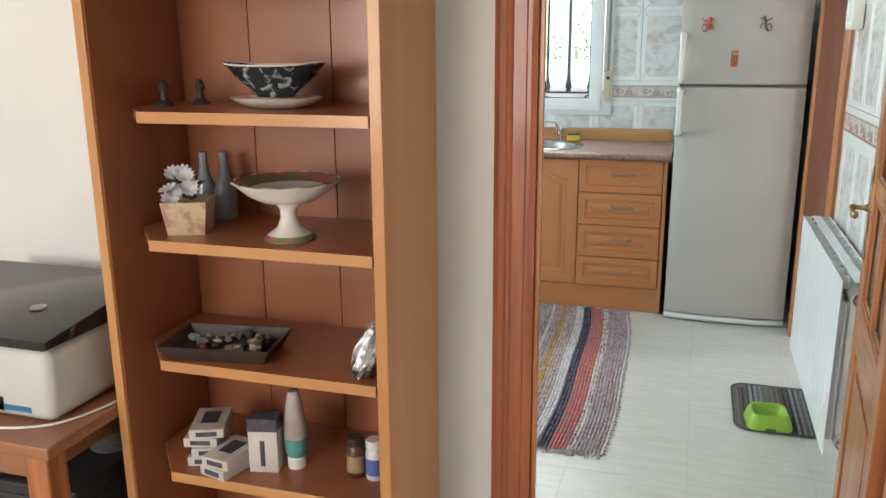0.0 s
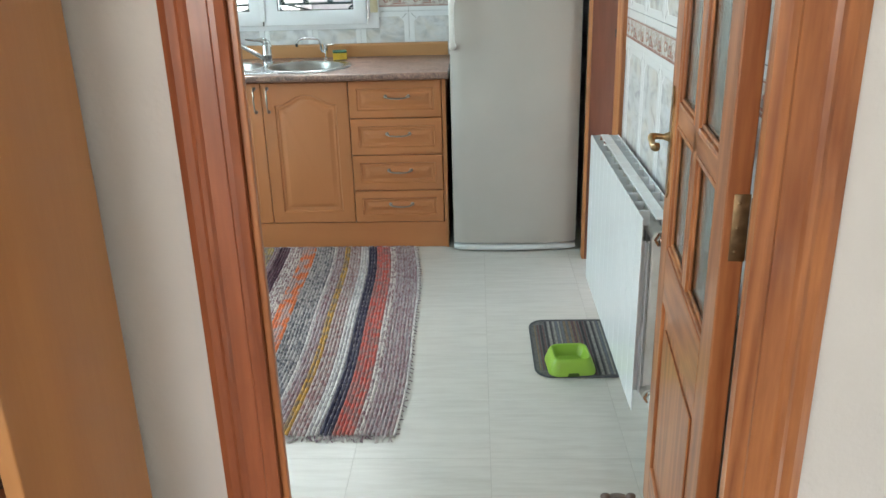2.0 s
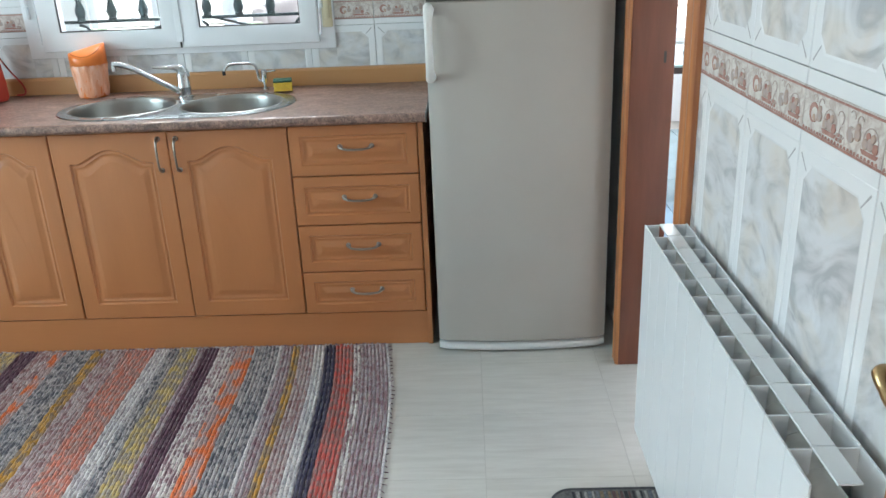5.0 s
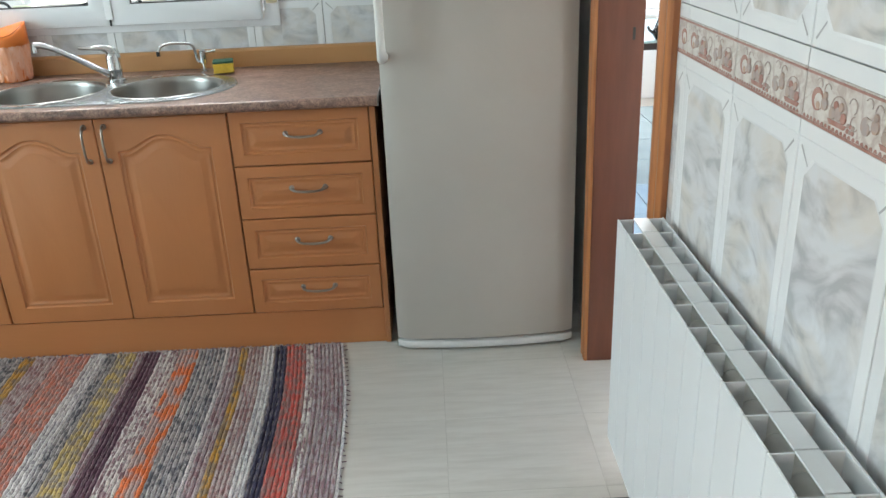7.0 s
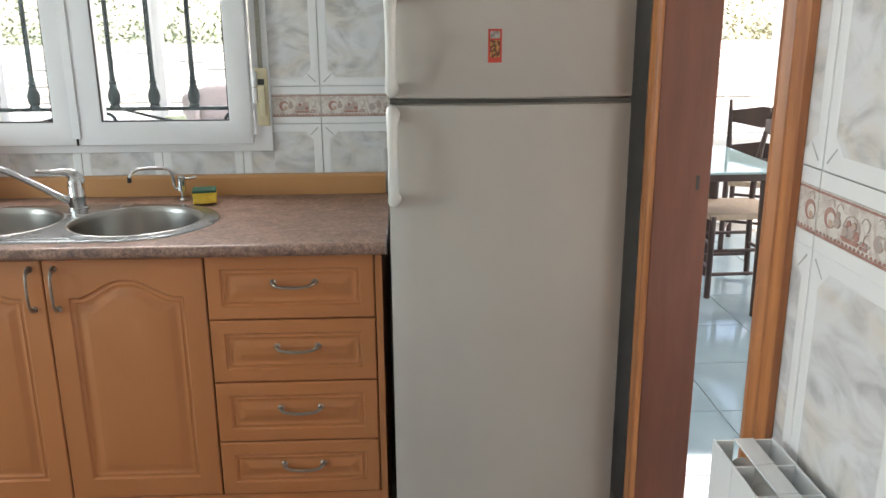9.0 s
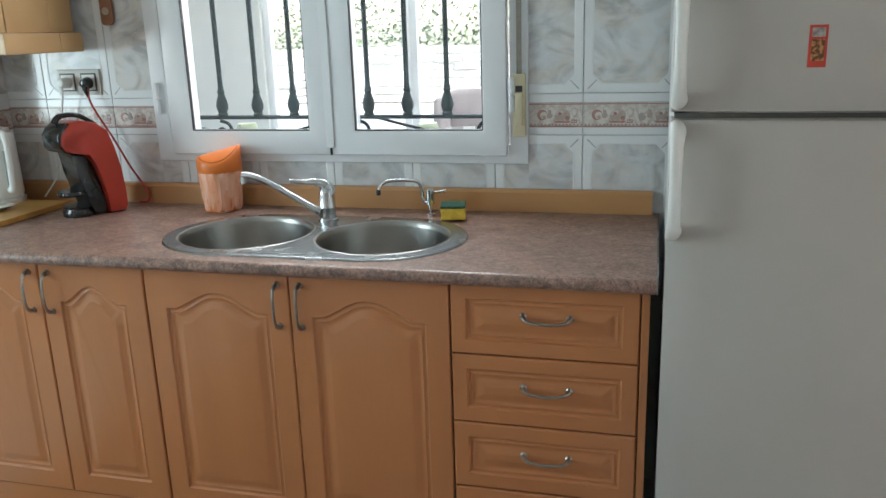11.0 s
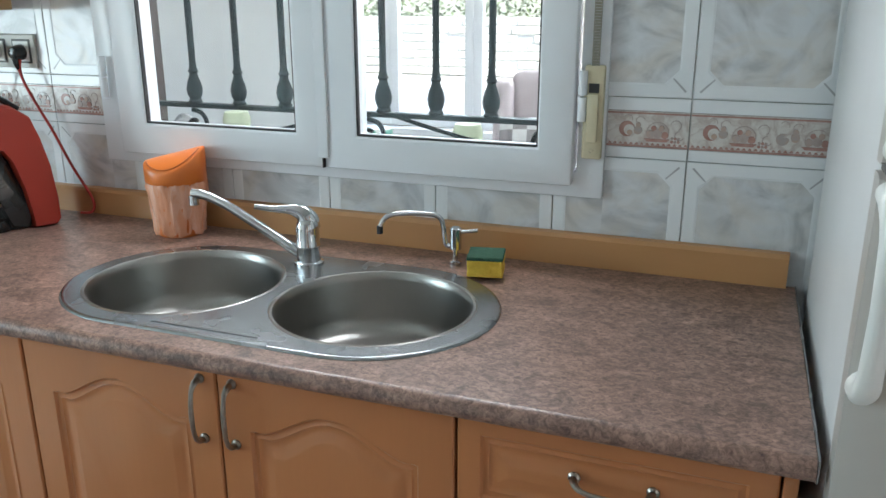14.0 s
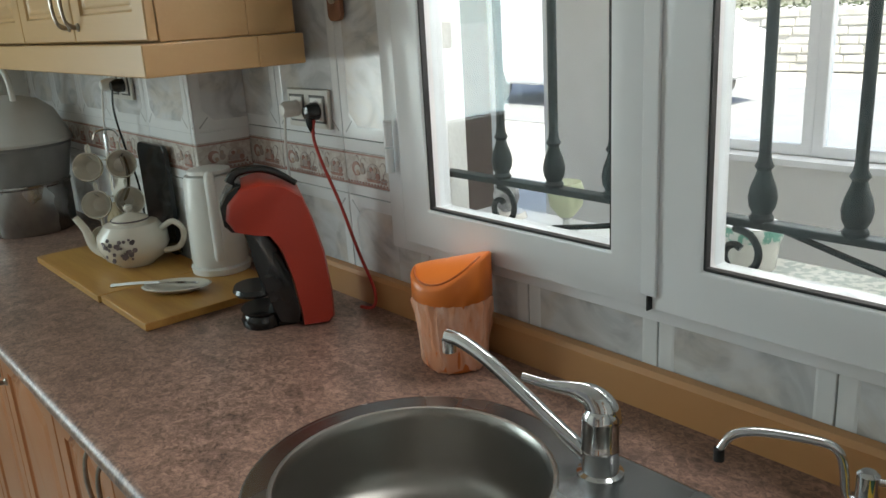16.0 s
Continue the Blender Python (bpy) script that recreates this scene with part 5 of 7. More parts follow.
part("centre", prism(circle(0, 0.045, 0.012, 16), -0.016, -0.0122, "y"), mat("pale disc", (0.45, 0.38, 0.30), 0.5, base2=(0.4, 0.3, 0.22), scale=40), orn)

# board, kettle, teapot, spoon rest
bd = thing("pastry_board", (0, 0, WTZ), "yellowish wooden pastry board of two planks on the worktop", "board")
BW = wood("board pine", (0.56, 0.30, 0.08), (0.42, 0.19, 0.045), "x", rings=7, fine=0.9, coat=0.1)
part("plank", box(-2.845, -2.358, 4.722, 4.998, 0.0005, 0.018, 0.002), BW, bd)
part("plank", box(-2.3565, -2.092, 4.728, 5.060, 0.0005, 0.018, 0.002), BW, bd)
BZ = WTZ + 0.0185
ket = thing("kettle", (-2.322, 5.015, BZ), "white plastic jug kettle on the wooden board", "kettle", rz=-25)
ket.scale = (1, 1, 1.06)
part("base", lathe([(0, 0), (0.070, 0), (0.072, 0.014), (0.064, 0.018), (0, 0.018)], 32), WHITE_PLASTIC, ket, smooth=True)
part("jug", lathe([(0, 0.0185), (0.065, 0.0185), (0.068, 0.03), (0.067, 0.12), (0.062, 0.215), (0.058, 0.225), (0, 0.228)], 36), WHITE_PLASTIC, ket, smooth=True)
part("lid", lathe([(0, 0.228), (0.052, 0.229), (0.050, 0.237), (0.02, 0.243), (0, 0.243)], 32), WHITE_PLASTIC, ket, smooth=True)
part("handle", tube([(0.045, 0, 0.225), (0.085, 0, 0.222), (0.100, 0, 0.19), (0.098, 0, 0.12), (0.092, 0, 0.055), (0.060, 0, 0.045)], [0.014, 0.013, 0.012, 0.012, 0.012, 0.010], 12), WHITE_PLASTIC, ket, smooth=True)
part("spout", prism([(-0.078, 0.222), (-0.055, 0.170), (-0.045, 0.222)], -0.018, 0.018, "y", bevel=0.004), WHITE_PLASTIC, ket, smooth=True)
part("water_gauge", box(0.0655, 0.0685, -0.006, 0.006, 0.06, 0.17, 0.001), mat("clear gauge", (0.45, 0.47, 0.48), 0.2, base2=(0.4, 0.42, 0.44), scale=9), ket)

CHINA = mat("cream china", (0.70, 0.66, 0.58), 0.14, base2=(0.66, 0.62, 0.54), scale=7)
PRINT = mat("dark printed flowers", (0.10, 0.085, 0.09), 0.25, base2=(0.2, 0.16, 0.18), scale=60)
tp = thing("teapot", (-2.548, 4.888, BZ), "cream china teapot with dark flower print on the board", "teapot", rz=44)
part("body", lathe([(0, 0), (0.045, 0), (0.048, 0.004), (0.072, 0.020), (0.088, 0.052), (0.086, 0.082), (0.066, 0.108), (0.042, 0.113)], 36), CHINA, tp, smooth=True)
part("lid", lathe([(0.046, 0.112), (0.048, 0.116), (0.040, 0.124), (0.016, 0.132), (0.006, 0.136), (0.012, 0.146), (0.009, 0.154), (0, 0.156)], 30), CHINA, tp, smooth=True)
part("spout", tube([(-0.074, 0, 0.030), (-0.108, 0, 0.050), (-0.124, 0, 0.092), (-0.146, 0, 0.126)], [0.020, 0.015, 0.010, 0.009], 12), CHINA, tp, smooth=True)
part("handle", tube([(0.078, 0, 0.090), (0.112, 0, 0.108), (0.138, 0, 0.080), (0.120, 0, 0.042), (0.080, 0, 0.032)], 0.0075, 10), CHINA, tp, smooth=True)
part("lid_ring", lathe([(0.0475, 0.1165), (0.049, 0.1185), (0.046, 0.1200)], 30), PRINT, tp)
bm = bmesh.new()
r2 = random.Random(3)
for i in range(34):
    a, zz = radians(r2.uniform(-118, -62)), r2.uniform(0.028, 0.085)
    rr = 0.0802 - 0.25 * abs(zz - 0.062) * abs(zz - 0.062) / 0.06 + 0.001
    rr = 0.0892 if 0.045 < zz < 0.085 else 0.0835
    c = prism(circle(0, 0, r2.uniform(0.003, 0.0065), 7), 0, 0.0012)
    join(bm, c, Matrix.Translation((rr * math.cos(a), rr * math.sin(a), zz)) @ Matrix.Rotation(a, 4, "Z") @ Matrix.Rotation(radians(90), 4, "Y"))
part("flower_print", bm, PRINT, tp)
sr = thing("spoon_rest", (-2.245, 4.865, BZ), "oval white china spoon rest with metal knife on the board", "spoon rest", rz=48)
part("dish", join(bmesh.new(), lathe([(0, 0.001), (0.035, 0.001), (0.055, 0.012), (0.060, 0.014), (0.056, 0.016), (0.034, 0.005), (0, 0.005)], 32), Matrix.Diagonal((1.35, 0.8, 1, 1))), CHINA, sr, smooth=True)
kn = thing("table_knife", (-2.27, 4.845, BZ + 0.0165), "steel table knife lying across the spoon rest", "knife", rz=42)
part("knife_handle", tube([(-0.13, 0, -0.004), (-0.07, 0, 0.001), (-0.01, 0, 0.003)], [0.006, 0.005, 0.0045], 8, flat=0.6), CHROME, kn, smooth=True)
part("knife_blade", box(-0.01, 0.085, -0.007, 0.007, 0.001, 0.0025, 0.0006), CHROME, kn)

# mug tree with cups, tray, steamer
mt = thing("cup_tree", (-2.735, 4.924, BZ), "wire cup stand hung with patterned china cups", "cup stand")
part("stand_pole", tube([(0, 0, 0.004), (0, 0, 0.16), (0, 0, 0.315)], 0.004, 8), CHROME, mt)
part("stand_base", lathe([(0, 0), (0.075, 0), (0.077, 0.003), (0.072, 0.006), (0, 0.006)], 30), CHROME, mt, smooth=True)
part("top_loop", tube([(0, -0.035, 0.305), (0, -0.02, 0.325), (0, 0.02, 0.325), (0, 0.035, 0.305)], 0.003, 8), CHROME, mt)
GOLD = mat("gilt pattern", (0.30, 0.22, 0.13), 0.25, base2=(0.42, 0.34, 0.22), scale=70)
first = None
for lvl, z in enumerate((0.235, 0.135, 0.040)):
    for k, a in enumerate((-62, 10)):
        if first is None:
            first = thing("tea_cup", (0, 0, 0), "small white china cup with gilt band on the cup stand", "cup", "cups on the stand")
            part("cup", lathe([(0, 0), (0.020, 0), (0.022, 0.004), (0.032, 0.022), (0.037, 0.058), (0.035, 0.058), (0.030, 0.022), (0.018, 0.006), (0, 0.005)], 26), CHINA, first, smooth=True)
            part("band", lathe([(0.0362, 0.047), (0.0378, 0.0485), (0.0378, 0.056), (0.0372, 0.0575)], 26), GOLD, first, smooth=True)
            part("cup_handle", tube([(0.034, 0, 0.045), (0.052, 0, 0.048), (0.056, 0, 0.028), (0.030, 0, 0.018)], 0.0035, 8), CHINA, first, smooth=True)
            home = first
        m_ = Matrix.Translation((-2.735 + 0.052 * math.cos(radians(a)), 4.924 + 0.058 * math.sin(radians(a)), BZ + z)) @ Matrix.Rotation(radians(-34 + 18 * k + 6 * lvl), 4, "Z") @ Matrix.Rotation(radians(78), 4, "Y") @ Matrix.Rotation(radians(180), 4, "Z")
        if lvl == 0 and k == 0:
            home.matrix_basis = m_
        else:
            copy_thing(home, m_)
        part("arm", tube([(0, 0, z + 0.012), (0.05 * math.cos(radians(a)), 0.05 * math.sin(radians(a)), z + 0.02), (0.075 * math.cos(radians(a)), 0.075 * math.sin(radians(a)), z + 0.034)], 0.0025, 6), CHROME, mt)
sc = thing("saucer_stack", (-2.685, 4.955, BZ), "white gilt-rimmed saucers standing upright behind the cups", "saucers")
for i in range(5):
    s = lathe([(0, 0), (0.03, 0.0), (0.062, 0.010), (0.066, 0.012), (0.060, 0.013), (0.03, 0.003), (0, 0.003)], 30)
    part("saucer", join(bmesh.new(), s, Matrix.Translation((-0.012, -0.045 + i * 0.009, 0.070 + (0.13 if i > 2 else 0))) @ Matrix.Rotation(radians(82), 4, "X")), CHINA if i % 2 else GOLD, sc, smooth=True)
tray = part("black_tray", join(bmesh.new(), prism(rounded(-0.09, 0.09, 0, 0.29, 0.02), 0, 0.012, "y", bevel=0.002), Matrix.Translation((-2.60, 4.986, BZ + 0.001))), BLACK)
tagged(tray, "plain black tray standing upright against the tiles", "tray")
pot = thing("steamer_pot", (-3.29, 4.83, WTZ), "tall grey metal steam cooker with domed lid", "steamer")
pot.scale = (0.84, 0.84, 1.12)
ALU = mat("worn aluminium", (0.42, 0.41, 0.40), 0.28, 1.0, base2=(0.30, 0.29, 0.28), scale=14, rough_vary=0.08)
part("base_pot", lathe([(0, 0), (0.150, 0), (0.158, 0.01), (0.160, 0.13), (0.166, 0.135), (0.160, 0.14)], 40), ALU, pot, smooth=True)
part("steamer_tier", lathe([(0.158, 0.141), (0.162, 0.15), (0.175, 0.20), (0.186, 0.235), (0.190, 0.24), (0.186, 0.247)], 40), mat("grey enamel", (0.20, 0.20, 0.20), 0.3, base2=(0.26, 0.26, 0.26), scale=8), pot, smooth=True)
part("lid", lathe([(0.195, 0.248), (0.197, 0.256), (0.180, 0.285), (0.150, 0.335), (0.10, 0.365), (0.03, 0.378), (0, 0.380)], 40), mat("pale grey lid", (0.52, 0.52, 0.50), 0.3, base2=(0.46, 0.46, 0.44), scale=6), pot, smooth=True)
part("lid_handle", tube([(-0.085, 0, 0.362), (-0.07, 0, 0.42), (0, 0, 0.455), (0.07, 0, 0.42), (0.085, 0, 0.362)], 0.011, 10), WHITE_PLASTIC, pot, smooth=True)

# wall cabinet
wc = thing("wall_cabinet", (-2.02, 4.80, 1.46), "pale beech wall cabinet with panelled doors over the worktop", "wall cabinet")
part("body", box(-1.66, 0, 0.021, 0.205, 0, 0.70, 0.002), CAB_TOP, wc)
part("body_side", box(-0.345, 0, 0.2055, 0.314, 0, 0.70, 0.002), CAB_TOP, wc)
part("light_rail", box(-1.70, 0.030, -0.028, 0.207, -0.062, -0.001, 0.003), CAB_TOP, wc)
part("light_rail", box(-0.345, 0.030, 0.2075, 0.314, -0.062, -0.001, 0.003), CAB_TOP, wc)
for i in range(4):
    d = part("door", front(0.408, 0.69, 0.055, arch=0.0), CAB_TOP, wc, smooth=True)
    d.location = (-0.412 * (i + 1), 0, 0.003)
    bow_handle(d, 0.030 if i % 2 == 0 else 0.378, 0.085, 0.105, True)
part("cornice", prism([(0.02, 0.70), (-0.03, 0.74), (-0.03, 0.76), (0.20, 0.76), (0.20, 0.70)], -1.70, 0.02, "x"), CAB_TOP, wc)

# fridge magnets
mag_red = mat("red magnet", (0.60, 0.06, 0.04), 0.35, base2=(0.5, 0.05, 0.03), scale=40)


def lizard(x, z, m_, label, flip=1):
    ob = thing("fridge_magnet", (x, 4.437, z), label, "magnet", "magnets on the fridge")
    bm = tube([(-0.026 * flip, 0, -0.030), (-0.010 * flip, 0, -0.034), (0.0, 0, -0.012), (0.004 * flip, 0, 0.012), (0.012 * flip, 0, 0.034)], [0.002, 0.004, 0.009, 0.009, 0.007], 8, flat=0.6)
    for s in (-1, 1):
        for z0 in (-0.008, 0.014):
            tube([(0, 0, z0), (s * 0.020, 0, z0 + 0.006), (s * 0.026, 0, z0 + 0.016 * (1 if z0 > 0 else -1))], 0.003, 6, bm=bm, flat=0.6)
    part("figure", bm, m_, ob, smooth=True)


lizard(0.005, 1.545, mag_red, "red lizard-shaped magnet on the freezer door")
lizard(0.273, 1.545, mat("dark magnet", (0.06, 0.06, 0.055), 0.4, base2=(0.14, 0.13, 0.11), scale=40), "dark grey lizard-shaped magnet on the freezer door", -1)
mg = thing("picture_magnet", (0.141, 4.4372, 1.340), "small upright red and gold picture magnet on the freezer door", "magnet")
part("backing", box(-0.0165, 0.0165, 0, 0.003, 0, 0.078, 0.0008), mag_red, mg)
part("picture", box(-0.0115, 0.0115, -0.0012, -0.0003, 0.012, 0.052), mat("gold print", (0.50, 0.24, 0.08), 0.4, base2=(0.12, 0.04, 0.02), scale=120, contrast=(0.45, 0.55)), mg)
part("picture_top", box(-0.0115, 0.0115, -0.0012, -0.0003, 0.056, 0.073), mat("grey print", (0.40, 0.38, 0.35), 0.4, base2=(0.2, 0.18, 0.16), scale=120), mg)
tb = thing("wall_timer_box", (0.545, 3.56, 1.50), "white plastic box mounted on the tiled wall", "wall box")
part("case", box(-0.045, -0.001, -0.06, 0.06, 0, 0.22, 0.006), WHITE_PLASTIC, tb)
part("cover_line", box(-0.0465, -0.0452, -0.05, 0.05, 0.03, 0.19, 0.001), PVC, tb)

# hall: bookcase beside the doorway
bc = thing("bookcase", (0, 0, 0), "tall open pine bookcase with ornaments on its shelves", "bookcase")
BX0, BX1, BY0, BY1 = -1.187, -0.550, 1.450, 1.766
part("side_panel", box(BX1 - 0.024, BX1, BY0, BY1, 0, 2.05, 0.002), SHELF_FACE, bc)
part("side_panel", box(BX0, BX0 + 0.022, BY0, BY1, 0, 2.05, 0.002), SHELF_FACE, bc)
# Thin sheets over the inner panel faces, coloured for shade.
part("inner_lining", box(BX0 + 0.0225, BX0 + 0.0245, BY0 + 0.006, BY1 - 0.012, 0.08, 2.02), SHELF_SHADE, bc)
part("inner_lining", box(BX1 - 0.0265, BX1 - 0.0245, BY0 + 0.006, BY1 - 0.012, 0.08, 2.02), SHELF_SHADE, bc)
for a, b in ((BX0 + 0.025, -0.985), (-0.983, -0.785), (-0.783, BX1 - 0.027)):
    part("back_board", box(a, b, BY1 - 0.011, BY1 - 0.002, 0.05, 2.02, 0.001), SHELF_SHADE, bc)
SH = (0.295, 0.555, 0.815, 1.075, 1.333, 1.60, 1.86)
for z in SH + (2.05, 0.08):
    sx0, sx1 = BX0 + 0.025, BX1 - 0.027
    top = [(-1.065, BY0 + 0.004), (sx1, BY0 + 0.004), (sx1, BY1 - 0.012), (sx0, BY1 - 0.012), (sx0, BY0 + 0.115)] if z < 2 else [(sx0, BY0 + 0.004), (sx1, BY0 + 0.004), (sx1, BY1 - 0.012), (sx0, BY1 - 0.012)]
    s = part("shelf", prism(top, z - 0.022, z, bevel=0.0015), SHELF_SHADE, bc)
    part("shelf_edge", box(-1.065 if z < 2 else sx0, sx1, BY0 + 0.0005, BY0 + 0.0036, z - 0.0222, z + 0.0004, 0.0006), SHELF_X, s)

WHITE_CHINA = mat("white china", (0.76, 0.73, 0.68), 0.15, base2=(0.70, 0.67, 0.62), scale=8)
ROSE = mat("rose and green rim print", (0.38, 0.10, 0.09), 0.25, base2=(0.12, 0.20, 0.08), scale=60, contrast=(0.45, 0.55))
BLUE_PRINT = mat("dark blue floral china", (0.025, 0.032, 0.038), 0.2, base2=(0.42, 0.44, 0.44), scale=38, contrast=(0.54, 0.66), distortion=1.0)

bowl = thing("floral_bowl", (-0.838, 1.60, 1.3335), "dark blue floral china bowl with a wavy rim on a saucer", "bowl")


def wavy(i, a, r, z):
    k = 1.0 if i in (4, 5, 6) else 0.0
    return r + k * 0.006 * math.sin(a * 4) + k * 0.010 * abs(math.cos(a)) ** 6, z + k * 0.006 * abs(math.cos(a)) ** 6


part("bowl_body", join(bmesh.new(), lathe([(0, 0.022), (0.040, 0.022), (0.046, 0.030), (0.075, 0.055), (0.095, 0.084), (0.092, 0.084), (0.072, 0.058), (0.03, 0.035), (0, 0.033)], 44, wave=wavy), Matrix.Diagonal((1.0, 0.72, 1, 1))), BLUE_PRINT, bowl, smooth=True)
part("bowl_rim", tube([((0.0945 + 0.006 * math.sin(a * 4) + 0.010 * abs(math.cos(a)) ** 6) * math.cos(a), 0.72 * (0.0945 + 0.006 * math.sin(a * 4) + 0.010 * abs(math.cos(a)) ** 6) * math.sin(a), 0.0850 + 0.006 * abs(math.cos(a)) ** 6) for a in [2 * math.pi * i / 36 for i in range(37)]], 0.002, 6, steps=1), WHITE_CHINA, bowl, smooth=True)
part("saucer", join(bmesh.new(), lathe([(0, 0.0005), (0.06, 0.0005), (0.09, 0.014), (0.100, 0.021), (0.096, 0.022), (0.06, 0.008), (0, 0.008)], 44), Matrix.Diagonal((1.0, 0.72, 1, 1))), WHITE_CHINA, bowl, smooth=True)

cake = thing("cake_stand", (-0.795, 1.545, 1.0755), "white china pedestal cake stand with rose printed scalloped rim", "cake stand")

cake.scale = (0.92, 0.92, 0.88)


def scallop(i, a, r, z):
    return (r + 0.004 * math.sin(a * 12), z + 0.002 * math.sin(a * 12)) if 6 <= i <= 9 else (r, z)


part("pedestal", lathe([(0, 0), (0.056, 0), (0.057, 0.004), (0.045, 0.014), (0.026, 0.028), (0.018, 0.050), (0.019, 0.070), (0.030, 0.084), (0, 0.085)], 40), WHITE_CHINA, cake, smooth=True)
part("plate", lathe([(0, 0.0852), (0.030, 0.0855), (0.06, 0.090), (0.088, 0.106), (0.100, 0.118), (0.108, 0.126), (0.114, 0.131), (0.117, 0.135), (0.113, 0.136), (0.098, 0.126), (0.07, 0.112), (0, 0.104)], 60, wave=scallop), WHITE_CHINA, cake, smooth=True)
part("rim_print", lathe([(0.112, 0.1372), (0.094, 0.1262), (0.082, 0.1200)], 60), ROSE, cake, "rose and green printed band", smooth=True)
part("foot_print", lathe([(0.0575, 0.001), (0.0582, 0.004), (0.050, 0.0125)], 40), ROSE, cake, smooth=True)

planter = thing("planter_box", (-1.028, 1.545, 1.0755), "small square cream planter with white artificial flowers", "planter", rz=20)
CREAMY = mat("cream decoupage", (0.52, 0.40, 0.26), 0.6, base2=(0.40, 0.22, 0.16), scale=35, contrast=(0.52, 0.62))
bm = bmesh.new()
q = [[bm.verts.new((sx * s, sy * s, z)) for sx, sy in ((-1, -1), (1, -1), (1, 1), (-1, 1))] for s, z in ((0.038, 0), (0.047, 0.070), (0.043, 0.070), (0.042, 0.055))]
for a, b in zip(q, q[1:]):
    for i in range(4):
        bm.faces.new((a[i], a[(i + 1) % 4], b[(i + 1) % 4], b[i]))
bm.faces.new(q[0])
bm.faces.new(q[-1])
part("box", bm, CREAMY, planter)
rf = random.Random(11)
PET = mat("white petals", (0.66, 0.66, 0.68), 0.7, base2=(0.5, 0.5, 0.54), scale=40)
LEAFM = mat("dark leaves", (0.05, 0.09, 0.035), 0.6, base2=(0.03, 0.05, 0.025), scale=40)
for i in range(9):
    fx_, fy_, fz_ = rf.uniform(-0.045, 0.05), rf.uniform(-0.04, 0.04), rf.uniform(0.085, 0.135)
    bm = bmesh.new()
    for k in range(11):
        a = 2 * math.pi * k / 11
        p = prism([(0, -0.002), (0.016, -0.0045), (0.023, 0), (0.016, 0.0045), (0, 0.002)], 0, 0.001)
        join(bm, p, Matrix.Rotation(a, 4, "Z") @ Matrix.Rotation(radians(-25), 4, "Y"))
    part("flower", join(bmesh.new(), bm, Matrix.Translation((fx_ * 0.9, fy_, fz_ - 0.018)) @ Matrix.Rotation(rf.uniform(0.2, 1.2), 4, "X") @ Matrix.Rotation(rf.uniform(-0.5, 0.5), 4, "Y")), PET, planter)
for i in range(14):
    a = rf.uniform(0, 6.3)
    p = prism([(0, 0), (0.018, -0.008), (0.042, 0), (0.018, 0.008)], 0, 0.001)
    part("leaf", join(bmesh.new(), p, Matrix.Translation((0.01 * math.cos(a), 0.01 * math.sin(a), 0.068 + 0.03 * rf.random())) @ Matrix.Rotation(a, 4, "Z") @ Matrix.Rotation(radians(-25), 4, "Y")), LEAFM, planter)
CLEAR = mat("clear blue glass bottle", (0.20, 0.22, 0.26), 0.1, base2=(0.26, 0.28, 0.32), scale=6)
for i, (x, y) in enumerate(((-1.075, 1.68), (-1.03, 1.69))):
    gb = thing("glass_bottle", (x, y, 1.0755), "tall thin bluish glass bottle behind the planter", "bottle", "bottles behind the planter")
    part("bottle_body", lathe([(0, 0), (0.026, 0), (0.027, 0.006), (0.026, 0.06), (0.013, 0.10), (0.009, 0.125), (0.010, 0.15 + 0.0), (0.0, 0.152)], 20), CLEAR, gb, smooth=True)
card = thing("photo_card", (-0.603, 1.60, 1.0755), "white card with pink print leaning on the bookcase side", "card")
part("card_board", join(bmesh.new(), box(-0.001, 0.001, -0.045, 0.045, 0, 0.115), Matrix.Rotation(radians(14), 4, "Y") @ Matrix.Rotation(radians(28), 4, "Z")), mat("white card", (0.75, 0.74, 0.74), 0.6, base2=(0.7, 0.68, 0.68), scale=20), card)
bm = bmesh.new()
for i in range(4):
    box(-0.0022, -0.0013, -0.035 + 0.006 * i, 0.02, 0.02 + i * 0.018, 0.028 + i * 0.018, bm=bm)
part("pink_print", join(bmesh.new(), bm, Matrix.Rotation(radians(14), 4, "Y") @ Matrix.Rotation(radians(28), 4, "Z")), mat("pink print", (0.60, 0.14, 0.16), 0.6, base2=(0.4, 0.1, 0.25), scale=50), card)

for x, y in ((-1.105, 1.60), (-1.055, 1.66)):
    bm = lathe([(0, 0), (0.020, 0), (0.021, 0.004), (0.009, 0.012), (0.007, 0.028), (0.012, 0.038), (0.005, 0.052), (0, 0.054)], 14)
    f = part("dark_figurine", bm, mat("dark metal", (0.03, 0.03, 0.03), 0.5, base2=(0.05, 0.045, 0.04), scale=30), smooth=True)
    f.location = (x, y, 1.3335)
    tagged(f, "small dark metal figurine at the end of the shelf", "figurine", "figurines")

tr = thing("trinket_tray", (-0.955, 1.535, 0.8155), "dark rectangular tray full of small trinkets", "tray", rz=8)
TRAYM = mat("dark tray", (0.035, 0.022, 0.018), 0.4, base2=(0.06, 0.04, 0.03), scale=20)
bm = bmesh.new()
q = [[bm.verts.new((sx * (w_ / 2), sy * (d_ / 2), z)) for sx, sy in ((-1, -1), (1, -1), (1, 1), (-1, 1))] for w_, d_, z in ((0.21, 0.12, 0), (0.245, 0.155, 0.034), (0.235, 0.145, 0.034), (0.21, 0.12, 0.010))]
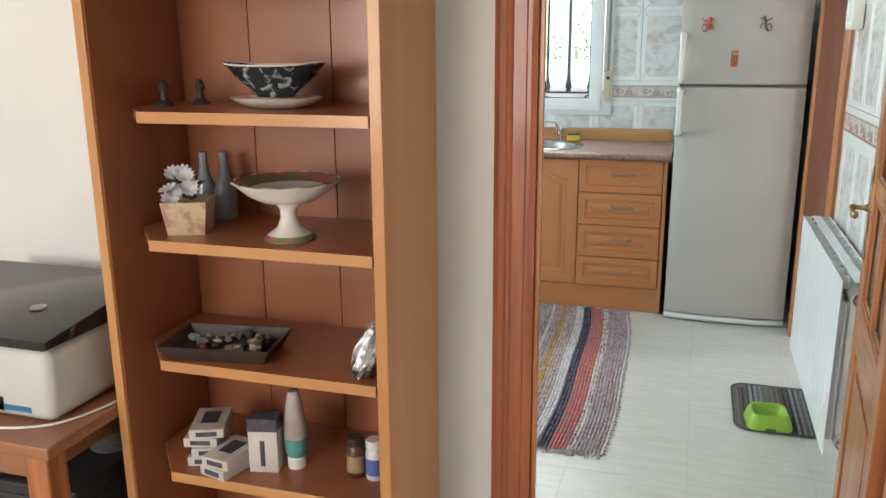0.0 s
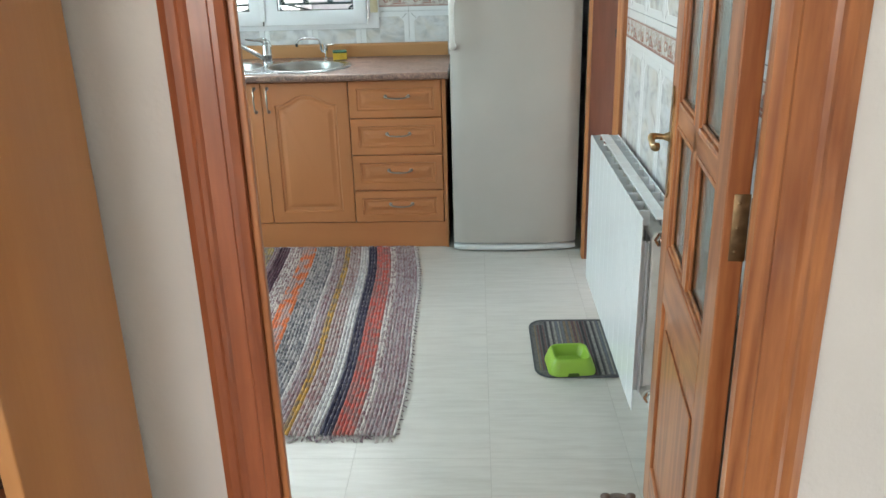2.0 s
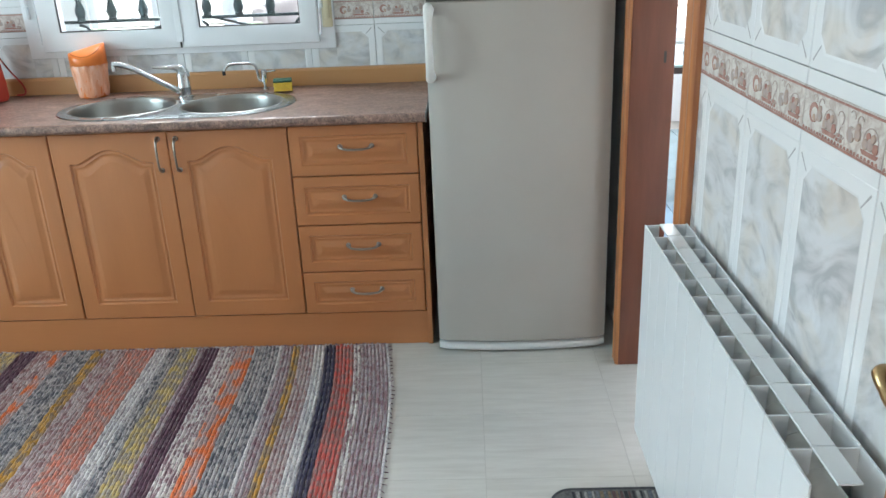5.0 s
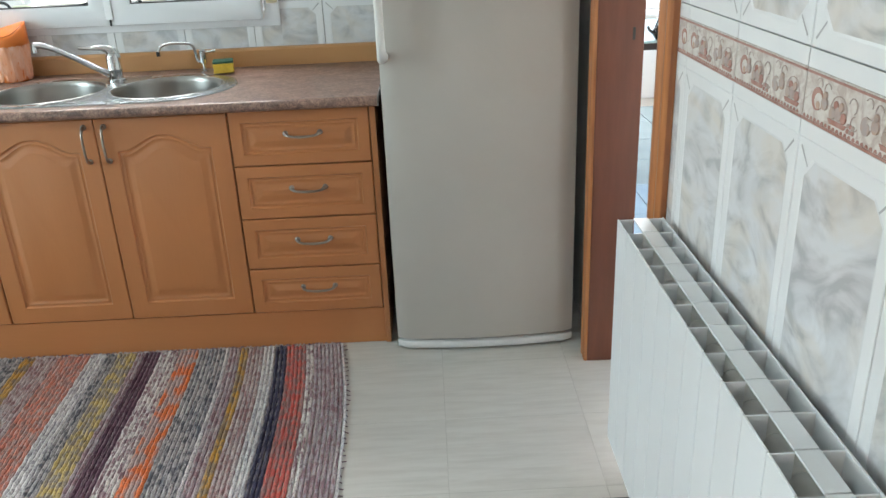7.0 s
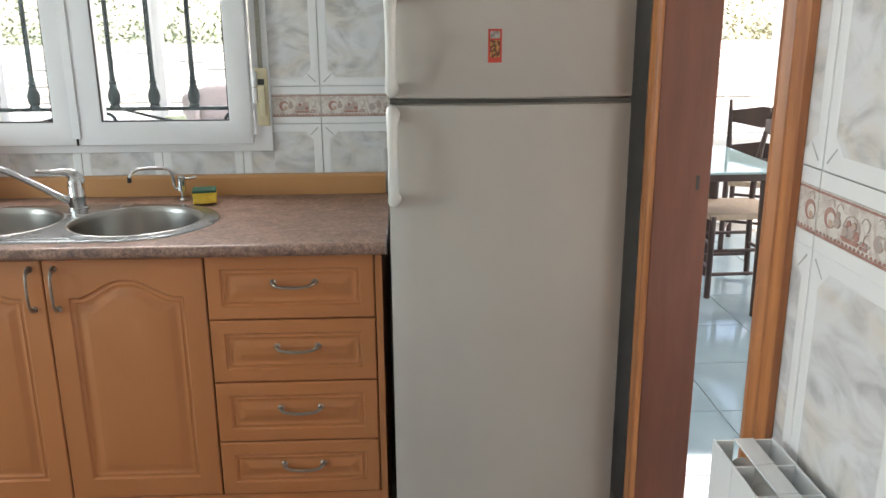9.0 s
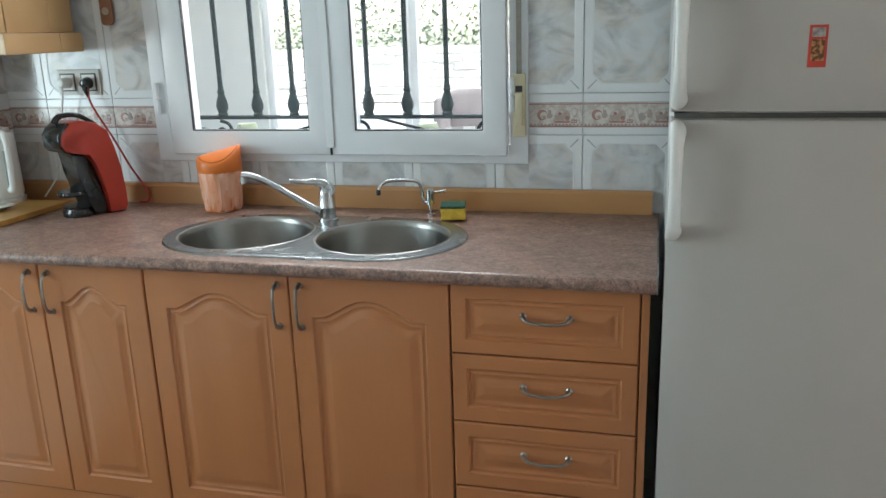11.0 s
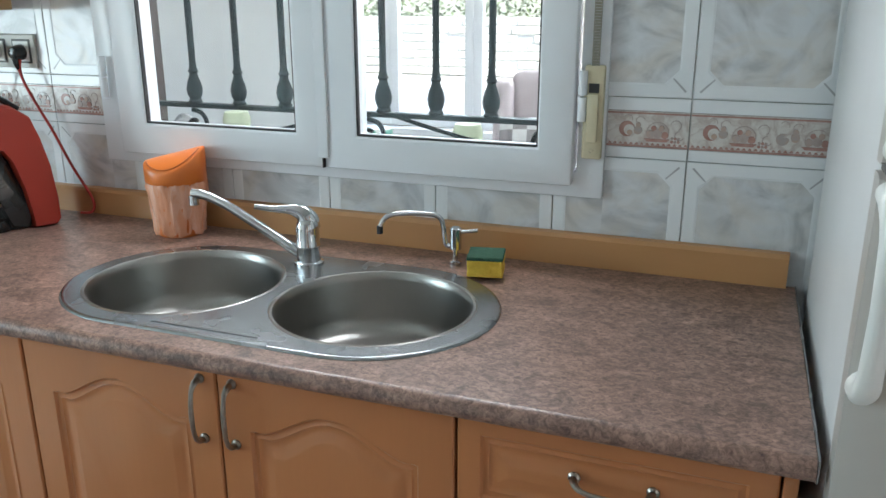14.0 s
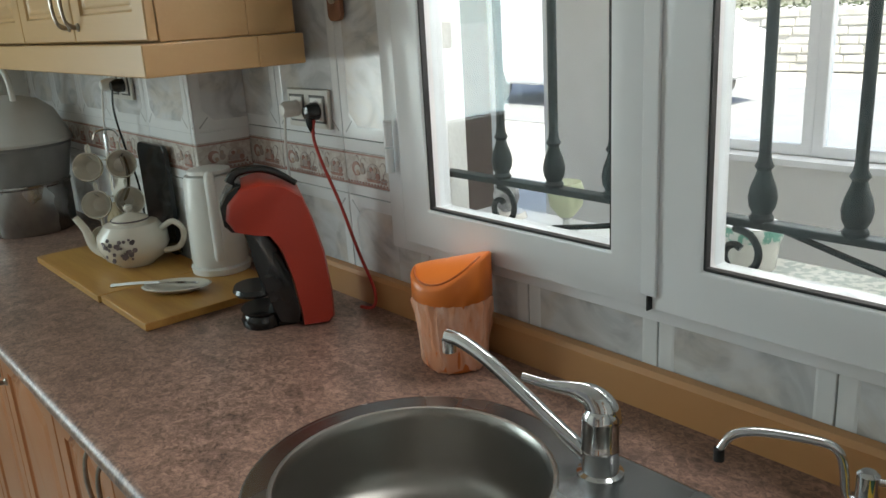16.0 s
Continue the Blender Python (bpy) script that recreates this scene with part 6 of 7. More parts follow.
for a, b in zip(q, q[1:]):
    for i in range(4):
        bm.faces.new((a[i], a[(i + 1) % 4], b[(i + 1) % 4], b[i]))
bm.faces.new(q[0])
bm.faces.new(q[-1])
part("tray_body", bm, TRAYM, tr)
tin = [mat("trinket %d" % i, c, 0.4, base2=tuple(v * 0.5 for v in c), scale=50) for i, c in enumerate(((0.5, 0.47, 0.42), (0.55, 0.06, 0.04), (0.10, 0.08, 0.07), (0.30, 0.22, 0.12), (0.20, 0.22, 0.24)))]
for i in range(34):
    x, y, r = rf.uniform(-0.09, 0.09), rf.uniform(-0.045, 0.045), rf.uniform(0.006, 0.014)
    bm = bmesh.new()
    bmesh.ops.create_icosphere(bm, subdivisions=1, radius=r)
    bmesh.ops.transform(bm, matrix=Matrix.Translation((x, y, 0.017 + 0.012 * rf.random())) @ Matrix.Rotation(rf.random() * 3, 4, "X") @ Matrix.Diagonal((rf.uniform(0.7, 1.6), 1, rf.uniform(0.4, 0.9), 1)), verts=bm.verts)
    part("trinket", bm, tin[(1 if i == 3 else (0, 2, 3, 4, 2)[i % 5])], tr)

foil = thing("foil_bag", (-0.622, 1.505, 0.8155), "crumpled silver and brown foil bag at the shelf edge", "bag", rz=15)
bm = bmesh.new()
rings = []
for k, (z, w_, d_) in enumerate(((0, 0.030, 0.030), (0.02, 0.036, 0.034), (0.05, 0.034, 0.028), (0.08, 0.026, 0.015), (0.105, 0.020, 0.004))):
    rings.append([bm.verts.new((w_ * math.cos(a) * (1 + 0.12 * math.sin(3 * a + k * 2)) + 0.014 * k * 0.5, d_ * math.sin(a) * (1 + 0.15 * math.sin(5 * a + k)), z + 0.004 * math.sin(4 * a))) for a in [2 * math.pi * j / 16 for j in range(16)]])
for a, b in zip(rings, rings[1:]):
    for j in range(16):
        bm.faces.new((a[j], a[(j + 1) % 16], b[(j + 1) % 16], b[j]))
bm.faces.new(rings[0])
bm.faces.new(rings[-1])
part("bag_body", bm, mat("crumpled foil", (0.42, 0.42, 0.43), 0.3, 0.8, base2=(0.12, 0.09, 0.07), scale=22, contrast=(0.45, 0.55), bump=1.0, bump_scale=60), foil)

CARD = mat("white box card", (0.60, 0.55, 0.50), 0.6, base2=(0.52, 0.47, 0.42), scale=20)
CARD_DARK = mat("dark box print", (0.05, 0.045, 0.07), 0.5, base2=(0.09, 0.08, 0.1), scale=40)


def small_box(x, y, z, w_, d_, h_, rz, top=True):
    ob = thing("medicine_box", (x, y, z), "small white printed cardboard box lying in a stack", "box", "stack of small boxes", rz=rz)
    part("carton", box(-w_ / 2, w_ / 2, -d_ / 2, d_ / 2, 0, h_, 0.0015), CARD, ob)
    part("print", box(-w_ * 0.3, w_ * 0.3, -d_ / 2 - 0.0008, -d_ / 2 - 0.0002, h_ * 0.25, h_ * 0.75), CARD_DARK, ob)
    part("print", box(-w_ * 0.25, w_ * 0.25, -d_ * 0.2, d_ * 0.3, h_ + 0.0002, h_ + 0.0008), CARD_DARK, ob)


z = 0.5555
for i, (dx, rz_) in enumerate(((0, 18), (0.006, 24), (-0.004, 15), (0.005, 22))):
    small_box(-1.025 + dx, 1.548, z, 0.075, 0.115, 0.021, rz_)
    z += 0.0222
for i in range(2):
    small_box(-0.950 + 0.004 * i, 1.506, 0.5555 + 0.024 * i, 0.07, 0.11, 0.023, -14 + 6 * i)
pb2 = thing("cream_box", (-0.872, 1.528, 0.5555), "upright white carton with dark blue top band", "box", rz=12)
part("carton", box(-0.032, 0.032, -0.022, 0.022, 0, 0.095, 0.001), CARD, pb2)
part("band", box(-0.0325, 0.0325, -0.0225, 0.0225, 0.0955, 0.125, 0.001), CARD_DARK, pb2)
part("lettering", box(-0.006, 0.004, -0.0235, -0.0225, 0.015, 0.075), CARD_DARK, pb2)
tb2 = thing("gel_bottle", (-0.812, 1.553, 0.5555), "clear squeeze bottle with teal gel and white cap", "bottle")
part("cap", lathe([(0, 0), (0.019, 0), (0.020, 0.003), (0.020, 0.024), (0.017, 0.027), (0, 0.027)], 22), WHITE_PLASTIC, tb2, smooth=True)
part("gel", lathe([(0.018, 0.0272), (0.024, 0.04), (0.025, 0.07), (0, 0.071)], 22), mat("teal gel", (0.08, 0.30, 0.28), 0.2, base2=(0.10, 0.34, 0.32), scale=6), tb2, smooth=True)
part("bottle_body", lathe([(0.025, 0.0712), (0.0245, 0.10), (0.018, 0.15), (0.012, 0.18), (0, 0.182)], 22), mat("hazy clear plastic", (0.36, 0.30, 0.26), 0.2, base2=(0.46, 0.42, 0.39), scale=14), tb2, smooth=True)
for x, cols, lab in ((-0.672, ((0.10, 0.045, 0.02), (0.38, 0.26, 0.14), (0.05, 0.03, 0.02)), "small brown glass jar with tan label and dark lid"), (-0.628, ((0.70, 0.69, 0.68), (0.10, 0.16, 0.42), (0.75, 0.74, 0.72)), "small white pill jar with blue and red label")):
    j = thing("pill_jar", (x, 1.558, 0.5555), lab, "jar", "jars on the lower shelf")
    ms = [mat(lab[:12] + str(i), c, 0.3, base2=tuple(v * 0.8 for v in c), scale=30) for i, c in enumerate(cols)]
    part("jar_body", lathe([(0, 0), (0.019, 0), (0.0205, 0.004), (0.0205, 0.062), (0.016, 0.070), (0, 0.070)], 24), ms[0], j, smooth=True)
    part("label", lathe([(0.0209, 0.012), (0.0209, 0.050)], 24), ms[1], j, smooth=True)
    part("jar_lid", lathe([(0.018, 0.0702), (0.0195, 0.072), (0.0195, 0.086), (0.017, 0.089), (0, 0.089)], 24), ms[2], j, smooth=True)

# side table with printer
st = thing("side_table", (-1.70, 1.52, 0), "orange pine side table beside the bookcase", "table")
TABLE = wood("table pine", (0.36, 0.145, 0.070), (0.27, 0.10, 0.045), "x", rings=4, fine=0.7)
part("tabletop", box(-0.50, 0.508, -0.27, 0.255, 0.665, 0.693, 0.004), TABLE, st)
part("apron", box(-0.43, 0.43, -0.225, -0.205, 0.59, 0.6645, 0.001), TABLE, st)
part("apron", box(0.415, 0.435, -0.20, 0.20, 0.59, 0.6645, 0.001), TABLE, st)
for sx in (-0.455, 0.455):
    for sy in (-0.225, 0.215):
        part("leg", box(sx - 0.028, sx + 0.028, sy - 0.028, sy + 0.028, 0, 0.6645, 0.004), PINE, st)
# Box added to darken the space under the table; its shape is made up.
sbx = thing("storage_box", (-1.68, 1.56, 0), "large black box filling the dark space under the side table", "box")
part("box_body", box(-0.42, 0.405, -0.17, 0.19, 0, 0.47, 0.012), mat("matt black card", (0.030, 0.030, 0.034), 0.6, base2=(0.05, 0.05, 0.055), scale=9), sbx)
part("box_lid", box(-0.425, 0.41, -0.175, 0.195, 0.4705, 0.505, 0.008), RUBBER, sbx)
bsk = thing("round_basket", (-1.345, 1.60, 0.5055), "small round dark grey basket on the black filler box", "basket")
BSK = mat("grey woven basket", (0.10, 0.10, 0.105), 0.8, base2=(0.17, 0.17, 0.17), scale=60, bump=0.8, bump_scale=150, stretch=(1, 1, 4))
part("basket_body", lathe([(0, 0), (0.050, 0), (0.062, 0.030), (0.066, 0.062), (0.062, 0.062), (0.050, 0.012), (0, 0.010)], 28), BSK, bsk, smooth=True)
part("basket_rim", lathe([(0.061, 0.0625), (0.068, 0.064), (0.068, 0.070), (0.061, 0.071)], 28), BSK, bsk, smooth=True)
pr = thing("printer", (-1.475, 1.50, 0.6935), "white inkjet printer with black lid on the side table", "printer")
part("body", box(-0.23, 0.225, -0.165, 0.20, 0.002, 0.165, 0.022, seg=3), mat("white printer case", (0.62, 0.61, 0.58), 0.35, base2=(0.57, 0.56, 0.53), scale=6), pr, smooth=True)
part("scanner_lid", prism([(-0.170, 0.166), (-0.168, 0.185), (0.19, 0.232), (0.203, 0.225), (0.203, 0.166)], -0.235, 0.232, "x", bevel=0.005), BLACK, pr, smooth=True)
part("logo_disc", prism([(x, y) for x, y in circle(0.09, -0.03, 0.018, 20)], 0.2025, 0.206), mat("silver mark", (0.35, 0.36, 0.38), 0.3, base2=(0.3, 0.3, 0.32), scale=20), pr)
part("paper_slot", box(-0.16, 0.10, -0.1668, -0.1652, 0.02, 0.05), BLACK, pr)
part("ink_strip", box(0.06, 0.17, -0.1668, -0.1652, 0.022, 0.034), mat("blue label", (0.03, 0.22, 0.40), 0.4, base2=(0.02, 0.16, 0.3), scale=20), pr)
pc = thing("printer_cable", (0, 0, 0), "white cable lying on the side table", "cable")
part("flex", tube([(-1.19, 1.62, 0.697), (-1.205, 1.45, 0.697), (-1.26, 1.33, 0.697), (-1.40, 1.28, 0.697), (-1.60, 1.275, 0.697)], 0.0028, 8), WHITE_PLASTIC, pc, smooth=True)

# porch round the kitchen corner
def glazing(name, x0, x1, y, z0, z1, bays, label):
    ob = thing(name, (0, 0, 0), label, "glazing")
    tagged(ob, kind="structure")
    w_ = (x1 - x0) / bays
    for i in range(bays):
        part("frame", frame_ring(x0 + i * w_, x0 + (i + 1) * w_, z0, z1, 0.055, y - 0.03, y + 0.03, 0.004), PVC, ob, smooth=True)
        g_ = part("pane", box(x0 + i * w_ + 0.05, x0 + (i + 1) * w_ - 0.05, y - 0.002, y + 0.002, z0 + 0.05, z1 - 0.05), WINDOW_GLASS, ob)
        g_.visible_shadow = False
    return ob


wall("wall_porch_low", (-2.899, 4.2, 8.2, 8.32, 0, 0.66))
wall("wall_porch_left", (-4.1, -2.9, 8.2, 8.32, 0.001, 2.45), (-5.3, -5.2, 5.36, 8.32, 0, 2.5))
wall("porch_ceiling", (-5.3, 4.2, 5.36, 8.5, 2.5, 2.62), (0.72, 4.2, 2.9, 5.36, 2.5, 2.62), material=CEILING)
wall("wall_porch_end", (0.72, 4.2, 2.9, 3.0, 0, 2.5))
wall("porch_floor_left", (-5.2, -4.5, 5.36, 8.3, -0.12, -0.001), material=PORCH_TILE)
part("window_sill", box(-2.9, 4.2, 8.10, 8.2, 0.63, 0.665, 0.003), PVC)["kind"] = "structure"
glazing("porch_window", -2.9, 4.2, 8.26, 0.665, 2.45, 13, "white framed sliding porch windows over a low wall")
glazing("porch_side_window", -5.2, -4.1, 8.26, 0.0, 2.45, 2, "white framed porch door window")
wall("wall_porch_east", (4.2, 4.3, 2.9, 8.32, 0, 0.66))

# shelf of the window and what stands on it
SHELF_Z = 1.0
ws = part("outer_window_shelf", box(-2.1, -0.3, 5.445, 5.62, SHELF_Z - 0.03, SHELF_Z, 0.003), PVC)
tagged(ws, "white shelf below the window on the porch side", "shelf", kind="structure")
LACE = mat("lace cloth", (0.66, 0.66, 0.62), 0.9, base2=(0.42, 0.47, 0.45), scale=70, contrast=(0.46, 0.54))
rn = part("lace_runner", box(-1.33, -0.40, 5.447, 5.615, SHELF_Z + 0.0005, SHELF_Z + 0.003), LACE)
tagged(rn, "white and green crocheted runner on the window shelf", "runner")
CANDLE = mat("pale green wax", (0.48, 0.52, 0.36), 0.5, base2=(0.42, 0.46, 0.30), scale=12)
for x in (-1.645, -0.935):
    c = thing("candle_goblet", (x, 5.53, SHELF_Z + 0.0035), "pale green goblet candle on the window shelf", "candle", "goblet candles")
    part("wax_bowl", lathe([(0, 0.028), (0.016, 0.03), (0.036, 0.055), (0.041, 0.085), (0.034, 0.108), (0, 0.108)], 26), CANDLE, c, smooth=True)
    part("glass_foot", lathe([(0, 0), (0.030, 0), (0.030, 0.003), (0.008, 0.008), (0.007, 0.024), (0.015, 0.029)], 22), mat("clear foot", (0.55, 0.57, 0.57), 0.1, base2=(0.5, 0.52, 0.52), scale=5), c, smooth=True)
mp_ = thing("patterned_pot", (-1.205, 5.53, SHELF_Z + 0.0035), "white pot with a green checked band on the shelf", "pot")
part("pot_body", lathe([(0, 0), (0.038, 0), (0.042, 0.005), (0.050, 0.085), (0.047, 0.085), (0, 0.08)], 28), WHITE_CHINA, mp_, smooth=True)
part("checked_band", lathe([(0.0490, 0.058), (0.0506, 0.060), (0.0512, 0.080), (0.0500, 0.082)], 28), mat("green check", (0.12, 0.36, 0.28), 0.4, base2=(0.62, 0.62, 0.58), scale=60, contrast=(0.48, 0.52)), mp_, smooth=True)
rk = thing("round_ornament", (-1.835, 5.54, SHELF_Z), "round grey ornament with a dark rim on the window shelf", "ornament")
bm = lathe([(0, 0), (0.038, 0), (0.042, 0.006), (0.038, 0.012), (0, 0.012)], 26)
part("disc", join(bmesh.new(), bm, Matrix.Translation((0, 0, 0.055)) @ Matrix.Rotation(radians(80), 4, "X")), mat("grey stone disc", (0.22, 0.22, 0.23), 0.6, base2=(0.5, 0.5, 0.5), scale=30, contrast=(0.45, 0.55)), rk, smooth=True)
part("foot", lathe([(0, 0), (0.045, 0), (0.040, 0.014), (0, 0.016)], 20), WHITE_CHINA, rk, smooth=True)

# armchair with cushion
ac = thing("armchair", (-0.98, 7.15, 0), "pale pink upholstered wing armchair with rounded arms", "armchair", rz=10)
PINK = mat("pale pink cloth", (0.60, 0.52, 0.53), 0.9, base2=(0.54, 0.46, 0.47), scale=8, bump=0.4, bump_scale=180)


def soft_box(x0, x1, y0, y1, z0, z1, r):
    return box(x0, x1, y0, y1, z0, z1, r, seg=5)


part("seat_base", soft_box(-0.30, 0.30, -0.36, 0.30, 0.10, 0.34, 0.03), PINK, ac, smooth=True)
part("seat_cushion", soft_box(-0.27, 0.27, -0.38, 0.20, 0.345, 0.50, 0.05), PINK, ac, smooth=True)
part("backrest", join(bmesh.new(), soft_box(-0.31, 0.31, 0.18, 0.36, 0.30, 1.12, 0.06), Matrix.Rotation(radians(-5), 4, "X")), PINK, ac, smooth=True)
for s in (-1, 1):
    part("armrest", soft_box(min(s * 0.28, s * 0.41), max(s * 0.28, s * 0.41), -0.36, 0.30, 0.10, 0.62, 0.055), PINK, ac, smooth=True)
    part("wing", soft_box(min(s * 0.29, s * 0.38), max(s * 0.29, s * 0.38), 0.12, 0.36, 0.62, 1.06, 0.04), PINK, ac, smooth=True)
    for y in (-0.30, 0.26):
        part("foot", box(s * 0.33 - 0.025, s * 0.33 + 0.025, y - 0.025, y + 0.025, 0, 0.10, 0.004), PINE, ac)
cu = thing("checked_cushion", (-1.12, 7.13, 0.515), "grey and white checked cushion leaning on the armchair back", "cushion", rz=10)
bm = bmesh.new()
n_ = 12
top, bot = [], []
for i in range(n_ + 1):
    ra, rb = [], []
    for j in range(n_ + 1):
        u, v = i / n_ * 2 - 1, j / n_ * 2 - 1
        t_ = 0.055 * (max(0.0, (1 - u ** 4) * (1 - v ** 4))) ** 0.5
        ra.append(bm.verts.new((u * 0.20, -t_, 0.20 + v * 0.20)))
        rb.append(bm.verts.new((u * 0.20, t_ + 0.001, 0.20 + v * 0.20)))
    top.append(ra)
    bot.append(rb)
for i in range(n_):
    for j in range(n_):
        f = bm.faces.new((top[i][j], top[i + 1][j], top[i + 1][j + 1], top[i][j + 1]))
        f.material_index = (i // 2 + j // 2) % 2
        bm.faces.new((bot[i][j + 1], bot[i + 1][j + 1], bot[i + 1][j], bot[i][j])).material_index = (i // 2 + j // 2) % 2
part("cover", join(bmesh.new(), bm, Matrix.Rotation(radians(-18), 4, "X")), [mat("grey check", (0.30, 0.27, 0.27), 0.9, base2=(0.26, 0.23, 0.23), scale=30), mat("white check", (0.66, 0.64, 0.62), 0.9, base2=(0.6, 0.58, 0.56), scale=30)], cu, smooth=True)

# dining corner seen through the side doorway
DARKWOOD = wood("dark stained wood", (0.045, 0.020, 0.014), (0.020, 0.010, 0.008), "z", rough=0.5, rings=5, fine=0.6, coat=0.1)
RUSH = mat("woven rush", (0.42, 0.33, 0.24), 0.85, base2=(0.32, 0.24, 0.17), scale=50, bump=0.7, bump_scale=160, stretch=(1, 6, 1))


def rush_chair(at, rz):
    ob = thing("dining_chair", at, "dark wooden ladder-back chair with woven rush seat", "chair", "chairs at the glass table", rz=rz)
    for s in (-1, 1):
        part("leg", tube([(s * 0.195, -0.19, 0), (s * 0.195, -0.19, 0.22), (s * 0.195, -0.19, 0.45)], 0.017, 10), DARKWOOD, ob, smooth=True)
        part("back_post", tube([(s * 0.185, 0.20, 0), (s * 0.185, 0.19, 0.45), (s * 0.185, 0.21, 0.70), (s * 0.185, 0.27, 0.98)], [0.017, 0.018, 0.017, 0.010], 10), DARKWOOD, ob, smooth=True)
        for z_ in (0.13, 0.26):
            part("stretcher", tube([(s * 0.192, -0.19, z_), (s * 0.19, 0, z_), (s * 0.186, 0.195, z_)], 0.010, 8), DARKWOOD, ob, smooth=True)
    for z_ in (0.17, 0.30):
        part("stretcher", tube([(-0.19, -0.19, z_), (0, -0.19, z_), (0.19, -0.19, z_)], 0.010, 8), DARKWOOD, ob, smooth=True)
    part("stretcher", tube([(-0.185, 0.195, 0.2), (0, 0.195, 0.2), (0.185, 0.195, 0.2)], 0.010, 8), DARKWOOD, ob, smooth=True)
    for z_, y_ in ((0.62, 0.20), (0.84, 0.235)):
        part("back_slat", prism([(-0.185, z_), (-0.10, z_ - 0.012), (0, z_ - 0.03), (0.10, z_ - 0.012), (0.185, z_), (0.185, z_ + 0.07), (0.09, z_ + 0.085), (0, z_ + 0.10), (-0.09, z_ + 0.085), (-0.185, z_ + 0.07)], y_ - 0.007, y_ + 0.007, "y", bevel=0.002), DARKWOOD, ob)
    bm_ = bmesh.new()
    c_ = bm_.verts.new((0, 0, 0.452))
    q_ = [bm_.verts.new((x_, y_, 0.462)) for x_, y_ in ((-0.205, -0.205), (0.205, -0.205), (0.20, 0.20), (-0.20, 0.20))]
    d_ = [bm_.verts.new((v.co.x, v.co.y, 0.430)) for v in q_]
    for i in range(4):
        bm_.faces.new((q_[i], q_[(i + 1) % 4], c_))
        bm_.faces.new((d_[i], d_[(i + 1) % 4], q_[(i + 1) % 4], q_[i]))
    bm_.faces.new(d_[::-1])
    part("seat", bm_, RUSH, ob, "woven rush seat")
    return ob


ch = rush_chair((1.70, 6.74, 0), -88)
copy_thing(ch, Matrix.Translation((2.2, 7.55, 0)) @ Matrix.Rotation(radians(150), 4, "Z"))
gt = thing("glass_table", (1.12, 6.62, 0), "glass topped dining table with dark wooden legs", "table")
part("tabletop", box(-0.62, 0.62, -0.44, 0.40, 0.737, 0.750, 0.004), mat("green tinted glass top", (0.30, 0.42, 0.42), 0.05, base2=(0.26, 0.38, 0.38), scale=3), gt)
part("top_frame", box(-0.60, 0.60, -0.42, 0.38, 0.700, 0.7365, 0.004), DARKWOOD, gt)
for sx in (-0.54, 0.54):
    for sy in (-0.37, 0.33):
        part("leg", tube([(sx, sy, 0), (sx, sy, 0.35), (sx, sy, 0.70)], [0.026, 0.030, 0.035], 12), DARKWOOD, gt, smooth=True)
tk = thing("dark_teapot", (1.235, 6.22, 0.7505), "small black teapot on the glass table", "teapot")
part("pot_body", lathe([(0, 0), (0.03, 0), (0.045, 0.02), (0.045, 0.05), (0.03, 0.07), (0.008, 0.075), (0.01, 0.09), (0, 0.092)], 20), BLACK, tk, smooth=True)
part("pot_handle", tube([(-0.035, 0, 0.06), (0, 0, 0.13), (0.035, 0, 0.06)], 0.004, 8), BLACK, tk, smooth=True)
part("pot_spout", tube([(-0.04, 0, 0.03), (-0.065, 0, 0.05), (-0.07, 0, 0.068)], [0.009, 0.007, 0.005], 8), BLACK, tk, smooth=True)

# outside: paving, stone wall, hedge and a van
STONE = mat("pale rubble stone", (0.58, 0.56, 0.52), 0.9, base2=(0.46, 0.44, 0.40), scale=3, bump=1.0, bump_scale=14)
wall_out = new("garden_wall")
tagged(wall_out, "pale rubble stone garden wall", kind="structure")
part("mortar_core", box(-22, 14, 20.006, 20.38, -0.1, 1.08), mat("pale mortar", (0.54, 0.52, 0.48), 0.95, base2=(0.47, 0.45, 0.41), scale=12), wall_out)
ro = random.Random(5)
for row in range(7):
    x = -13.0 + 0.17 * row
    while x < 7:
        w_ = ro.uniform(0.3, 0.75)
        part("stone", box(x + 0.008, x + w_ - 0.008, 20 - ro.uniform(0, 0.05), 20.4, -0.1 + row * 0.17 + 0.006, 0.064 + row * 0.17 - ro.uniform(0, 0.015), 0.02, seg=1), STONE, wall_out)
        x += w_
drive = part("driveway", box(-30, 20, 12.5, 17.5, -0.119, -0.10), mat("grey paving", (0.36, 0.37, 0.38), 0.9, base2=(0.29, 0.30, 0.31), scale=4, bump=0.3, bump_scale=60), kind="structure")
HEDGE = mat("hedge leaf", (0.09, 0.12, 0.05), 0.6, base2=(0.12, 0.16, 0.08), scale=3)
bm = bmesh.new()
for i in range(14000):
    x, y, z = ro.uniform(-22, 14), ro.uniform(20.4, 21.6), ro.uniform(0.7, 2.1 + 0.7 * math.sin(i * 0.01))
    a, b = ro.uniform(0, 6.3), ro.uniform(-1, 1)
    d = Vector((math.cos(a), math.sin(a), b)).normalized() * 0.075
    e = Vector((-math.sin(a), math.cos(a), ro.uniform(-0.6, 0.6))).normalized() * 0.035
    p = Vector((x, y, z))
    bm.faces.new([bm.verts.new(p + v) for v in (d, e, -d, -e)])
part("hedge", bm, HEDGE, kind="stuff")
van = thing("white_van", (-8.75, 14.6, -0.1), "white delivery van parked on the driveway", "van")
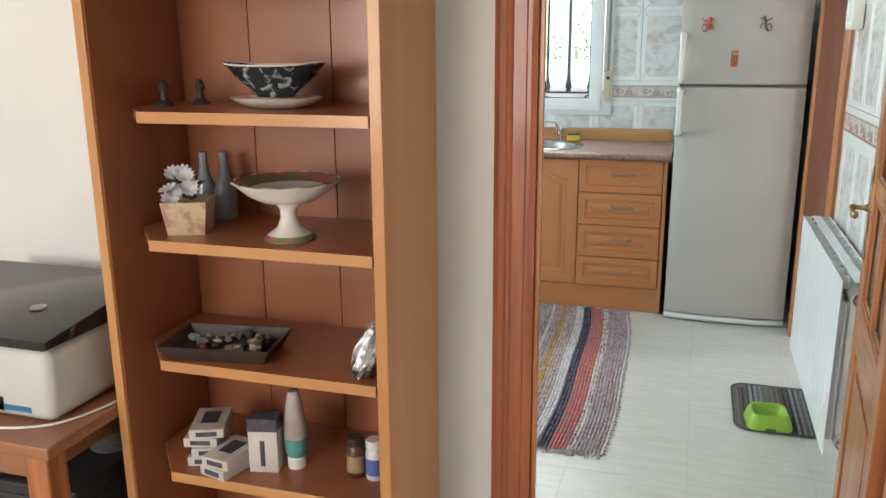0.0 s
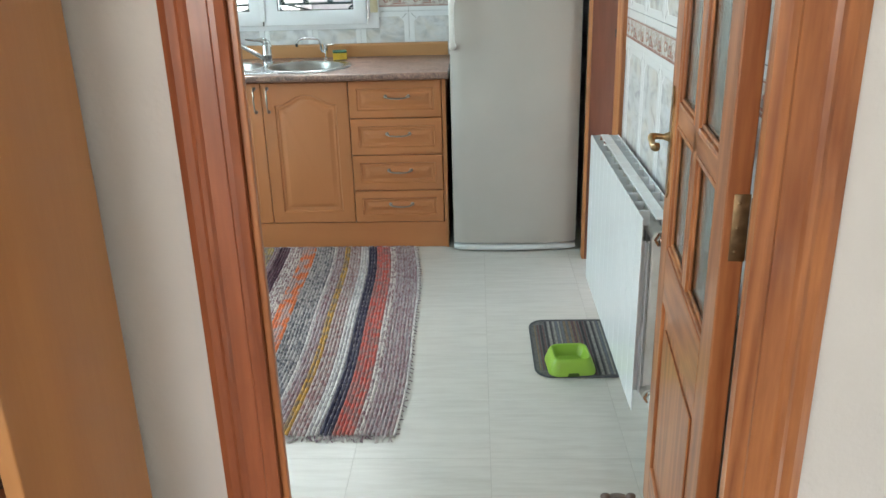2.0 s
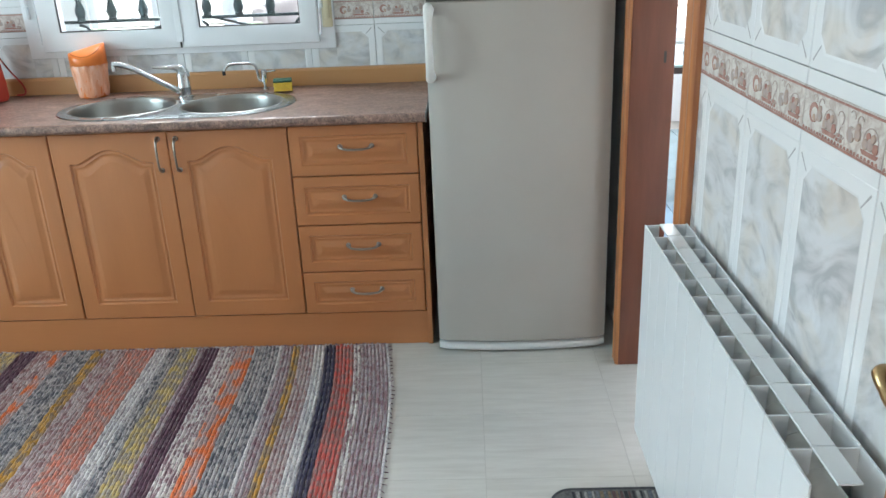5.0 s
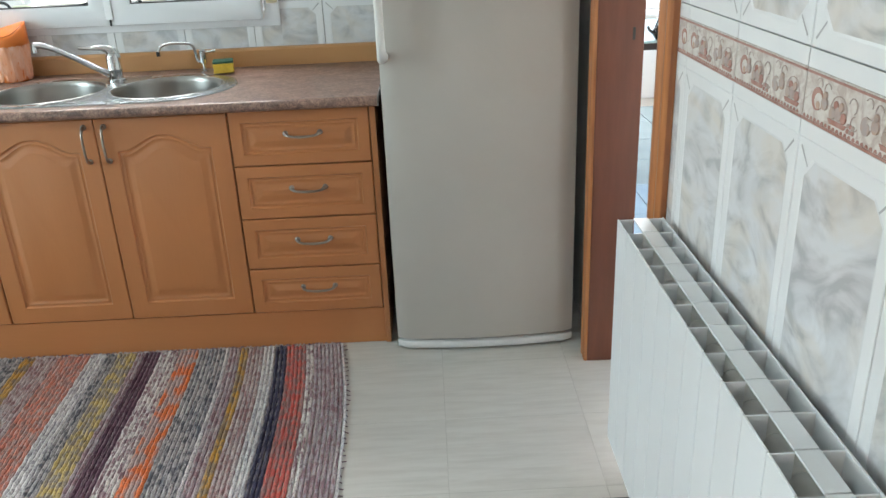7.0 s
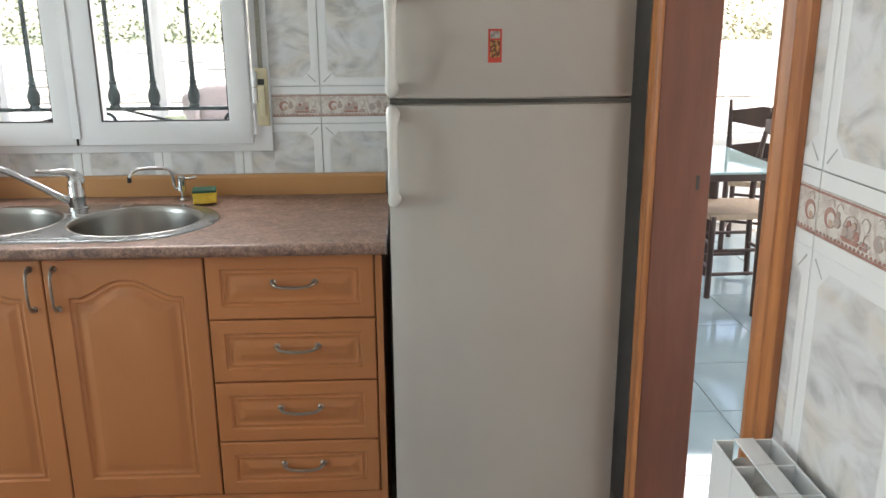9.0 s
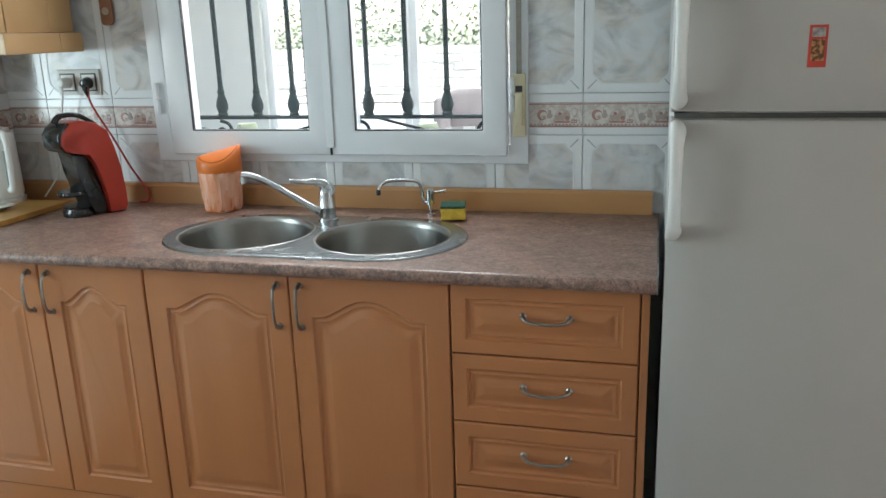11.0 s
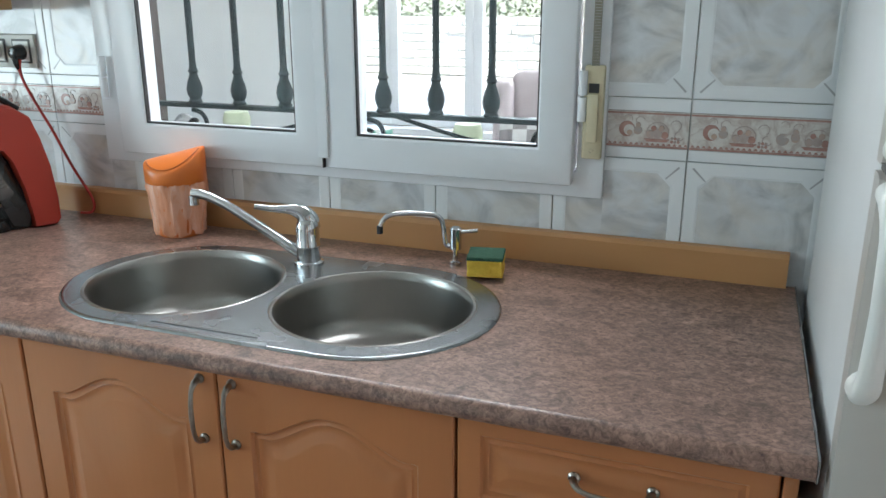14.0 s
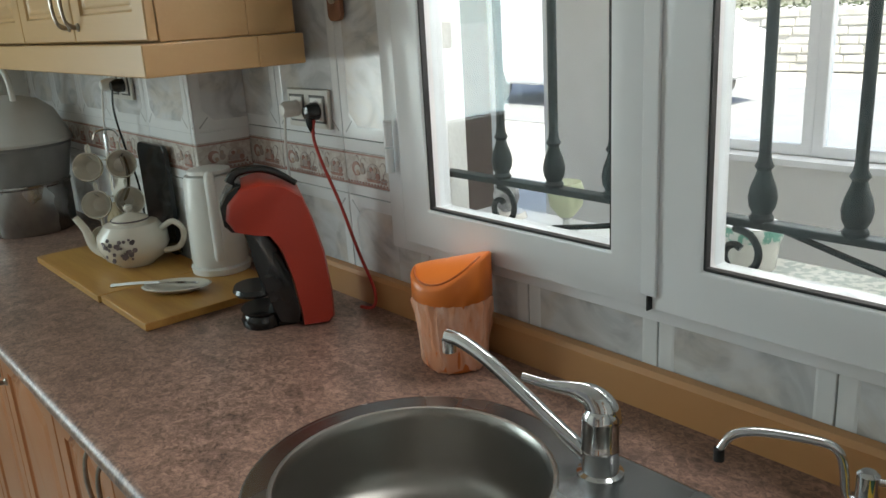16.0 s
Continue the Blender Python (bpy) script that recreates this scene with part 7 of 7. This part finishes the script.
VAN = mat("white van paint", (0.70, 0.72, 0.74), 0.25, base2=(0.66, 0.68, 0.70), scale=2)
part("van_body", prism([(-2.3, 0.35), (2.0, 0.35), (2.35, 0.45), (2.4, 1.0), (1.75, 1.2), (1.2, 2.0), (-2.3, 2.05)], -0.9, 0.9, "y", bevel=0.06), VAN, van, smooth=True)
VAN_GLASS = mat("bluish van glass", (0.10, 0.16, 0.20), 0.1, base2=(0.14, 0.2, 0.24), scale=3)
part("windscreen", prism([(1.80, 1.22), (1.27, 1.95), (1.25, 1.9), (1.76, 1.2)], -0.78, 0.78, "y"), VAN_GLASS, van)
part("side_window", box(0.35, 1.2, -0.91, -0.902, 1.2, 1.75, 0.002), VAN_GLASS, van)
for x in (-1.5, 1.5):
    for y in (-0.86, 0.86):
        wh = lathe([(0, -0.1), (0.22, -0.1), (0.33, -0.09), (0.34, 0), (0.33, 0.09), (0.22, 0.1), (0, 0.1)], 24)
        part("wheel", join(bmesh.new(), wh, Matrix.Translation((x, y, 0.345)) @ Matrix.Rotation(radians(90), 4, "X")), RUBBER, van, smooth=True)

# Added box for the dark strip beside the window, taken for an open shutter.
dc = thing("dark_cabinet", (-2.11, 5.52, 0), "tall narrow dark box in place of an open shutter beside the window", "cabinet")
part("body", box(-0.15, 0.15, -0.09, 0.09, 0.05, 2.05, 0.004), DARKWOOD, dc)
part("door", box(0.1505, 0.163, -0.085, 0.085, 0.06, 2.04, 0.003), DARKWOOD, dc)
part("plinth", box(-0.14, 0.14, -0.08, 0.08, 0, 0.0495), DARK, dc)

# tiles last
TW, TH = 0.264, 0.40


def tile_mesh(clip, cache={}):
    """Wall tile with a framed marble panel, u 0..TW, v 0..TH, proud along -y; clip: u0, u1, v0, v1 that remain."""
    key = tuple(round(c, 4) for c in clip)
    if key in cache:
        return cache[key]
    g = 0.0012
    bm = bmesh.new()
    m, c = 0.024, 0.026

    def ring(pts, y):
        return [bm.verts.new((u, y, v)) for u, v in pts]

    def octo(d, k):
        a, b, e, f = m + d, TW - m - d, m + d, TH - m - d
        return [(a + k, e), (b - k, e), (b, e + k), (b, f - k), (b - k, f), (a + k, f), (a, f - k), (a, e + k)]

    out = [(g, g), (TW - g, g), (TW - g, g), (TW - g, TH - g), (TW - g, TH - g), (g, TH - g), (g, TH - g), (g, g)]
    corners = [bm.verts.new((u, y, v)) for y in (0.009, 0.001, 0.0) for u, v in ([(g, g), (TW - g, g), (TW - g, TH - g), (g, TH - g)] if y > 0 else [(2 * g, 2 * g), (TW - 2 * g, 2 * g), (TW - 2 * g, TH - 2 * g), (2 * g, TH - 2 * g)])]
    for r in (0, 4):
        for i in range(4):
            j = (i + 1) % 4
            bm.faces.new((corners[r + i], corners[r + j], corners[r + 4 + j], corners[r + 4 + i]))
    q = corners[8:]
    a, b = ring(octo(0, c), 0.0), ring(octo(0.004, c), 0.0009)
    for i, (o1, o2) in enumerate(((0, 1), (1, 1), (1, 2), (2, 2), (2, 3), (3, 3), (3, 0), (0, 0))):
        j = (i + 1) % 8
        vs = [q[o1], q[o2], a[j], a[i]] if o1 != o2 else [q[o1], a[j], a[i]]
        bm.faces.new(vs)
        f = bm.faces.new((a[i], a[j], b[j], b[i]))
        f.material_index = 0
    bm.faces.new(b).material_index = 1
    for (u, v, su, sv) in ((m, m, 1, 1), (TW - m, m, -1, 1), (TW - m, TH - m, -1, -1), (m, TH - m, 1, -1)):
        k = [bm.verts.new(p) for p in ((u + su * 0.0150, -0.0006, v + sv * 0.0130), (u + su * 0.0130, -0.0006, v + sv * 0.0150), (u - su * 0.0125, -0.0006, v - sv * 0.0095), (u - su * 0.0095, -0.0006, v - sv * 0.0125))]
        bm.faces.new(k).material_index = 2
    for axis, lo, hi in ((0, clip[0], clip[1]), (2, clip[2], clip[3])):
        for at, sign in ((lo, -1), (hi, 1)):
            if (sign < 0 and at > 0.001) or (sign > 0 and at < (TW, 0, TH)[axis] - 0.001):
                co, no = [0, 0, 0], [0, 0, 0]
                co[axis], no[axis] = at, sign
                bmesh.ops.bisect_plane(bm, geom=bm.verts[:] + bm.edges[:] + bm.faces[:], plane_co=co, plane_no=no, clear_outer=True)
    me = bpy.data.meshes.new("tile")
    bm.to_mesh(me)
    bm.free()
    for x in (TILE_WHITE, MARBLE, GREY_LINE):
        me.materials.append(x)
    cache[key] = me
    return me


def border_mesh(w=TW, h=0.072, cache={}):
    key = (round(w, 4), h)
    if key in cache:
        return cache[key]
    bm = box(0.0012, w - 0.0012, 0, 0.009, 0.0005, h - 0.0005)
    box(0.0012, w - 0.0012, -0.0002, 0.009, -0.0215, -0.0003, bm=bm, mi=3)
    box(0.0012, w - 0.0012, -0.0002, 0.009, h + 0.0003, h + 0.0255, bm=bm, mi=3)
    box(0.0012, w - 0.0012, -0.0015, -0.0001, 0.001, 0.0045, bm=bm, mi=1)
    box(0.0012, w - 0.0012, -0.0015, -0.0001, h - 0.006, h - 0.003, bm=bm, mi=1)
    k = 0
    while 0.004 + k * 0.0105 < w - 0.008:
        u = 0.004 + k * 0.0105
        join(bm, prism([(u, 0.0055), (u + 0.0075, 0.0055), (u + 0.005, 0.0095), (u + 0.0025, 0.0095)], -0.0012, -0.0001, "y", mi=1))
        k += 1
    u = 0.022
    while u + 0.03 < w:
        wide = min(0.115, w - u)
        odd = round((u - 0.022) / 0.128) % 2
        join(bm, prism(circle(u + 0.018, 0.036 - 0.006 * odd, 0.0155 - 0.004 * odd, 16), -0.0014, -0.0001, "y", mi=4 if odd else 1))
        join(bm, prism(circle(u + 0.023 + 0.004 * odd, 0.034, 0.0110 - 0.004 * odd, 12), -0.0020, -0.0015, "y", mi=0))
        join(bm, prism(circle(u + 0.024, 0.029, 0.0058, 8), -0.0026, -0.0021, "y", mi=4))
        if u + 0.105 < w:
            join(bm, prism([(u + 0.058, 0.0125), (u + 0.096, 0.0125), (u + 0.102, 0.0185), (u + 0.052, 0.0185)], -0.0014, -0.0001, "y", mi=1))
            for cx, cz, r, k_ in ((0.040, 0.034, 0.0085, 4), (0.040, 0.045, 0.0050, 4), (0.064, 0.027, 0.0078, 4), (0.078, 0.029, 0.0090, 2), (0.092, 0.026, 0.0072, 1), (0.085, 0.039, 0.0058, 4), (0.070, 0.039, 0.0052, 1)):
                join(bm, prism(circle(u + cx, cz, r, 10), -0.0016 - 0.0002 * k_, -0.0001, "y", mi=k_))
        for cx, cz, r, a0, a1 in ((0.078, 0.030, 0.0215, -5, 185), (0.044, 0.052, 0.009, 20, 220), (0.112, 0.046, 0.010, -60, 170), (0.120, 0.026, 0.009, 90, 330), (0.020, 0.056, 0.008, -20, 150)):
            if u + cx + r < w:
                arc = [(u + cx + r * math.cos(radians(a0 + (a1 - a0) * i / 8)), -0.001, cz + r * math.sin(radians(a0 + (a1 - a0) * i / 8))) for i in range(9)]
                tube(arc, 0.0007, 5, bm=bm, mi=2, steps=1)
        for i in range(6):
            a = (u + 0.106 + 0.0062 * (i % 3), 0.014 + 0.0065 * (i // 3))
            if a[0] + 0.01 < w:
                join(bm, prism(circle(a[0], a[1], 0.0030, 7), -0.0016, -0.0001, "y", mi=1 + (i % 2)))
        u += 0.128
    me = bpy.data.meshes.new("border_tile")
    bm.to_mesh(me)
    bm.free()
    for x in (BORDER_BASE, TERRACOTTA, BORDER_INK, TILE_WHITE, BORDER_FRUIT):
        me.materials.append(x)
    cache[key] = me
    return me


def tile_field(parent, m, u_joint, u0, u1, z_rows, border_z, holes=()):
    """Tiles of one wall. m maps (u, -depth, v) to the world."""
    k0 = math.floor((u0 - u_joint) / TW)
    k = k0
    while u_joint + k * TW < u1 - 0.004:
        a = u_joint + k * TW
        lo, hi = max(u0, a), min(u1, a + TW)
        for z in z_rows:
            pieces = [(lo, hi, z, z + TH)]
            for h in holes:
                nxt = []
                for p in pieces:
                    if p[1] <= h[0] or p[0] >= h[1] or p[3] <= h[2] or p[2] >= h[3]:
                        nxt.append(p)
                        continue
                    if p[0] < h[0]:
                        nxt.append((p[0], h[0], p[2], p[3]))
                    if p[1] > h[1]:
                        nxt.append((h[1], p[1], p[2], p[3]))
                    mid = (max(p[0], h[0]), min(p[1], h[1]))
                    if p[2] < h[2]:
                        nxt.append((*mid, p[2], h[2]))
                    if p[3] > h[3]:
                        nxt.append((*mid, h[3], p[3]))
                pieces = nxt
            for p in pieces:
                if p[1] - p[0] < 0.006 or p[3] - p[2] < 0.006:
                    continue
                ob = new("tile", tile_mesh((p[0] - a, p[1] - a, p[2] - z, p[3] - z)))
                ob.parent = parent
                ob.matrix_basis = m @ Matrix.Translation((a, 0, z))
        cut = [(lo, hi)]
        for h in holes:
            if h[2] < border_z < h[3]:
                cut = [q for c in cut for q in ((c[0], min(c[1], h[0])), (max(c[0], h[1]), c[1]))]
        for c in cut:
            if c[1] - c[0] > 0.012:
                ob = new("border_tile", border_mesh(c[1] - c[0]))
                ob.parent = parent
                ob.matrix_basis = m @ Matrix.Translation((c[0], 0, border_z))
        k += 1


def cover(name, label):
    return tagged(new(name), label, "", kind="structure")


ROWS = (0.314, 0.714, 1.233, 1.633, 2.033)
w = cover("wall_tiles_window", "glossy white tiles with grey marble panels and fruit border")
tile_field(w, Matrix.Translation((0, TILE_Y, 0)), -0.356, -2.37, 0.53, [0.7185, 1.2392, 1.6392, 2.0392], 1.141, holes=((WX0 - 0.0, WX1 + 0.0, WZ0, WZ1),))
w = cover("wall_tiles_pier", "glossy white tiles with grey marble panels and fruit border")
tile_field(w, Matrix.Translation((0, 5.010, 0)), -2.38, -3.75, -2.361, ROWS[1:4], 1.137)
tile_field(w, Matrix.Translation((-2.36, 0, 0)) @ Matrix.Rotation(radians(90), 4, "Z"), 5.011, 5.011, 5.154, ROWS[1:4], 1.137)
w = cover("wall_tiles_radiator", "glossy white tiles with grey marble panels and fruit border")
m = Matrix.Translation((TILE_X, 0, 0)) @ Matrix.Rotation(radians(-90), 4, "Z")
tile_field(w, m, -3.361, -3.685, -1.875, [r - 0.018 for r in ROWS], 1.117)

# floor tiles
kitchen_tiles = cover("floor_tiles_kitchen", "grey washed ceramic floor tiles")
fx, fy = 0.413, 0.331
me = bpy.data.meshes.new("floor_tile")
bm = box(0.0008, fx - 0.0008, 0.0008, fy - 0.0008, -0.006, -0.001, 0.0005, seg=1)
bm.to_mesh(me)
bm.free()
me.materials.append(FLOOR_TILE)
for i in range(-9, 2):
    for j in range(-9, 3):
        x, y = 0.031 + i * fx, 4.364 + j * fy
        ob = new("floor_tile", me)
        ob.parent = kitchen_tiles
        ob.location = (x, y, 0)
porch_tiles = cover("floor_tiles_porch", "glossy pale porch floor tiles")
me = bpy.data.meshes.new("floor_tile")
bm = box(0.002, 0.448, 0.002, 0.448, -0.006, 0, 0.001, seg=1)
bm.to_mesh(me)
bm.free()
me.materials.append(PORCH_TILE)
for i in range(0, 8):
    for j in range(0, 12):
        if 3.0 + j * 0.45 + 0.45 < 8.3:
            ob = new("floor_tile", me)
            ob.parent = porch_tiles
            ob.location = (0.645 + i * 0.45, 2.98 + j * 0.45, 0)
